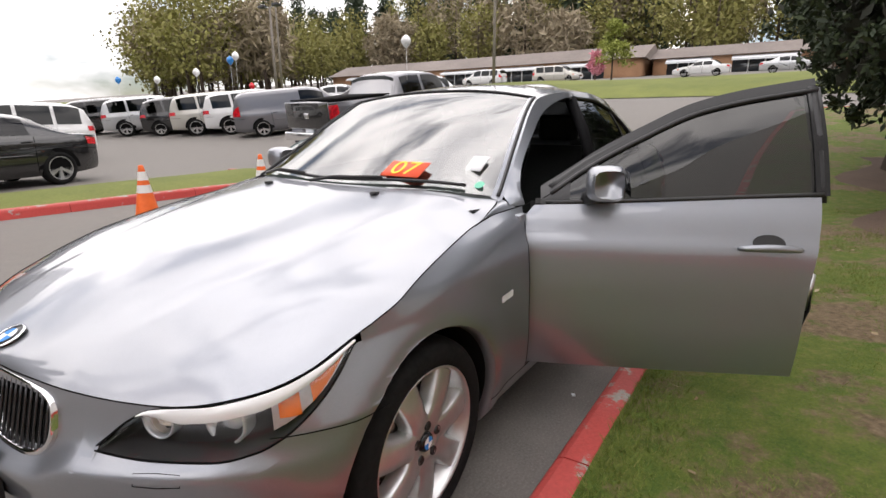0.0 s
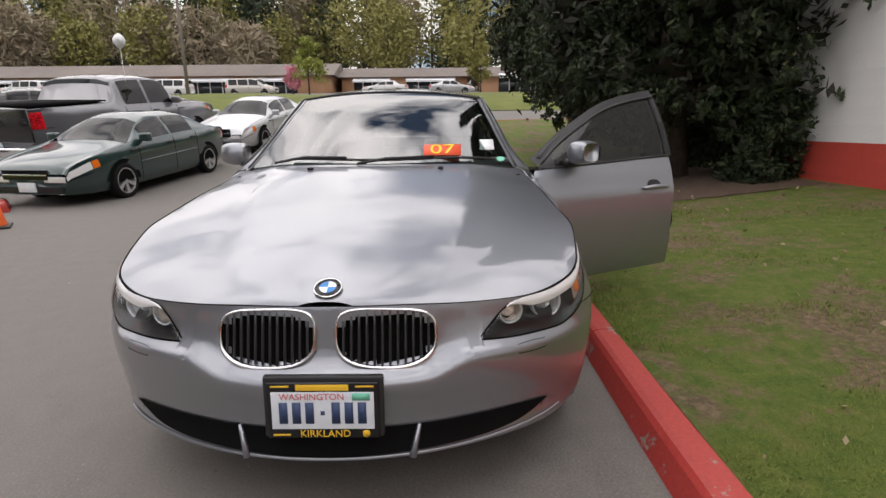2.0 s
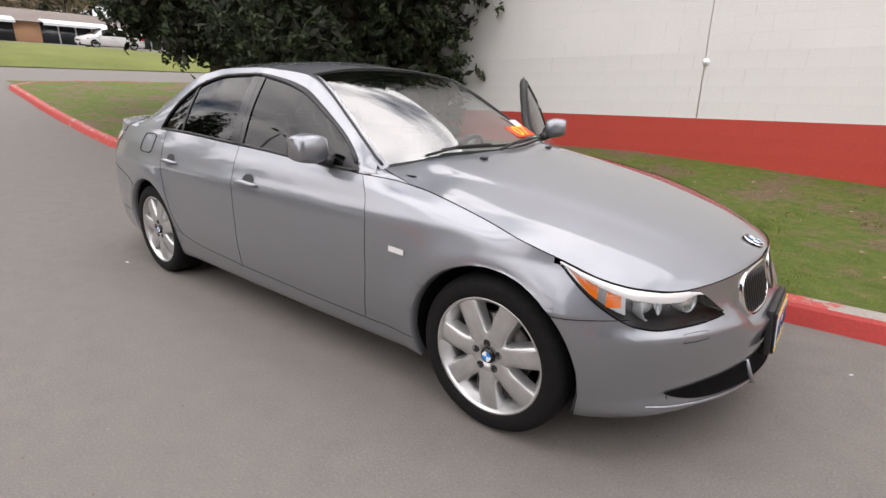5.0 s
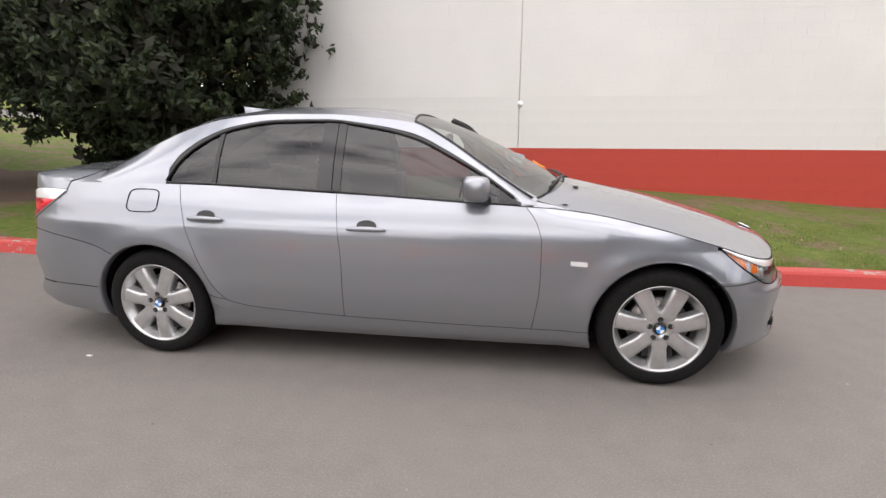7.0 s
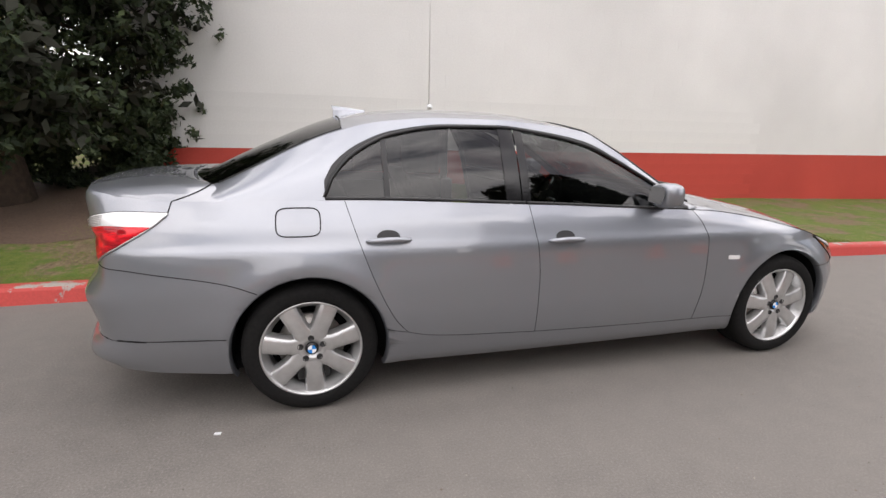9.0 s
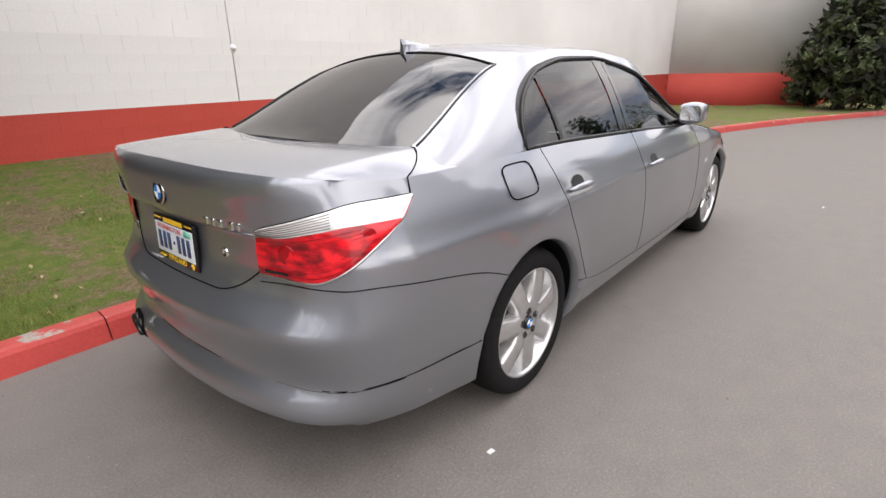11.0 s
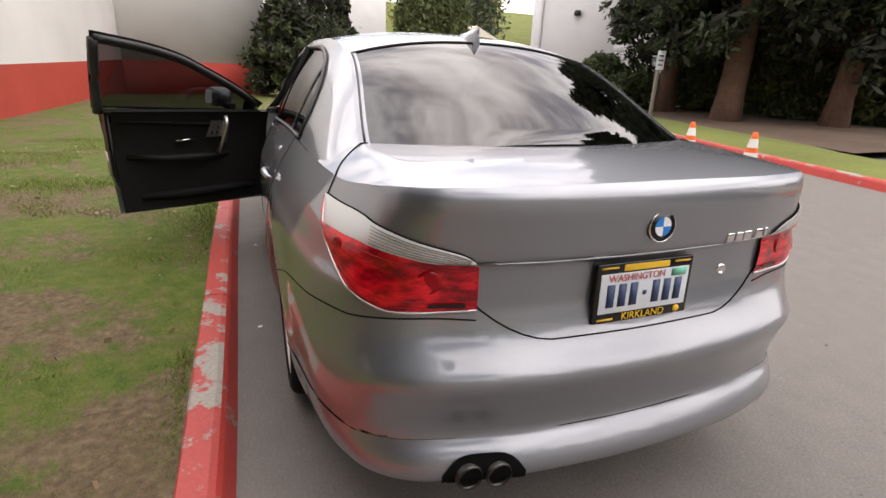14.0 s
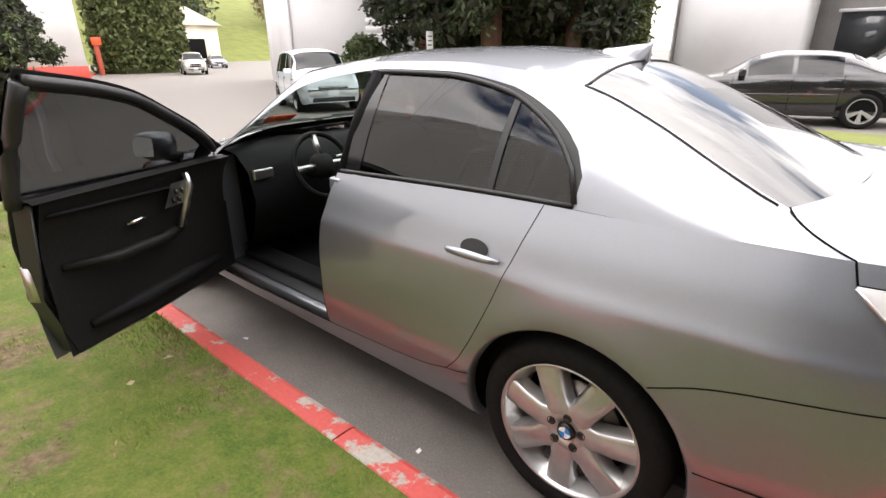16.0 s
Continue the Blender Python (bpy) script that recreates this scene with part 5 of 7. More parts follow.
for _ob in list(bpy.data.objects):
    if _ob.type == "MESH" and _ob.data.materials and _ob.data.materials[0] in (GLASS_WS, GLASS_REAR, GLASS_TINT):
        _ob.visible_shadow = False

# ---- ground, kerbs, lawns, walls ----
ASPHALT = material("asphalt", (0.2, 0.19, 0.18), 0.82)
_v = coords(ASPHALT)
_fine, _mid, _big = noise_tex(ASPHALT, _v, 95.0, 6.0, 0.7), noise_tex(ASPHALT, _v, 7.0, 5.0), noise_tex(ASPHALT, _v, 0.35, 4.0)
set_color(ASPHALT, mix(ASPHALT, ramp(ASPHALT, _big, ((0.35, (0.0, 0.0, 0.0)), (0.7, (0.55, 0.55, 0.55)))),
                       mix(ASPHALT, 0.45, ramp(ASPHALT, _fine, ((0.3, (0.080, 0.074, 0.067)), (0.55, (0.176, 0.162, 0.146)), (0.76, (0.38, 0.352, 0.325)))),
                           ramp(ASPHALT, _mid, ((0.3, (0.125, 0.115, 0.105)), (0.7, (0.205, 0.187, 0.169))))), (0.168, 0.153, 0.138)))
set_bump(ASPHALT, _fine, 0.35, 0.006)
set_rough(ASPHALT, _mid, 0.74, 0.92)

GRASS = material("mown_grass", (0.08, 0.11, 0.03), 0.95)
_v = coords(GRASS)
_f, _m, _b, _t = noise_tex(GRASS, _v, 85.0, 6.0, 0.75), noise_tex(GRASS, _v, 9.0, 6.0, 0.68), noise_tex(GRASS, _v, 1.25, 6.0, 0.66), noise_tex(GRASS, _v, 28.0, 5.0, 0.7)
_green = ramp(GRASS, _f, ((0.28, (0.022, 0.046, 0.004)), (0.5, (0.075, 0.125, 0.010)), (0.72, (0.185, 0.225, 0.034))))
_straw = ramp(GRASS, _m, ((0.36, (0.055, 0.105, 0.008)), (0.52, (0.135, 0.155, 0.022)), (0.66, (0.240, 0.200, 0.066))))
_soil = ramp(GRASS, _t, ((0.3, (0.085, 0.054, 0.032)), (0.55, (0.185, 0.125, 0.076)), (0.75, (0.30, 0.215, 0.138))))
_bare = mix(GRASS, 0.30, _b, _m)
set_color(GRASS, mix(GRASS, ramp(GRASS, _bare, ((0.485, (0, 0, 0)), (0.560, (0.92, 0.92, 0.92)))), mix(GRASS, 0.45, _green, _straw), _soil))
set_bump(GRASS, mix(GRASS, 0.5, _f, _t), 1.0, 0.025)
BRIGHT_GRASS = speckled("bright_bank_grass", (0.085, 0.110, 0.014), (0.165, 0.180, 0.036), 22, 0.95, bump=0.5, big=0.5)
MULCH = speckled("brown_mulch", (0.06, 0.038, 0.026), (0.135, 0.088, 0.06), 45, 0.95, bump=0.9, big=0.7)


def worn_paint(name, color, under, wear=0.60, scale=5.0):
    m = material(name, color, 0.6)
    v = coords(m)
    a, b = noise_tex(m, v, scale, 8.0, 0.7), noise_tex(m, v, 60, 4.0)
    paint = ramp(m, b, ((0.3, tuple(0.80 * x for x in color)), (0.7, color)))
    bare = ramp(m, b, ((0.3, tuple(0.75 * x for x in under)), (0.7, under)))
    set_color(m, mix(m, ramp(m, a, ((wear, (0, 0, 0)), (wear + 0.035, (1, 1, 1)))), paint, bare))
    set_bump(m, b, 0.3, 0.006)
    return m


KERB_RED = worn_paint("red_kerb_paint", (0.50, 0.050, 0.040), (0.34, 0.31, 0.28), 0.60)
KERB_TOP = worn_paint("worn_kerb_top", (0.47, 0.065, 0.055), (0.36, 0.33, 0.29), 0.535, 3.2)
WALL_WHITE = speckled("white_block_paint", (0.73, 0.715, 0.70), (0.79, 0.775, 0.76), 40, 0.72, bump=0.12, big=0.35)
WALL_RED = speckled("red_block_paint", (0.46, 0.050, 0.034), (0.54, 0.068, 0.046), 40, 0.7, bump=0.15, big=0.5)
MORTAR_W = speckled("white_joint", (0.73, 0.715, 0.70), (0.79, 0.775, 0.76), 40, 0.72)
MORTAR_R = speckled("red_joint", (0.38, 0.042, 0.031), (0.44, 0.054, 0.039), 60, 0.85)
SIDING = speckled("white_siding", (0.76, 0.76, 0.77), (0.80, 0.80, 0.81), 12, 0.6, big=0.3)
GREY_FRONT = speckled("grey_shopfront", (0.30, 0.29, 0.28), (0.38, 0.37, 0.35), 14, 0.6)
FAR_GLASS = material("dark_window_glass", (0.03, 0.035, 0.04), 0.08, 0.0, Coat_Weight=0.5)
ROOF_BROWN = speckled("brown_shingle_roof", (0.16, 0.135, 0.12), (0.22, 0.185, 0.165), 3, 0.9, big=0.2)
BRICK_TAN = speckled("tan_brick", (0.36, 0.19, 0.10), (0.44, 0.25, 0.14), 9, 0.85)
BEIGE = speckled("beige_board", (0.62, 0.57, 0.46), (0.70, 0.65, 0.54), 6, 0.8)


def ground_z(x, y=0.0):
    """The lot climbs behind the sedan and falls a little ahead of it."""
    if x < -4:
        s = -x - 4
        return 0.1316 * s * s / (s + 4) if s < 18.5 else 2.0 + 0.09 * (s - 18.5)
    return -0.02 * min(max(0.0, x - 4), 20)


def axis(stops):
    out = []
    for (a, n), (b, _) in zip(stops[:-1], stops[1:]):
        out += [a + (b - a) * i / n for i in range(n)]
    return out + [stops[-1][0]]


_xs = axis(((-420, 12), (-90, 24), (-30, 26), (-4, 4), (4, 20), (24, 8), (420, 1)))
_ys = axis(((-420, 8), (-60, 20), (60, 8), (420, 1)))
ground = new("ground", mesh_from(*grid_mesh([[(x, y, ground_z(x, y)) for x in _xs] for y in _ys]), ASPHALT))
tagged(ground, "worn grey asphalt lot and lane", "asphalt", kind="structure")

kerb_y = spline(((-16, 1.55), (-12, 1.25), (-8, 1.10), (6, 1.10), (9, 0.85), (13, -0.15), (17.2, -1.65), (24, -3.6), (32, -5.9), (43, -10.7), (60, -17.5)))
isle_y = spline(((-4.0, -6.30), (-2.4, -6.55), (-1.0, -6.62), (0.75, -6.85), (2.2, -7.0), (4.5, -7.5), (10, -9.3), (14, -11.2), (19, -13.8)))


def kerb_run(root, path, side):
    """Kerb stones along a path; side: +1 when the planted ground lies to the path's left."""
    prof = ((0.0, -0.06), (0.0, 0.0), (0.030, 0.098), (0.045, 0.120), (0.066, 0.130), (0.150, 0.133), (0.164, 0.122), (0.168, -0.06))
    for a, b in zip(path[:-1], path[1:]):
        a, b = Vector(a), Vector(b)
        d = (b - a).normalized()
        n = Vector((-d.y, d.x, 0)) * side
        rows = []
        for p in (a + d * 0.004, a.lerp(b, 0.5), b - d * 0.004):
            rows.append([p + n * (u + 0.004 * math.sin(9 * p.x)) + Vector((0, 0, w + ground_z(p.x))) for u, w in prof])
        v, f = grid_mesh(rows, flip=side < 0)
        k = len(prof)
        f = f + [tuple(range(k)), tuple(range(2 * k, 3 * k))[::-1]]
        me = mesh_from(v, f, KERB_RED, False)
        me.materials.append(KERB_TOP)
        for poly in me.polygons:
            if abs(poly.normal.z) > 0.7:
                poly.material_index = 1
        st = new("kerb_stone", me)
        st.parent = root


kerb = thing("kerb", "red-painted concrete kerb with worn bare patches", "kerb", kind="structure")
_px = axis(((-16.4, 14), (8, 12), (30, 8), (58, 1)))
_path = [(-17.6, 6.0, 0), (-17.5, 3.4, 0), (-17.1, 2.2, 0)] + [(x, float(kerb_y(x)), 0) for x in _px]
kerb_run(kerb, _path, 1)
isle_kerb = thing("kerb", "red-painted kerb round the grass island", "kerb", kind="structure")
_ip = [(-4.6, -9.0, 0), (-4.75, -7.6, 0), (-4.55, -6.75, 0)] + [(x, float(isle_y(x)), 0) for x in axis(((-4.0, 10), (14, 4), (19, 1)))]
kerb_run(isle_kerb, _ip, -1)


def lawn(name, label, outer, inner, xs, mat, n=10, height=None):
    rows = []
    for x in xs:
        a, b = outer(x), inner(x)
        row = []
        for k in range(n + 1):
            f = k / n
            y = a + (b - a) * f
            z = height(x, y, f) if height else ground_z(x) + 0.125 + 0.05 * math.sin(math.pi * f)
            row.append((x, y, z + 0.012 * noise.noise((x * 1.7, y * 1.7, 0))))
        rows.append(row)
    up = inner(xs[0]) > outer(xs[0])
    ob = new(name, mesh_from(*grid_mesh(rows, flip=up), mat))
    return tagged(ob, label, "lawn", kind="structure")


WALL_Y = 5.10


def lawn_z(x, y, f):
    edge = ground_z(x) + 0.128
    back = max(edge + 0.02, 0.50 - 0.065 * max(0.0, x))
    return edge + (back - edge) * min(1, max(0, f)) ** 1.2


lawn("lawn", "patchy mown grass with bare soil beside the kerb", lambda x: float(kerb_y(x)) + 0.155, lambda x: 5.6 if x < 18 else float(kerb_y(x)) + 4.0, axis(((-17.3, 60), (10, 12), (30, 10), (58, 1))), GRASS, 18,
     lambda x, y, f: lawn_z(x, y, (y - 1.25) / 3.85) if x < 12 else ground_z(x) + 0.128 + 0.05 * f)
lawn("lawn", "short grass behind the building's corner", lambda x: 5.58, lambda x: 26.0, axis(((-17.3, 10), (-5.0, 1))), GRASS, 8, lambda x, y, f: lawn_z(x, 5.1, 1.0) + 0.25 * f)
lawn("lawn", "grass island inside a red kerb", lambda x: float(isle_y(max(x, -4.0))) - 0.155 - (0.35 if x < -4.3 else 0), lambda x: min(-8.85 - 0.11 * max(0, x), float(isle_y(x)) - 2.0) if x < 3 else float(isle_y(x)) - 2.3, axis(((-4.6, 26), (19, 1))), BRIGHT_GRASS, 8)
lawn("planting_bed", "brown mulch under the trees", lambda x: float(isle_y(x)) - 2.28, lambda x: -17.5 - 0.3 * max(0, x - 4), axis(((2.6, 14), (18, 1))), MULCH, 8)
lawn("bank", "bright green grassy bank across the lot", lambda y: -120.0, lambda y: 60.0, axis(((-37, 12), (-22.5, 1))), BRIGHT_GRASS, 60,
     lambda x, y, f: ground_z(x) + 0.02 + (0.62 + 0.30 * noise.noise((y * 0.11, 3.0, 0))) * math.sin(math.pi * min(1, max(0, (-22.5 - x) / 14.5))) ** 0.8)
lawn("planting_bed", "brown mulch under the dark trees", lambda x: 2.6 + 0.3 * math.sin(x * 2), lambda x: 5.02, axis(((-9.2, 16), (-2.6, 1))), MULCH, 8, lambda x, y, f: lawn_z(x, y, (y - 1.25) / 3.85) + 0.004 + 0.015 * math.sin(math.pi * f))


# painted block wall: white above, red below
def block_wall():
    wall_ob = thing("wall_north", "white painted block wall with a red base band", "wall", kind="structure")
    x0, x1, line, topz = -3.7, 19.5, 0.985, 6.4
    for name, za, zb, mat in (("wall_core", line, topz, MORTAR_W), ("wall_core", -0.7, line, MORTAR_R)):
        part(name, box(x0, WALL_Y + 0.004, za, x1, WALL_Y + 0.25, zb), mat, wall_ob, smooth=False)
    bw, bh, g = 0.405, 0.203, 0.0005
    meshes = {}
    for key, mat in (("w", WALL_WHITE), ("r", WALL_RED)):
        bm = box(-bw / 2 + g, 0, -bh / 2 + g, bw / 2 - g, 0.02, bh / 2 - g)
        bmesh.ops.bevel(bm, geom=[e for e in bm.edges if all(v.co.y < 0.01 for v in e.verts)], offset=0.0005, segments=1, affect="EDGES")
        me = bpy.data.meshes.new("block")
        bm.to_mesh(me)
        bm.free()
        me.materials.append(mat)
        meshes[key] = me
    rest = {"w": ([], []), "r": ([], [])}
    n_single = 0
    course = 0
    z = line - bh * 8 + bh / 2
    while z < topz:
        key = "r" if z < line else "w"
        shift = bw / 2 if course % 2 else 0
        x = x0 + bw / 2 + shift
        while x < x1 - bw / 2 + 0.01:
            dy = 0.0008 * noise.noise((x * 3, z * 5, 1.0))
            if -4.2 < x < 7.6 and 0.2 < z < 1.85 and n_single < 290:
                b = new("block", meshes[key])
                b.parent = wall_ob
                b.location = (x, WALL_Y + dy, z)
                n_single += 1
            else:
                vv, ff = rest[key]
                o = len(vv)
                me = meshes[key]
                vv += [(q.co.x + x, q.co.y + WALL_Y + dy, q.co.z + z) for q in me.vertices]
                ff += [tuple(i + o for i in p.vertices) for p in me.polygons]
            x += bw
        z += bh
        course += 1
    for key, mat in (("w", WALL_WHITE), ("r", WALL_RED)):
        tagged(part("block_courses", rest[key], mat, wall_ob, smooth=False), kind="stuff")
    part("control_joint", box(0.676, WALL_Y - 0.004, line + 0.01, 0.690, WALL_Y + 0.004, topz), MORTAR_W, wall_ob)
    part("end_wall", box(x0, WALL_Y + 0.26, -0.7, x0 + 0.25, 22, topz), WALL_WHITE, wall_ob)
    # wing that stands forward at the lane's bend
    part("wing_wall", box(19.55, 0.0, 0.985, 34, 12, 7.0), WALL_WHITE, wall_ob)
    part("wing_base", box(19.53, -0.02, -0.7, 34, 12, 0.98), WALL_RED, wall_ob)
    part("roof_deck", box(x0, WALL_Y + 0.26, topz - 0.2, 19.5, 22, topz), WALL_WHITE, wall_ob)
    return wall_ob


block_wall()
knob = thing("wall_fitting", "small white fitting on the block wall", "fitting")
part("fitting_body", lathe([(0.0, -0.05), (0.028, -0.045), (0.034, -0.01), (0.05, 0.0)], "y", 16, (0.70, WALL_Y - 0.003, 1.68)), WHITE, knob)
annex = thing("annex", "white annex with a red base behind small trees", "building", kind="structure")
part("wall", box(40, -10.2, 0.55, 56, 12, 9.0), WALL_WHITE, annex)
part("base_band", box(39.97, -10.23, -0.8, 56, 12, 0.545), WALL_RED, annex)


def house(name, label, x0, y0, x1, y1, h, wall_mat, roof_mat, rise, z0, ridge_along="y", openings=()):
    """A gabled building with real openings in front of dark panes: openings face +x: (y0, y1, z0, z1)."""
    b = thing(name, label, "building", kind="structure")
    part("wall", box(x0, y0, z0 - 1, x1, y1, z0 + h), wall_mat, b)
    if ridge_along == "y":
        xm, o = (x0 + x1) / 2, 0.6
        v = [(x0 - o, y0 - o, z0 + h - 0.1), (x1 + o, y0 - o, z0 + h - 0.1), (xm, y0 - o, z0 + h + rise), (x0 - o, y1 + o, z0 + h - 0.1), (x1 + o, y1 + o, z0 + h - 0.1), (xm, y1 + o, z0 + h + rise)]
    else:
        ym, o = (y0 + y1) / 2, 0.5
        v = [(x0 - o, y0 - o, z0 + h - 0.1), (x0 - o, y1 + o, z0 + h - 0.1), (x0 - o, ym, z0 + h + rise), (x1 + o, y0 - o, z0 + h - 0.1), (x1 + o, y1 + o, z0 + h - 0.1), (x1 + o, ym, z0 + h + rise)]
    part("roof", (v, [(0, 1, 2), (3, 5, 4), (0, 2, 5, 3), (1, 4, 5, 2), (0, 3, 4, 1)]), roof_mat, b, smooth=False)
    return b


# long low row across the road behind the bank
row = house("shop_row", "long low row of shops with a brown roof", -68, -62, -60, -13.5, 2.6, BRICK_TAN, ROOF_BROWN, 1.7, 4.9)
row2 = house("shop_row", "low shop wing with a brown roof", -70, -12.5, -62, 3.0, 2.5, BRICK_TAN, ROOF_BROWN, 1.4, 4.9)
row3 = house("shop_row", "low shop wing with a brown roof", -66, 4.5, -58, 26.0, 2.3, BRICK_TAN, ROOF_BROWN, 1.4, 4.7)
AWNING = speckled("pale_awning", (0.60, 0.62, 0.64), (0.72, 0.73, 0.74), 3, 0.7)
for bld, xf, spans in ((row, -60, ((-58, -51), (-49, -43), (-40, -33), (-31, -25), (-23, -17.5))), (row2, -62, ((-11, -6.5), (-4.5, 1.5))), (row3, -58, ((6.5, 11.5), (13.5, 19), (21, 25)))):
    for a, b in spans:
        part("shop_window", box(xf - 0.02, a, 5.2, xf + 0.04, b, 7.0), FAR_GLASS, bld)
        part("window_frame", box(xf, a - 0.1, 7.0, xf + 0.10, b + 0.1, 7.16), SIDING, bld)
        for k in range(1, 4):
            yy = a + (b - a) * k / 4
            part("window_frame", box(xf, yy - 0.06, 5.2, xf + 0.08, yy + 0.06, 7.0), SIDING, bld)
        part("awning", ([(xf, a, 7.25), (xf, b, 7.25), (xf + 1.1, b, 6.85), (xf + 1.1, a, 6.85), (xf + 1.1, b, 6.65), (xf + 1.1, a, 6.65)], [(0, 3, 2, 1), (3, 5, 4, 2)]), AWNING, bld, smooth=False)

# white building, entrance and beige garage ahead of the sedan
white = thing("white_building", "tall white rendered building by the lane", "building", kind="structure", at=(18.6, -11.9, -0.3), turn=-28)
part("wall", box(0, -9.0, -1, 13, 0, 9.5), SIDING, white)
part("corner_trim", box(-0.05, -0.10, -1, 0.0, 0.04, 9.5), SIDING, white)
for k in range(26):
    part("siding_board", box(-0.04, -8.9, 0.25 + 0.32 * k, 0.0, -3.4, 0.54 + 0.32 * k), SIDING, white)
part("wall_lamp", lathe([(0.0, 0.16), (0.13, 0.14), (0.17, -0.05), (0.0, -0.10)], "z", 16, (-0.10, -1.6, 4.0)), BLACK_TRIM, white)
shop = thing("white_showroom", "white rendered showroom with a grey recessed entrance", "building", kind="structure")
part("wall", box(1.6, -34, -0.5, 7.2, -27, 8.5), SIDING, shop)
rows = []
for k in range(13):
    xx = 1.6 - 4.0 * k / 12
    rows.append([(xx, -27.0, 3.7 + 0.75 * math.sin(math.pi * k / 28)), (xx, -27.0, 8.5), (xx, -27.6, 8.5), (xx, -27.6, 3.7 + 0.75 * math.sin(math.pi * k / 28)), (xx, -27.0, 3.7 + 0.75 * math.sin(math.pi * k / 28))])
part("arch_band", grid_mesh(rows), SIDING, shop, smooth=False)
part("side_wall", box(-2.8, -34, -0.5, -2.4, -27, 8.5), SIDING, shop)
part("entrance_wall", box(-2.4, -31.5, -0.5, 1.6, -31.0, 8.5), GREY_FRONT, shop)
part("shop_window", box(-1.9, -30.99, 0.7, 0.6, -30.90, 3.0), FAR_GLASS, shop)
part("window_frame", box(-2.05, -31.0, 3.0, 0.75, -30.86, 3.15), SIDING, shop)
part("downpipe", tube([(7.0, -26.9, -0.4), (7.0, -26.9, 8.4)], 0.08, 8), BRAKE, shop)
garage = house("garage", "beige gabled garage with a dark open door", 68, -34.4, 78, -26.4, 5.0, BEIGE, BEIGE, 2.0, -0.4, "x")
# the open door's unlit inside, put on the solid wall as a black slab
part("doorway_shade", box(67.9, -32.4, -0.4, 68.02, -28.4, 2.9), GAP, garage)

# ---- parked vehicles ----
def surf(spec):
    """Half-section surface of a vehicle: point at x and q in 0..8 from the sill to the roof's middle."""
    L, W = spec["L"], spec["W"]
    topf, beltf = spline(spec["top"]), spline(spec["belt"])

    def s(x, q, out=0.0):
        u = min(1.0, abs(x) / (L / 2))
        w = W / 2 * (1 - 0.20 * u**7 - 0.04 * u**2)
        top, belt = float(topf(x)), float(beltf(x))
        belt = min(belt, top - 0.02)
        g = min(1.0, max(0.0, (top - belt - 0.04) / 0.35))
        low = spec["low"] + 0.07 * u**6
        wr = W / 2 * (spec["roof_w"] * g + 0.90 * (1 - g)) * (1 - 0.12 * u**4)
        keys = ((w * 0.90, low), (w * 0.985, low + 0.12), (w, low + 0.55 * (belt - low)), (w * 0.99, belt - 0.12), (w * 0.94, belt),
                (w * 0.94 + (wr - w * 0.94) * 0.55, belt + (top - belt) * 0.52), (wr, top - 0.055 - 0.03 * g), (wr * 0.62, top - 0.012), (0.0, top))
        i = min(7, int(q))
        f = q - i
        y, z = (keys[i][k] + (keys[i + 1][k] - keys[i][k]) * f for k in (0, 1))
        return Vector((x, y + (out if i < 6 else 0), z + (out if i >= 5 else 0)))
    return s


def veh_patch(s, x0, x1, q0, q1, sgn, out, nx=10, nq=6, skew=0.0):
    rows = []
    for j in range(nq + 1):
        q = q0 + (q1 - q0) * j / nq
        row = []
        for i in range(nx + 1):
            x = x0 + (x1 - x0) * i / nx + skew * (q - q0)
            p = s(x, q, out)
            row.append((p.x, sgn * p.y, p.z))
        rows.append(row)
    return grid_mesh(rows, flip=sgn < 0)


WHEEL_CACHE = {}


def simple_wheel(parent, x, y, r, sgn):
    w = new("wheel")
    w.parent = parent
    w.matrix_basis = pose(x, sgn * y, r, 0, 20 * x, 0 if sgn < 0 else 180)
    if r not in WHEEL_CACHE:
        spokes = []
        for k in range(6):
            q = 2 * math.pi * k / 6
            c, s_ = math.cos(q), math.sin(q)
            t = Vector((-s_, 0, c))
            d = Vector((c, 0, s_))
            a, b = d * r * 0.12, d * r * 0.66
            spokes.append(([a - t * r * .07 + Vector((0, .012, 0)), a + t * r * .07 + Vector((0, .012, 0)), b + t * r * .13 + Vector((0, .006, 0)), b - t * r * .13 + Vector((0, .006, 0)),
                            a - t * r * .07 + Vector((0, .05, 0)), a + t * r * .07 + Vector((0, .05, 0)), b + t * r * .13 + Vector((0, .05, 0)), b - t * r * .13 + Vector((0, .05, 0))],
                           [(0, 1, 2, 3), (0, 3, 7, 4), (1, 5, 6, 2)]))
        hub = lathe([(0.0, 0.004), (r * 0.16, 0.008), (r * 0.18, 0.05)], steps=16)
        lip = lathe([(r * 0.70, 0.02), (r * 0.71, -0.004), (r * 0.66, -0.004), (r * 0.63, 0.03), (r * 0.60, 0.10)], steps=32)
        WHEEL_CACHE[r] = (mesh_from(*lathe([(r * 0.69, 0.0), (r * 0.78, -0.014), (r * 0.90, -0.012), (r * 0.97, 0.01), (r, 0.05), (r, 0.15), (r * 0.95, 0.19), (r * 0.7, 0.2)], steps=36), RUBBER),
                          mesh_from(*merged(hub, lip, *spokes), ALLOY, False), mesh_from(*lathe([(0.0, 0.07), (r * 0.66, 0.07)], steps=24), GAP))
    for name, me in zip(("tyre", "rim", "wheel_back"), WHEEL_CACHE[r]):
        o = new(name, me)
        o.parent = w


CAR_GLASS = window_glass("parked_car_glass", (0.05, 0.06, 0.058), 0.05)


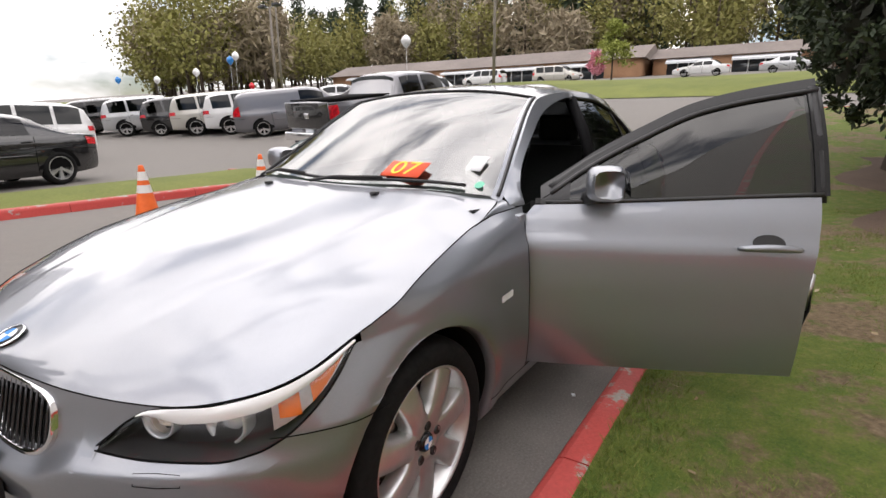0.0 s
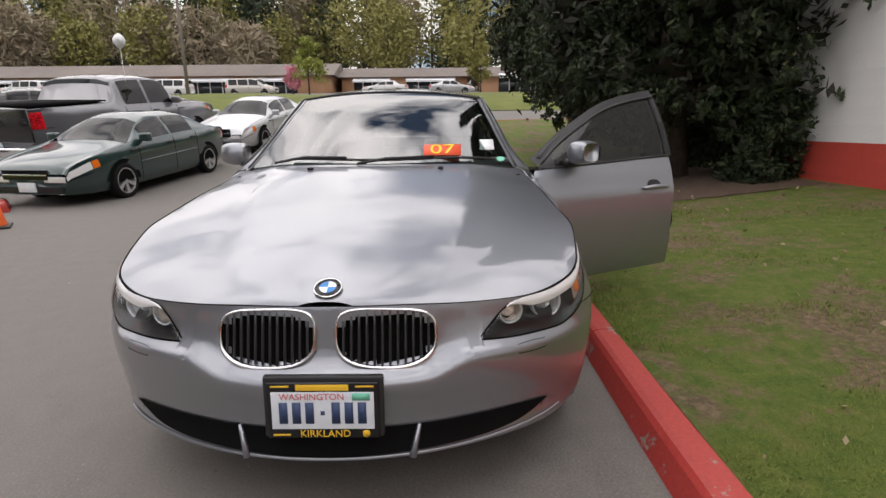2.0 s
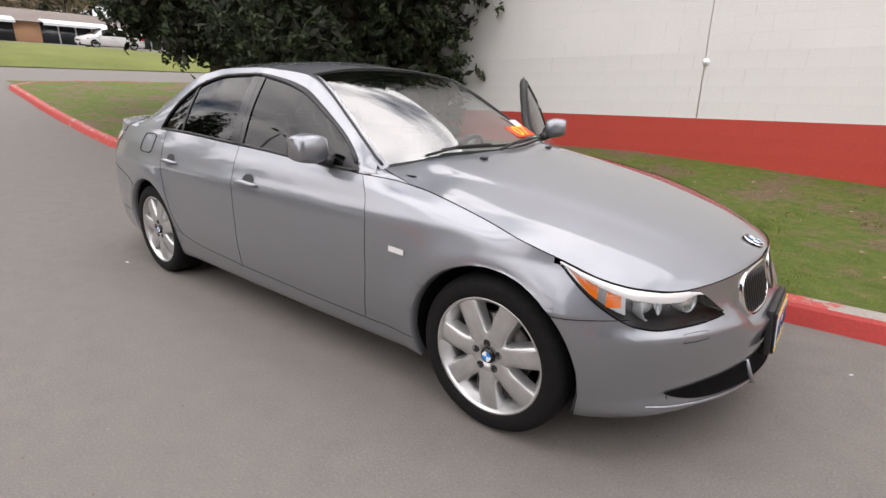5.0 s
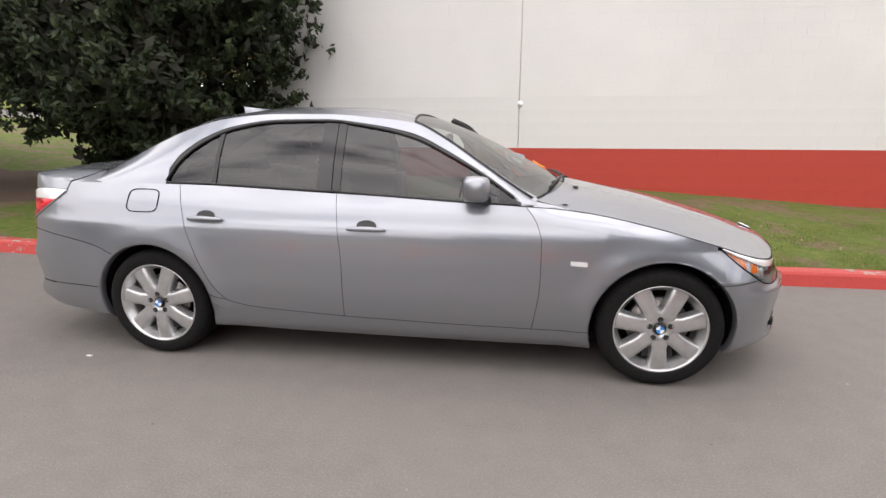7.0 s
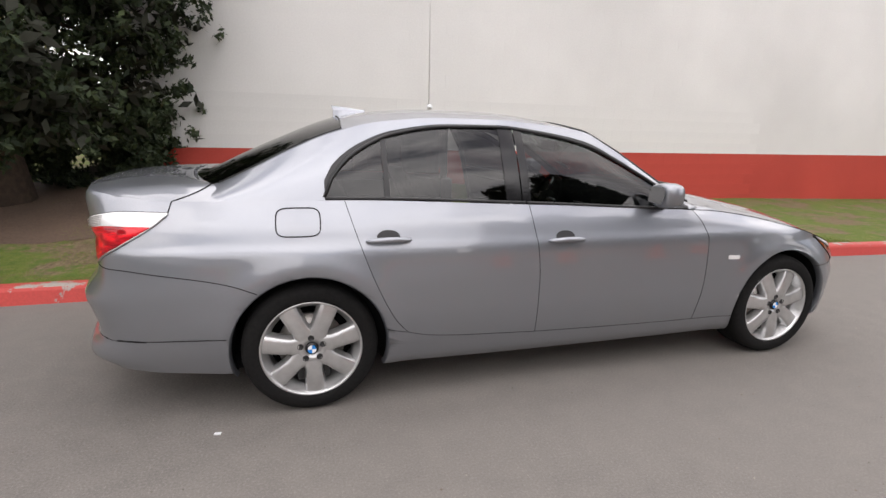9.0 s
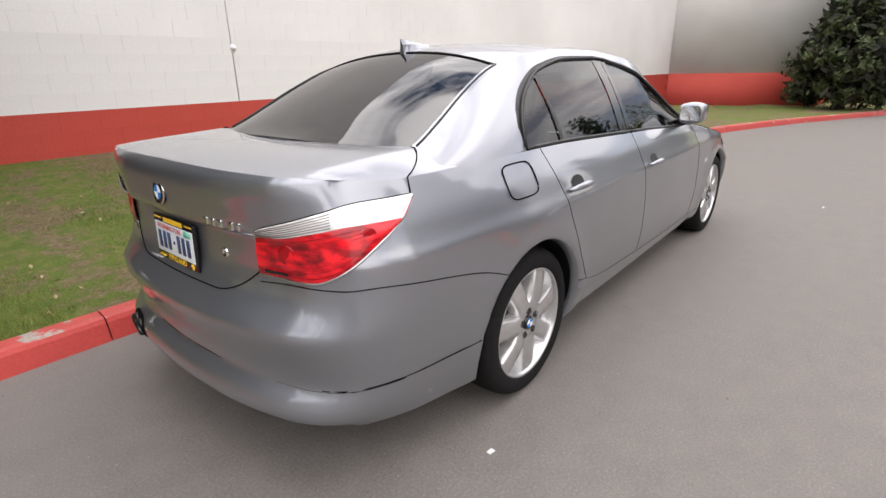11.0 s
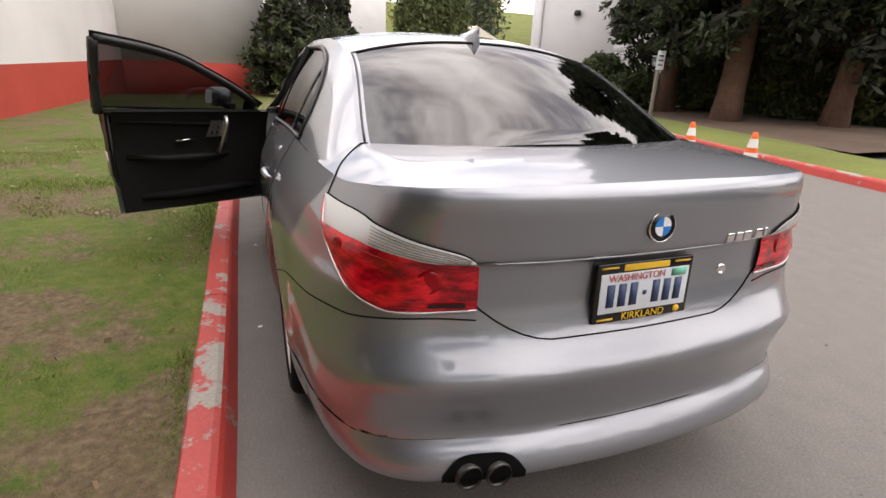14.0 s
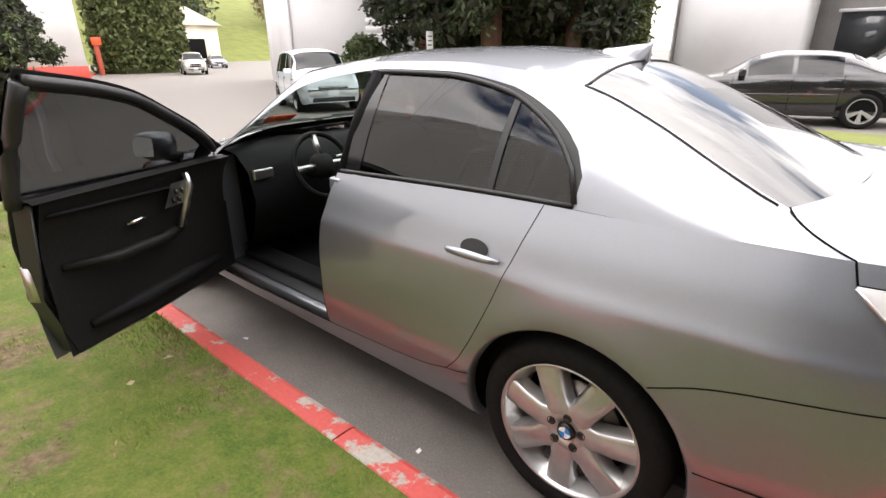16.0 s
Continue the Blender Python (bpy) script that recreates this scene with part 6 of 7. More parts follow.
def vehicle(name, label, spec, paint, x, y, turn, category="car", group="vehicles parked on the lot", tail=RED_LENS):
    ob = thing(name, label, category, group, at=(x, y, ground_z(x, y)), turn=turn)
    slope = math.degrees(math.atan(ground_z(x - 1, y) - ground_z(x + 1, y)) / 2)
    ob.matrix_world = pose(x, y, ground_z(x, y) + 0.0) @ Matrix.Rotation(radians(slope), 4, "Y") @ pose(0, 0, 0, 0, 0, turn)
    s, L, W = surf(spec), spec["L"], spec["W"]
    n = 46
    rows = []
    for i in range(n + 1):
        xx = L / 2 * math.sin(math.pi / 2 * (-1 + 2 * i / n))
        half = [s(xx, q) for q in np.linspace(0, 8, 21)]
        rows.append([(p.x, -p.y, p.z) for p in half] + [(p.x, p.y, p.z) for p in half[-2::-1]])
    v, f = grid_mesh(rows, flip=False)
    k = len(rows[0])
    f = f + [tuple(range(k)), tuple(range(n * k, (n + 1) * k))[::-1]]
    part("body", (v, f), paint, ob)
    r, wb = spec["r"], spec["wb"]
    x_off = spec.get("x_off", 0.0)
    for sgn in (-1, 1):
        for wx in (wb / 2 + x_off, -wb / 2 + x_off):
            yy = s(wx, 1.6).y
            arch = []
            for kk in range(25):
                q = math.pi * kk / 24
                px, pz = wx + (r + 0.065) * math.cos(q), r + (r + 0.065) * math.sin(q)
                arch.append((px, sgn * (yy + 0.006), pz))
            # no arch is cut: a black half-disc puts its shaded hollow into colour
            part("arch_shade", ([(wx, sgn * (yy + 0.006), r)] + arch, [(0, i + 1, i + 2) if sgn < 0 else (0, i + 2, i + 1) for i in range(24)]), GAP, ob)
            simple_wheel(ob, wx, yy + 0.012, r, sgn)
        for a, b in spec["windows"]:
            part("side_window", veh_patch(s, a, b, 4.18, 5.86, sgn, 0.007, 10, 6, spec.get("skew", -0.03)), CAR_GLASS, ob, "dark side window")
        for dx in spec["doors"]:
            pts = [s(dx + 0.02 * math.sin(q), q, 0.002) for q in np.linspace(0.6, 4.0, 10)]
            part("door_gap", tube([(p.x, sgn * p.y, p.z) for p in pts], 0.005, 4), GAP, ob)
            h = s(dx + 0.14, 3.25, 0.02)
            part("door_handle", box(h.x - 0.09, sgn * h.y - 0.012, h.z - 0.012, h.x + 0.09, sgn * h.y + 0.012, h.z + 0.014, 0.008), spec.get("handle", BLACK_TRIM), ob)
        m0 = s(spec["mirror"], 4.15, 0.0)
        part("wing_mirror", box(m0.x - 0.06, sgn * (m0.y + 0.10) - 0.10, m0.z + 0.0, m0.x + 0.07, sgn * (m0.y + 0.10) + 0.10, m0.z + 0.15, 0.035), spec.get("mirror_mat", paint), ob)
        fx, rx = L / 2, -L / 2
        part("headlamp", veh_patch(s, fx - 0.42, fx - 0.02, *spec["hl"], sgn, 0.010, 10, 3), CLEAR_LENS, ob, "clear headlamp")
        part("corner_lamp", veh_patch(s, fx - 0.56, fx - 0.43, *spec["hl"], sgn, 0.011, 4, 3), AMBER, ob, "amber corner lamp")
        pts = [s(xx, 2.0, 0.006) for xx in np.linspace(-spec["wb"] / 2 + r + 0.12 + x_off, spec["wb"] / 2 - r - 0.12 + x_off, 12)]
        part("side_moulding", tube([(p.x, sgn * p.y, p.z) for p in pts], 0.014, 5), spec.get("mould", paint), ob)
        for ex_ in (fx - 0.30, rx + 0.30):
            pts = [s(ex_ + math.copysign(0.28, ex_) * g, 2.35, 0.003) for g in np.linspace(-0.4, 1.0, 8)]
            part("bumper_gap", tube([(p.x, sgn * p.y, p.z) for p in pts], 0.005, 4), GAP, ob)
        part("tail_lamp", veh_patch(s, rx + 0.015, rx + 0.26, *spec["tl"], sgn, 0.010, 10, 3), tail, ob, "red tail lamp")
        e = s(fx, spec["hl"][0]).y
        zz = [s(fx, q).z for q in spec["hl"]]
        part("headlamp", box(fx - 0.03, sgn * e * 0.99 - (0.36 if sgn > 0 else 0), zz[0], fx + 0.012, sgn * e * 0.99 + (0.36 if sgn < 0 else 0), zz[1], 0.01), CLEAR_LENS, ob)
        e = s(rx, spec["tl"][0]).y
        zz = [s(rx, q).z for q in spec["tl"]]
        part("tail_lamp", box(rx - 0.012, sgn * e * 0.99 - (0.20 if sgn > 0 else 0), zz[0], rx + 0.03, sgn * e * 0.99 + (0.20 if sgn < 0 else 0), zz[1], 0.01), tail, ob)
    for nm, (c, d), q0 in (("windscreen", spec["ws"], 6.05), ("rear_window", spec["rw"], 6.05)):
        rows = []
        for i in range(9):
            xx = c + (d - c) * i / 8
            half = [s(xx, q, 0.008) for q in np.linspace(q0, 8, 9)]
            rows.append([(p.x, -p.y, p.z) for p in half] + [(p.x, p.y, p.z) for p in half[-2::-1]])
        part(nm, grid_mesh(rows, flip=(c > d) != (nm == "rear_window")), CAR_GLASS, ob)
    gz0, gz1 = spec.get("grille", (0.50, 0.66))
    part("grille", box(L / 2 - 0.02, -W * 0.22, gz0, L / 2 + 0.014, W * 0.22, gz1, 0.01), BLACK_GLOSS, ob)
    part("grille_bar", box(L / 2 + 0.005, -W * 0.21, (gz0 + gz1) / 2 - 0.012, L / 2 + 0.022, W * 0.21, (gz0 + gz1) / 2 + 0.012, 0.004), CHROME, ob)
    part("lower_grille", box(L / 2 - 0.02, -W * 0.32, spec["low"] + 0.09, L / 2 + 0.012, W * 0.32, spec["low"] + 0.20, 0.01), BLACK_TRIM, ob)
    part("number_plate", box(L / 2 + 0.005, -0.15, gz0 - 0.19, L / 2 + 0.030, 0.15, gz0 - 0.04, 0.004), PLATE, ob)
    part("number_plate", box(-L / 2 - 0.025, -0.15, 0.70, -L / 2 + 0.01, 0.15, 0.85, 0.004), PLATE, ob)
    return ob, s


SEDAN = dict(L=4.75, W=1.78, low=0.20, r=0.315, wb=2.67, roof_w=0.66, top=((-2.38, 0.80), (-2.30, 0.98), (-1.75, 1.03), (-1.05, 1.36), (-0.55, 1.41), (-0.05, 1.41), (0.35, 1.34), (1.10, 0.96), (1.9, 0.83), (2.28, 0.72), (2.38, 0.60)),
             belt=((-2.4, 0.90), (-1.7, 0.96), (0.9, 0.90), (1.9, 0.78), (2.4, 0.62)), windows=((-0.95, -0.22), (-0.14, 0.60)), doors=(-0.98, -0.18, 0.86), mirror=0.70, hl=(2.75, 3.7), tl=(2.8, 3.9), ws=(1.03, 0.42), rw=(-1.68, -1.12), skew=-0.0)
SPORT = dict(SEDAN, L=4.60, W=1.80, r=0.33, wb=2.73)
CTS = dict(SEDAN, L=4.83, W=1.79, r=0.335, wb=2.88, grille=(0.50, 0.72))
SUV = dict(L=4.75, W=1.87, low=0.28, r=0.37, wb=2.78, roof_w=0.76, top=((-2.38, 0.95), (-2.33, 1.20), (-2.15, 1.62), (-1.6, 1.74), (-0.2, 1.76), (0.40, 1.68), (1.05, 1.16), (1.9, 1.05), (2.30, 0.95), (2.38, 0.75)),
           belt=((-2.4, 1.06), (0.9, 1.04), (1.9, 0.98), (2.4, 0.82)), windows=((-1.95, -1.20), (-1.10, -0.22), (-0.12, 0.62)), doors=(-1.15, -0.17, 0.85), mirror=0.72, hl=(3.0, 3.8), tl=(2.9, 4.0), ws=(1.0, 0.45), rw=(-2.31, -2.18), grille=(0.62, 0.86))
VAN = dict(L=5.14, W=1.96, low=0.22, r=0.335, wb=3.08, roof_w=0.78, top=((-2.57, 0.95), (-2.52, 1.20), (-2.35, 1.62), (-1.9, 1.73), (0.2, 1.75), (0.75, 1.66), (1.60, 1.10), (2.2, 0.93), (2.50, 0.80), (2.57, 0.62)),
           belt=((-2.6, 1.00), (1.2, 0.98), (2.1, 0.84), (2.6, 0.68)), windows=((-2.10, -1.22), (-1.10, -0.10), (0.02, 0.95)), doors=(-1.15, -0.05, 1.15), mirror=1.12, hl=(2.9, 3.8), tl=(2.8, 4.6), ws=(1.52, 0.82), rw=(-2.51, -2.38))
TRUCK = dict(L=5.80, W=2.02, low=0.34, r=0.40, wb=3.57, roof_w=0.80, x_off=-0.10, top=((-2.90, 1.36), (-2.88, 1.40), (-0.95, 1.40), (-0.88, 1.42), (-0.80, 1.86), (-0.3, 1.92), (0.45, 1.90), (0.75, 1.82), (1.30, 1.33), (2.3, 1.25), (2.80, 1.15), (2.90, 0.90)),
             belt=((-2.9, 1.34), (-0.9, 1.34), (-0.8, 1.26), (1.2, 1.20), (2.3, 1.12), (2.9, 0.95)), windows=((-0.62, 0.05), (0.14, 0.92)), doors=(-0.66, 0.10, 1.05), mirror=0.95, hl=(3.0, 3.8), tl=(2.3, 3.7), ws=(1.25, 0.80), rw=(-0.87, -0.81), grille=(0.70, 1.02))
HATCH = dict(L=4.15, W=1.78, low=0.20, r=0.32, wb=2.61, roof_w=0.74, top=((-2.07, 0.90), (-2.03, 1.15), (-1.85, 1.52), (-1.3, 1.64), (-0.1, 1.66), (0.45, 1.58), (1.15, 1.10), (1.75, 0.96), (2.02, 0.80), (2.07, 0.62)),
             belt=((-2.1, 0.98), (0.9, 0.96), (1.7, 0.86), (2.1, 0.70)), windows=((-1.70, -1.05), (-0.96, -0.08), (0.02, 0.78)), doors=(-1.0, -0.03, 0.98), mirror=0.86, hl=(2.7, 3.6), tl=(3.0, 4.0), ws=(1.08, 0.52), rw=(-2.03, -1.88), grille=(0.62, 0.68))

PANEL_VAN = dict(VAN, windows=((0.02, 0.95),))
P_GREEN = car_paint("dark_green_paint", (0.012, 0.040, 0.040), 0.3, 0.28)
P_BLACK = car_paint("black_paint", (0.010, 0.010, 0.011), 0.1, 0.22)
P_SILVER = car_paint("silver_paint", (0.52, 0.53, 0.54), 0.5, 0.3)
P_WHITE = car_paint("white_paint", (0.72, 0.72, 0.71), 0.0, 0.3)
P_GREY = car_paint("grey_paint", (0.17, 0.17, 0.185), 0.5, 0.3)
P_BEIGE = car_paint("pale_beige_paint", (0.52, 0.50, 0.45), 0.3, 0.3)
P_BLUE = car_paint("pale_blue_white_paint", (0.60, 0.66, 0.70), 0.1, 0.3)
P_RED = car_paint("dark_red_paint", (0.22, 0.02, 0.02), 0.2, 0.3)

vehicle("green_sedan", "dark green sedan parked nose out on the lot", SEDAN, P_GREEN, -6.75, -6.00, -6)
vehicle("silver_sedan", "silver sedan parked behind the green one", CTS, P_SILVER, -12.6, -5.45, -7)
truck, ts = vehicle("pickup_truck", "black and grey crew-cab pickup parked tail out", TRUCK, P_GREY, -9.95, -8.25, 172, "pickup")
truck.scale = (1.10, 1.10, 1.10)
part("tailgate", box(-2.94, -0.86, 0.78, -2.90, 0.86, 1.38, 0.02), P_BLACK, truck, "black tailgate")
part("tailgate_badge", box(-2.955, -0.09, 1.02, -2.93, 0.09, 1.14, 0.02), CHROME, truck)
part("rear_bumper", box(-3.02, -0.95, 0.50, -2.86, 0.95, 0.70, 0.03), CHROME, truck, "chrome rear bumper")
# black slab over the solid bed, painting the shade of an open one
part("bed_floor_shadow", box(-2.80, -0.80, 1.395, -1.0, 0.80, 1.425), GAP, truck)
vehicle("white_suv", "white sport utility parked beyond the pickup", SUV, P_WHITE, -16.8, -12.0, 160, "suv")
vehicle("minivan", "grey minivan parked on the lot", PANEL_VAN, P_GREY, -12.2, -15.2, 142, "van")
vehicle("white_suv", "white sport utility in the parked row", SUV, P_WHITE, -12.4, -17.9, 142, "suv")
vehicle("white_suv", "pale beige sport utility in the parked row", SUV, P_BEIGE, -11.9, -19.6, 142, "suv")
vehicle("black_hatchback", "black hatchback in the parked row", HATCH, P_BLACK, -11.5, -22.0, 142)
vehicle("silver_suv", "silver sport utility in the parked row", SUV, P_SILVER, -11.2, -24.3, 142, "suv")
vehicle("black_suv", "black sport utility in the parked row", SUV, P_BLACK, -10.8, -27.6, 142, "suv")
for k, (px_, py_, pp, lab) in enumerate(((-19.5, -17.5, P_BLACK, "black"), (-20.5, -21.0, P_SILVER, "silver"), (-21.0, -24.8, P_RED, "dark red"), (-20.0, -28.6, P_WHITE, "white"), (-18.5, -33.0, P_GREY, "grey"), (-15.0, -36.0, P_BEIGE, "pale"), (-14.0, -31.5, P_BLACK, "black"))):
    vehicle("parked_car", lab + " sedan far down the lot", SEDAN, pp, px_, py_, 120 + 5 * (k % 3))
for k, (py_, sp, pp, lab) in enumerate(((-44, SUV, P_WHITE, "white sport utility"), (-38, SEDAN, P_SILVER, "silver sedan"), (-29, VAN, P_WHITE, "white van"), (-20, VAN, P_BEIGE, "pale van"), (-6, SEDAN, P_WHITE, "white sedan"), (1, SEDAN, P_SILVER, "silver sedan"), (17, VAN, P_WHITE, "white van"))):
    vehicle("parked_car", lab + " in front of the far shops", sp, pp, -52.0, py_, 90 if k % 2 else 270)
vehicle("black_sedan", "glossy black sedan parked behind the grass island", SPORT, P_BLACK, -0.15, -10.95, 13)
vehicle("white_suv", "white sport utility parked by the showroom", SUV, P_WHITE, -2.4, -16.6, 12, "suv")
vehicle("pale_hatchback", "pale blue-white compact car facing down the lane", HATCH, P_BLUE, 11.2, -7.55, 157)
vehicle("beige_suv", "pale beige sport utility at the lane's end", SUV, P_BEIGE, 44.0, -19.2, 160, "suv")
vehicle("dark_car", "dark car behind the beige sport utility", SEDAN, P_GREY, 58.0, -28.5, 160)

# ---- traffic cones ----
ORANGE = speckled("cone_orange", (0.85, 0.13, 0.018), (0.92, 0.17, 0.03), 25, 0.55, big=4)
CONE_WHITE = speckled("cone_white_band", (0.72, 0.70, 0.66), (0.80, 0.79, 0.76), 40, 0.5)


def cone(x, y, tilt=0.0, bands=True, label=""):
    c = thing("traffic_cone", label or "orange traffic cone with two white bands", "traffic cone", "cones along the lane", at=(x, y, ground_z(x)), turn=20 * x)
    rad = lambda z: 0.150 - (0.150 - 0.028) * (z - 0.03) / 0.68
    part("cone_body", lathe([(0.150, 0.03), (0.155, 0.035)] + [(rad(z), z) for z in np.linspace(0.05, 0.70, 14)] + [(0.022, 0.71), (0.020, 0.69)], "z", 28), ORANGE, c)
    base = box(-0.185, -0.185, 0.0, 0.185, 0.185, 0.032, 0.012)
    part("cone_base", base, BLACK_TRIM if bands else ORANGE, c, "black rubber base" if bands else "")
    if bands:
        for z0, z1 in ((0.36, 0.46), (0.52, 0.63)):
            part("white_band", lathe([(rad(z) + 0.002, z) for z in np.linspace(z0, z1, 5)], "z", 28), CONE_WHITE, c, "dirty white reflective band")
    return c


for cx_, cy_ in ((-0.72, -5.18), (1.20, -4.95), (2.30, -5.06), (5.25, -5.45)):
    cone(cx_, cy_)
cone(-2.70, -5.42, label="orange traffic cone with a faded band")
cone(4.02, -5.20, bands=False, label="plain orange traffic cone without bands")

# ---- trees, hedges, woods ----
BARK = speckled("dark_bark", (0.045, 0.032, 0.024), (0.10, 0.072, 0.052), 18, 0.95, bump=1.0, big=2)
BARK_RED = speckled("reddish_bark", (0.075, 0.040, 0.026), (0.15, 0.085, 0.055), 18, 0.95, bump=1.0, big=2)


def leaf_mat(name, stops, rough=0.75):
    m = material(name, stops[0], rough)
    geo = node(m, "ShaderNodeNewGeometry")
    n = len(stops) - 1
    c = ramp(m, geo.outputs["Random Per Island"], tuple((i / n, s) for i, s in enumerate(stops)))
    v = coords(m)
    set_color(m, mix(m, noise_tex(m, v, 0.9, 3.0), c, stops[1], "MIX"))
    m.node_tree.nodes["Principled BSDF"].inputs["Subsurface Weight"].default_value = 0.0
    return m


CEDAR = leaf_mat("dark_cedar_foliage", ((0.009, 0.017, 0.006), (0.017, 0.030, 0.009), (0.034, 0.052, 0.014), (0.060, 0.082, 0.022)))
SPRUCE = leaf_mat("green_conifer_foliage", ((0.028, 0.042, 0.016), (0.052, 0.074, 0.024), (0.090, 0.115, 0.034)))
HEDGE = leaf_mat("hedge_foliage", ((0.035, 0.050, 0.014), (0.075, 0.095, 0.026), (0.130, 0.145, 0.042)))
SPRING = leaf_mat("spring_leaf", ((0.15, 0.14, 0.038), (0.21, 0.20, 0.052), (0.31, 0.30, 0.08), (0.22, 0.17, 0.08)))
BARE = leaf_mat("bare_twigs", ((0.22, 0.18, 0.12), (0.30, 0.245, 0.165), (0.27, 0.23, 0.125)))
FAR_FIR = leaf_mat("far_fir", ((0.022, 0.038, 0.022), (0.040, 0.060, 0.032), (0.062, 0.085, 0.040)))
rng = np.random.default_rng(7)


def leaf_cloud(points, size, per=5, droop=0.0, stretch=2.2, spread=0.9):
    """Small leaf quads in tufts round the given points; returns vertices and faces."""
    n = len(points) * per
    c = np.repeat(np.asarray(points), per, axis=0) + rng.normal(0, size * spread, (n, 3))
    a = rng.normal(0, 1, (n, 3))
    a[:, 2] -= droop
    a /= np.linalg.norm(a, axis=1)[:, None]
    b = np.cross(a, rng.normal(0, 1, (n, 3)))
    b /= np.linalg.norm(b, axis=1)[:, None] + 1e-9
    s = size * rng.uniform(0.6, 1.3, (n, 1))
    a, b = a * s * stretch * 0.5, b * s * 0.5
    v = np.stack((c - a, c + b * 0.9, c + a, c - b * 0.9), axis=1).reshape(-1, 3)
    return v, np.arange(n * 4).reshape(-1, 4)


def crown_points(n, radius_at, z0, z1, lumps=26, hollow=0.55, cores=None):
    """Points of an uneven crown: clumps on limbs, gaps between them."""
    pts = []
    cz = rng.uniform(0, 1, lumps) ** 0.9
    ca = rng.uniform(0, 2 * math.pi, lumps)
    for k in range(lumps):
        z = z0 + (z1 - z0) * cz[k]
        r = radius_at(cz[k])
        rr = r * rng.uniform(hollow, 1.0)
        c = np.array((rr * math.cos(ca[k]), rr * math.sin(ca[k]), z))
        m = n // lumps
        p = rng.normal(0, 1, (m, 3))
        p /= np.linalg.norm(p, axis=1)[:, None]
        p *= (rng.uniform(0.35, 1.0, (m, 1))) ** 0.6
        sz = max(0.25, r * 0.42) * rng.uniform(0.75, 1.25)
        if cores is not None:
            cores.append((c, sz * 0.55))
        pts.append(c + p * np.array((sz, sz, sz * 0.8)))
    return np.vstack(pts)


# foliage colours darkened to paint the shade inside a crown
CROWN_SHADE = leaf_mat("shaded_inner_leaves", ((0.012, 0.013, 0.007), (0.018, 0.020, 0.009), (0.024, 0.020, 0.012)))


def core_ball(c, r):
    """An uneven clump for a crown's core."""
    rows = []
    for i in range(6):
        a = math.pi * i / 5
        rows.append([(c[0] + r * k * math.sin(a) * math.cos(b), c[1] + r * k * math.sin(a) * math.sin(b), c[2] + 0.8 * r * k * math.cos(a))
                     for b, k in ((2 * math.pi * j / 8, rng.uniform(0.75, 1.15)) for j in range(8))])
    return grid_mesh(rows, loop=True)


def conifer(name, label, x, y, z, h, radius, clear, n, mat, bark, leaf=0.16, lean=0.0, group="", lumps=60, trunk_r=0.24, per=12):
    t = thing(name, label, "tree", group, at=(x, y, z), turn=37 * x)
    tr = [(0.05 * math.sin(3 * f) + lean * f, 0.04 * math.cos(5 * f), -0.15 + h * 0.92 * f) for f in np.linspace(0, 1, 12)]
    part("trunk", tube(tr, lambda f: trunk_r * (1 - 0.93 * f) + (0.10 * max(0, 0.08 - f) / 0.08), 10), bark, t)
    for k in range(26):
        f = clear / h + (0.95 - clear / h) * k / 26
        q = 2.4 * k
        r = radius(min(1.0, max(0.0, (f * h - clear) / (h - clear)))) * 0.82
        b = Vector((lean * f, 0, h * 0.92 * f))
        part("limb", tube([b, b + Vector((math.cos(q) * r * 0.5, math.sin(q) * r * 0.5, 0.05)), b + Vector((math.cos(q) * r, math.sin(q) * r, -0.10))], lambda g: 0.045 * (1 - 0.85 * g), 5), bark, t)
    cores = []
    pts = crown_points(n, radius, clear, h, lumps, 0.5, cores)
    # core leaves whose dark colour stands for shade between the clumps
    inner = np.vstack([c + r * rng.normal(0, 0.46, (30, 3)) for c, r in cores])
    part("foliage_core", leaf_cloud(inner, leaf * 1.9, 4, 0.2), CROWN_SHADE, t, "dense inner leaves coloured dark for crown shade", smooth=False)
    part("crown", leaf_cloud(pts, leaf, per, 0.25), mat, t, smooth=False)
    return t


lump = lambda wide: (lambda f: wide * (0.62 + 0.38 * math.sin(math.pi * min(1, f * 1.15 + 0.12))) * (1 - 0.80 * f**2.2))
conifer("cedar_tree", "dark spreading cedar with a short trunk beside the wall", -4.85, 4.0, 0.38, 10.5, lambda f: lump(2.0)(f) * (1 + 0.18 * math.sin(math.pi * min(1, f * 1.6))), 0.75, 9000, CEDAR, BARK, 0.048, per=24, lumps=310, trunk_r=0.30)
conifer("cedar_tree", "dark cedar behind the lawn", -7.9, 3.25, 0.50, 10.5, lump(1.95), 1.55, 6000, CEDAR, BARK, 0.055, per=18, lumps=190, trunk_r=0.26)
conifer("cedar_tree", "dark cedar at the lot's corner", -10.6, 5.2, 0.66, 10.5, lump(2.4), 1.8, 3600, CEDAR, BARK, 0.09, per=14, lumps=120)
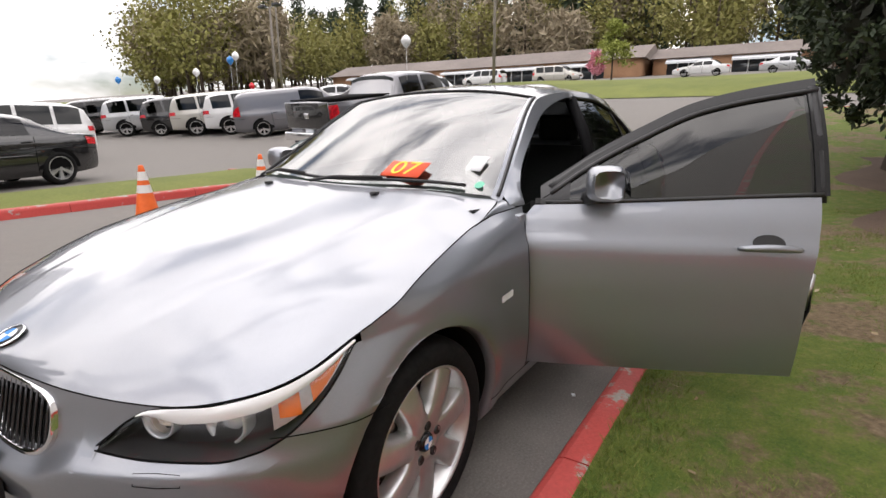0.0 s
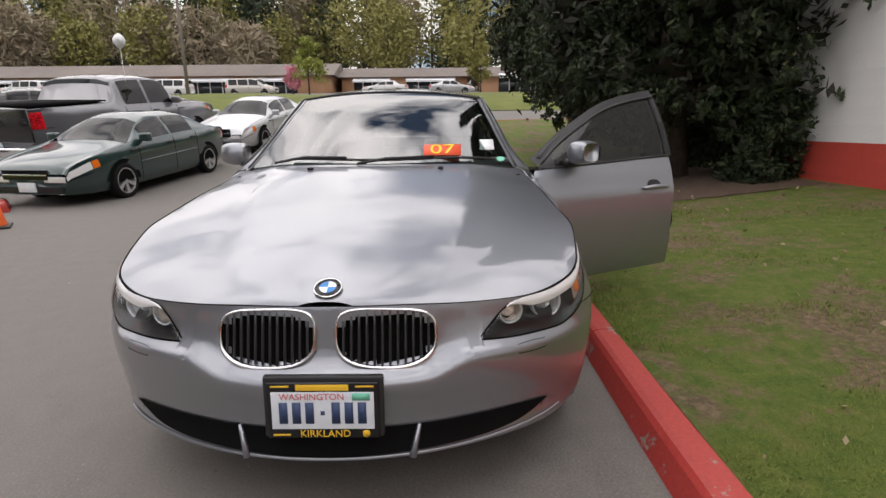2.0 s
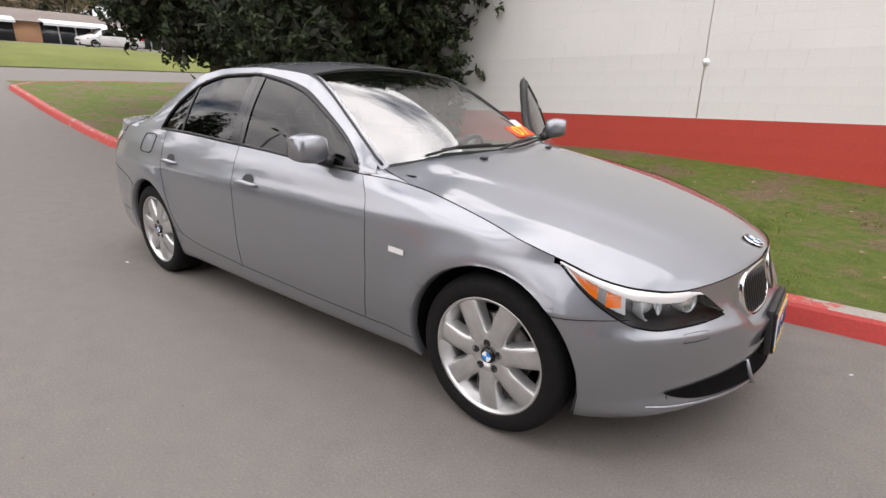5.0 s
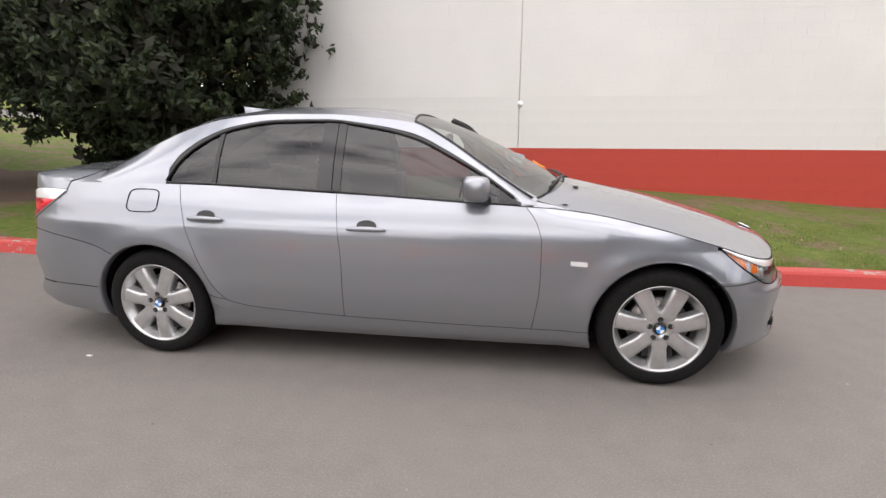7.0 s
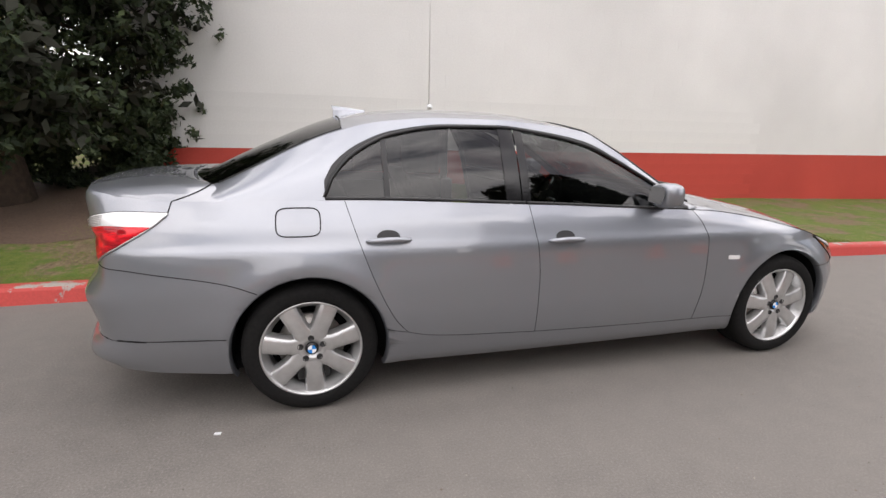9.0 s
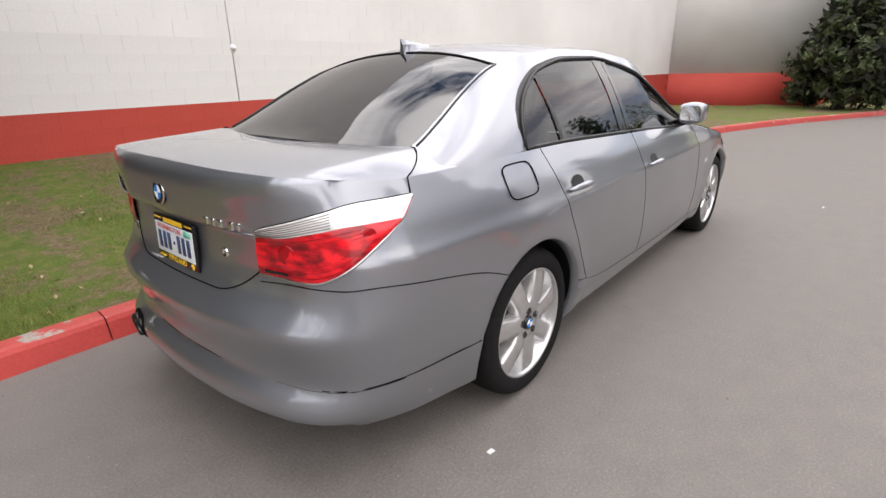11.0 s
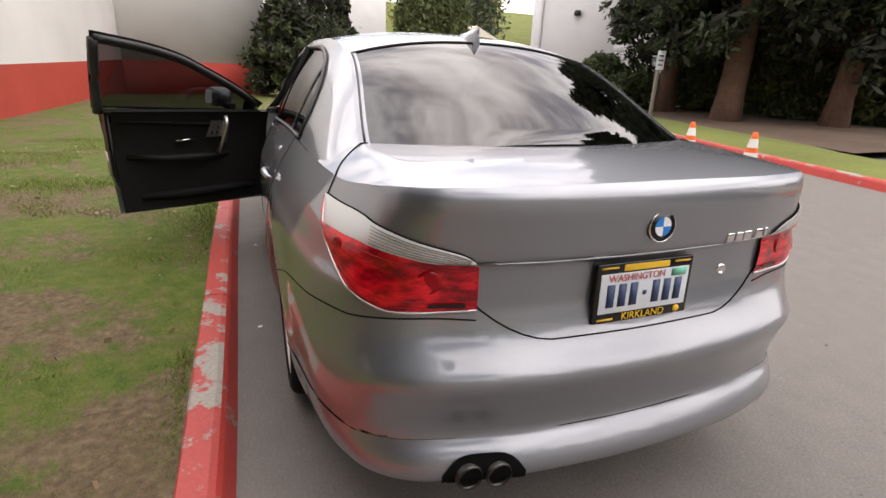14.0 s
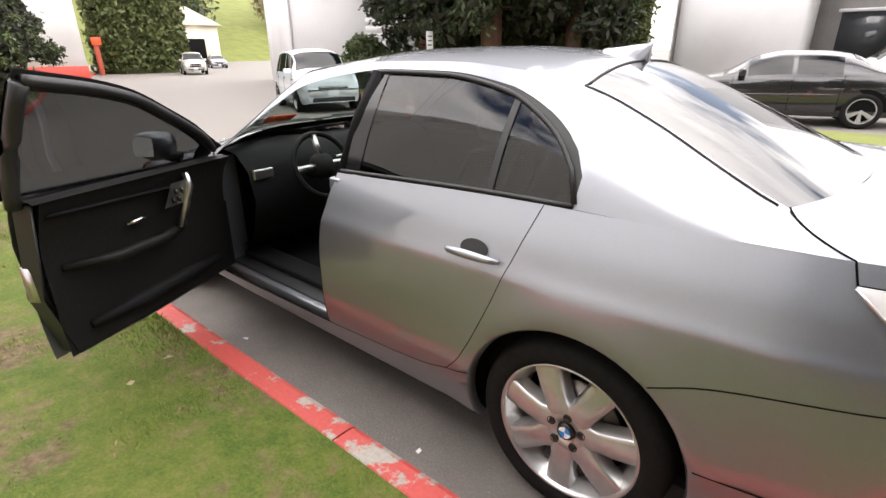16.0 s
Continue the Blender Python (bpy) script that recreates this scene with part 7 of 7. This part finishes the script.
for sx_, sy_, sr_ in ((-5.9, 4.75, 0.75), (-6.9, 5.6, 0.8), (-4.9, 4.85, 0.65), (-4.0, 5.0, 0.6), (-3.45, 4.75, 0.42)):
    bush = thing("shrub", "low dark evergreen shrub under the trees", "shrub", "shrubs by the wall", at=(sx_, sy_, 0.42))
    part("foliage", leaf_cloud(crown_points(500, lambda f: sr_ * (1 - 0.5 * f), 0.08, 1.15, 18, 0.2), 0.045, 16), CEDAR, bush, smooth=False)
    part("stem", tube([(0, 0, -0.1), (0.03, 0, 0.5), (0, 0.02, 0.9)], 0.03, 6), BARK, bush)
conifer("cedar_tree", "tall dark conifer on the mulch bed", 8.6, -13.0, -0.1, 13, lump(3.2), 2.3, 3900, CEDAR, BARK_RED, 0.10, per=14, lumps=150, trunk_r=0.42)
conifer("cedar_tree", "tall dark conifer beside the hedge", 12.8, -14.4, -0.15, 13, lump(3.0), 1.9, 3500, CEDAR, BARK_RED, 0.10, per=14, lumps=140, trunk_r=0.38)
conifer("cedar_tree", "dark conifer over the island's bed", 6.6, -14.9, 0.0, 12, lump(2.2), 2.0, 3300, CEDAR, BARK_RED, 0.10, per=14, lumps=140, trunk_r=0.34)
for tx_, ty_, th_ in ((18.3, -0.75, 6.4), (28.5, -3.0, 8.2), (33.5, -5.3, 7.8)):
    conifer("pine_tree", "small bushy pine on the verge before the white annex", tx_, ty_, -0.25, th_, lambda f: (0.26 * th_) * (1 - f) ** 0.75 * (0.75 + 0.25 * math.sin(9 * f)), 0.55, 2300, SPRUCE, BARK, 0.085, per=14, lumps=90, trunk_r=0.17)
for hx_, hy_, hh_, hr_ in ((51.0, -16.8, 9, 2.5), (50.5, -19.3, 9.5, 2.2)):
    col = thing("clipped_hedge", "tall clipped green conifer hedge", "hedge", "clipped hedges", at=(hx_, hy_, -0.4))
    a = rng.uniform(0, 2 * math.pi, 2600)
    zz = rng.uniform(0.05, 1, 2600)
    rr = hr_ * (1 - 0.75 * np.maximum(0, zz - 0.75) * 2) * rng.uniform(0.85, 1.0, 2600)
    part("foliage", leaf_cloud(np.stack((rr * np.cos(a), rr * np.sin(a), zz * hh_), 1), 0.26, 4), HEDGE, col, smooth=False)
    part("foliage_core", lathe([(0.0, hh_ * 0.9), (hr_ * 0.6, hh_ * 0.8), (hr_ * 0.85, hh_ * 0.5), (hr_ * 0.85, 0.0)], "z", 14), HEDGE, col)
hedge = thing("hedge", "tall loose green hedge along the mulch bed", "hedge", at=(0, 0, 0))
a = rng.uniform(0.23, 1, 7000)
zz = rng.uniform(0, 1, 7000) ** 0.9
hx = 2.2 + 13.0 * a
hy = -17.2 + 0.10 * hx - 0.9 + 0.6 * np.sin(hx * 2.1) * 0.4 + rng.normal(0, 0.38, 7000)
part("foliage", leaf_cloud(np.stack((hx, hy, 0.15 + zz * (6.4 + 0.8 * np.sin(hx * 1.3))), 1), 0.11, 12), HEDGE, hedge, smooth=False)
# plain filler box; its dark cedar colour stands for shade behind the leaves
part("foliage_core", box(5.5, -19.0, 0.0, 15.0, -17.6, 6.2), CEDAR, hedge)
lowh = thing("hedge", "low rounded shrub by the lane", "hedge", at=(14.5, -13.0, -0.2))
part("foliage", leaf_cloud(crown_points(1500, lambda f: 1.9 * (1 - 0.5 * f), 0.15, 1.9, 30, 0.3), 0.09, 10), SPRUCE, lowh, smooth=False)
for q_ in (0.3, 2.2, 4.4):
    part("stem", tube([(0, 0, -0.1), (0.35 * math.cos(q_), 0.35 * math.sin(q_), 0.6), (0.8 * math.cos(q_), 0.8 * math.sin(q_), 1.2)], 0.035, 6), BARK, lowh)


def woods():
    """Far trees: firs and spring-leafed broadleaves behind the shops and beyond the lane."""
    kinds = {FAR_FIR: [], SPRING: [], BARE: []}
    stems = []
    spots = []
    for k in range(135):
        spots.append((rng.uniform(-125, -76), rng.uniform(-150, 75)))
    for k in range(24):
        spots.append((rng.uniform(-58, -40), rng.uniform(-100, -62)))
    for k in range(40):
        spots.append((rng.uniform(95, 140), rng.uniform(-120, 40)))
    for k in range(26):
        spots.append((rng.uniform(-45, -24), rng.uniform(24, 60)))
    for k in range(70):
        spots.append((rng.uniform(-172, -130), rng.uniform(-190, 110)))
    for x, y in spots:
        z = ground_z(x) if x < 0 else 3.0 + 0.08 * (x - 95)
        pick = rng.uniform()
        far = abs(x) > 90
        if pick < (0.88 if x < -128 else 0.50 if far else 0.0):
            h = rng.uniform(18, 30) if far else rng.uniform(14, 22)
            n = 170
            zz = rng.uniform(0.12, 1, n)
            r = h * 0.15 * (1 - zz) ** 0.8 * rng.uniform(0.5, 1.1, n)
            a = rng.uniform(0, 2 * math.pi, n)
            kinds[FAR_FIR].append(np.stack((x + r * np.cos(a), y + r * np.sin(a), z + zz * h), 1))
        else:
            h = rng.uniform(13, 23) if far else rng.uniform(10, 17)
            n = 190
            p = rng.normal(0, 1, (n, 3))
            p /= np.linalg.norm(p, axis=1)[:, None]
            p *= rng.uniform(0.4, 1, (n, 1)) ** 0.5
            wid = h * rng.uniform(0.24, 0.36)
            kinds[SPRING if rng.uniform() < 0.62 else BARE].append(np.array((x, y, z + h * 0.60)) + p * np.array((wid, wid, h * 0.40)))
        stems.append(tube([(x, y, z - 0.5), (x + 0.2, y, z + h * 0.5), (x + 0.1, y, z + h * 0.9)], lambda f: 0.30 * (1 - 0.85 * f), 5))
    for mat, lists in kinds.items():
        size = {FAR_FIR: 0.68, SPRING: 0.44, BARE: 0.32}[mat]
        stretch = {FAR_FIR: 2.2, SPRING: 1.5, BARE: 5.0}[mat]
        me = mesh_from(*leaf_cloud(np.vstack(lists), size, 7, 0.3 if mat is FAR_FIR else 0.0, stretch, 1.7), mat, False)
        tagged(new("far_woods", me), "mixed spring woods of firs and pale broadleaves", "woods", kind="stuff")
    tagged(new("far_trunks", mesh_from(*merged(*stems), BARK)), "bare grey-brown trunks of the far woods", "woods", kind="stuff")


woods()
for bx_, by_, bh_, bm_, lab_ in ((-46.0, -14.0, 2.6, leaf_mat("pink_blossom", ((0.55, 0.16, 0.22), (0.66, 0.26, 0.32), (0.74, 0.40, 0.44))), "small pink blossoming tree before the far shops"),
                                 (-45.0, -12.2, 5.2, leaf_mat("fresh_leaf", ((0.16, 0.19, 0.03), (0.24, 0.27, 0.05), (0.32, 0.34, 0.08))), "slim young tree in fresh yellow-green leaf"),
                                 (-44.0, 3.5, 4.2, SPRING, "slim young tree in early leaf")):
    tr_ = thing("young_tree", lab_, "tree", at=(bx_, by_, ground_z(bx_)))
    part("trunk", tube([(0, 0, -0.2), (0.05, 0, bh_ * 0.5), (0, 0.05, bh_ * 0.9)], lambda f: 0.09 * (1 - 0.8 * f), 7), BARK, tr_)
    part("crown", leaf_cloud(crown_points(420, lambda f: 0.30 * bh_ * (1 - 0.55 * f), bh_ * 0.35, bh_, 24, 0.2), 0.13, 8), bm_, tr_, smooth=False)
hill = lawn("hillside", "yellow-green hillside beyond the garage", lambda x: -160.0, lambda x: 60.0, axis(((88, 6), (170, 1))), BRIGHT_GRASS, 20, lambda x, y, f: -0.5 + 0.24 * (x - 88))

# ---- street furniture and balloons ----
POLE = speckled("weathered_pole", (0.16, 0.14, 0.12), (0.24, 0.21, 0.18), 12, 0.85)
GALV = speckled("galvanised_steel", (0.35, 0.36, 0.37), (0.45, 0.46, 0.47), 20, 0.45, 0.7)
for px_, py_, ph_ in ((-33.5, -17.8, 12.0), (-34.0, -43.0, 11.0), (-25.1, -32.8, 7.2)):
    p = thing("light_pole", "tall dark light pole on the lot", "light pole", "light poles", at=(px_, py_, ground_z(px_)))
    part("pole", tube([(0, 0, -0.2), (0, 0, ph_ * 0.5), (0, 0, ph_)], lambda f: 0.13 - 0.05 * f, 10), POLE, p)
    for sgn in (-1, 1):
        part("arm", tube([(0, 0, ph_ - 0.1), (0, sgn * 0.8, ph_ + 0.05)], 0.04, 6), GALV, p)
        part("lamp_head", box(-0.25, sgn * 0.8 - 0.30, ph_ - 0.06, 0.25, sgn * 0.8 + 0.30, ph_ + 0.16, 0.05), BLACK_TRIM, p)


def balloon(x, y, z, color, label, foot):
    b = thing("balloon", label, "balloon", "balloons tied along the lot", at=(x, y, z))
    prof = [(0.004, -0.19)] + [(0.15 * math.sin(math.pi * f) ** 0.8 * (0.8 + 0.2 * f), -0.17 + 0.36 * f) for f in np.linspace(0.03, 0.97, 12)] + [(0.0, 0.19)]
    part("skin", lathe(prof, "z", 20), color, b)
    part("ribbon", tube([(0, 0, -0.18), (0.02, 0.02, (foot - z) * 0.5), (0, 0, foot - z)], 0.006, 4), WHITE, b)


B_WHITE = material("white_balloon", (0.82, 0.82, 0.80), 0.3)
B_BLUE = material("blue_balloon", (0.03, 0.24, 0.62), 0.25)
B_RED = material("red_balloon", (0.70, 0.02, 0.03), 0.25)
balloon(-9.2, -7.4, 3.25, B_WHITE, "white balloon tied to the pickup", 1.9)
balloon(-10.3, -19.4, 3.1, B_WHITE, "white balloon tied to a parked car", 1.8)
balloon(-10.5, -16.9, 3.6, B_WHITE, "white balloon tied to a parked car", 1.8)
balloon(-10.45, -17.2, 3.45, B_BLUE, "blue balloon tied to a parked car", 1.8)
balloon(-14.0, -20.8, 2.75, B_RED, "red balloon tied to a parked car", 1.5)
balloon(-10.2, -26.0, 3.05, B_BLUE, "blue balloon tied to a parked car", 1.8)
balloon(-10.1, -22.2, 2.9, B_WHITE, "white balloon tied to a parked car", 1.6)
sign = thing("parking_sign", "small white sign on a wooden post", "sign", at=(9.6, -10.9, -0.05))
part("post", box(-0.045, -0.045, -0.2, 0.045, 0.045, 1.9, 0.006), POLE, sign)
part("sign_plate", box(-0.055, -0.15, 1.50, -0.046, 0.15, 2.05, 0.003), WHITE, sign)
for k in range(3):
    part("text_bar", box(-0.060, -0.09, 1.62 + 0.13 * k, -0.054, 0.09, 1.66 + 0.13 * k), PLATE_INK, sign)
post = thing("marker_post", "red wooden marker post by the kerb", "post", at=(49.0, -13.8, -0.35))
part("post", box(-0.16, -0.16, -0.2, 0.16, 0.16, 2.6, 0.02), speckled("red_post_paint", (0.42, 0.07, 0.04), (0.5, 0.10, 0.06), 20, 0.7), post)
part("sign_plate", box(-0.30, -0.35, 2.3, -0.2, 0.35, 2.9, 0.01), STICKER_RED, post)
hyd = thing("fire_hydrant", "yellow fire hydrant by the clipped hedges", "hydrant", at=(50.5, -18.3, -0.35))
part("barrel", lathe([(0.22, 0.0), (0.22, 0.06), (0.15, 0.08), (0.15, 0.75), (0.19, 0.78), (0.17, 0.9), (0.08, 1.02), (0.0, 1.05)], "z", 16), YELLOW, hyd)
for sgn in (-1, 1):
    part("outlet", lathe([(0.08, 0.10), (0.08, 0.24), (0.0, 0.24)], "y", 12, (0, 0, 0.58)) if sgn > 0 else moved(lathe([(0.08, 0.10), (0.08, 0.24), (0.0, 0.24)], "y", 12, (0, 0, 0.58)), Matrix.Rotation(math.pi, 4, "Z")), YELLOW, hyd)

# ---- small litter and grass blades ----
BLADE = leaf_mat("grass_blade", ((0.085, 0.130, 0.014), (0.130, 0.180, 0.024), (0.200, 0.225, 0.045), (0.28, 0.24, 0.09)))


def hash_u(a, b):
    return math.modf(abs(math.sin(a * 127.1 + b * 311.7)) * 437.585)[0] - 0.5


def blades():
    n = 170000
    x = rng.uniform(-4.8, 5.2, n)
    y = 1.27 + (rng.uniform(0, 1, n) ** 1.5) * 3.6
    keep = np.array([noise.noise((a * 0.85, b * 0.85, 4.0)) + 0.5 * noise.noise((a * 3, b * 3, 9.0)) > -0.10 + 0.25 * hash_u(a, b) for a, b in zip(x, y)])
    x, y = x[keep], y[keep]
    n = len(x)
    z = np.array([lawn_z(a, b, (b - 1.25) / 3.85) for a, b in zip(x, y)]) - 0.012
    h = rng.uniform(0.012, 0.034, n) * np.array([1.0 + 0.8 * noise.noise((a * 1.9, b * 1.9, 7.0)) for a, b in zip(x, y)])
    q = rng.uniform(0, 2 * math.pi, n)
    w = rng.uniform(0.0022, 0.0045, n)
    lx, ly = rng.normal(0, 0.018, n), rng.normal(0, 0.018, n)
    v = np.stack((np.stack((x - w * np.cos(q), y - w * np.sin(q), z), 1), np.stack((x + w * np.cos(q), y + w * np.sin(q), z), 1), np.stack((x + lx, y + ly, z + h), 1)), 1).reshape(-1, 3)
    me = mesh_from(v.tolist(), np.arange(n * 3).reshape(-1, 3).tolist(), BLADE, False)
    tagged(new("grass", me), "short uneven green and straw grass blades", "grass", kind="stuff")


blades()
DRY = leaf_mat("dry_leaf", ((0.22, 0.15, 0.08), (0.32, 0.24, 0.14), (0.42, 0.36, 0.26)))
pts = np.stack((rng.uniform(-3.5, 4.0, 260), rng.uniform(1.35, 4.6, 260), np.zeros(260)), 1)
pts[:, 2] = [lawn_z(a, b, (b - 1.25) / 3.85) + 0.018 for a, b in pts[:, :2]]
_v3, _f3 = leaf_cloud(pts, 0.026, 1, 0, 1.5)
tagged(new("dry_leaves", mesh_from(_v3, _f3, DRY, False)), "scattered dry leaves and paper scraps on the lawn", "litter", kind="stuff")
for lx_, ly_, lr_ in ((-1.875, -0.98, 0.014), (1.35, -2.9, 0.010), (-0.3, -2.7, 0.008), (2.9, -1.6, 0.009), (-3.0, -1.9, 0.008), (0.4, 0.98, 0.012), (-0.9, 0.99, 0.010), (2.6, 0.6, 0.009)):
    s_ = thing("paper_scrap", "small pale paper scrap on the asphalt", "litter", "scraps on the asphalt", at=(lx_, ly_, 0.0), turn=97 * lx_)
    part("scrap", ([(-lr_, -lr_ * .6, .002), (lr_, -lr_ * .7, .003), (lr_ * 1.2, lr_ * .5, .008), (-lr_ * .8, lr_ * .8, .004), (-lr_, -lr_ * .6, -.001), (lr_, -lr_ * .7, -.001), (lr_ * 1.2, lr_ * .5, -.001), (-lr_ * .8, lr_ * .8, -.001)],
                   [(0, 1, 2, 3), (0, 4, 5, 1), (1, 5, 6, 2), (2, 6, 7, 3), (3, 7, 4, 0)]), WHITE, s_, smooth=False)

# loose grit on the asphalt
_n = 700
_c = np.stack((rng.uniform(-4.5, 4.5, _n), rng.uniform(-3.6, 1.05, _n), np.full(_n, 0.002)), 1)
_r = rng.uniform(0.002, 0.0065, (_n, 1, 1)) * np.where(rng.uniform(0, 1, (_n, 1, 1)) > 0.95, 1.8, 1.0)
_oct = np.array(((1, 0, 0), (0, 1, 0), (-1, 0, 0), (0, -1, 0), (0, 0, 0.8)), float)
_v4 = (_c[:, None, :] + _oct[None] * _r * rng.uniform(0.6, 1.3, (_n, 5, 1))).reshape(-1, 3)
_f4 = (np.arange(_n)[:, None, None] * 5 + np.array(((0, 1, 4), (1, 2, 4), (2, 3, 4), (3, 0, 4)))[None]).reshape(-1, 3)
GRIT = leaf_mat("loose_grit", ((0.05, 0.045, 0.04), (0.16, 0.14, 0.12), (0.34, 0.31, 0.27), (0.09, 0.06, 0.04)))
tagged(new("grit", mesh_from(_v4, _f4, GRIT, False)), "loose pale and dark grit scattered on the asphalt", "grit", kind="stuff")
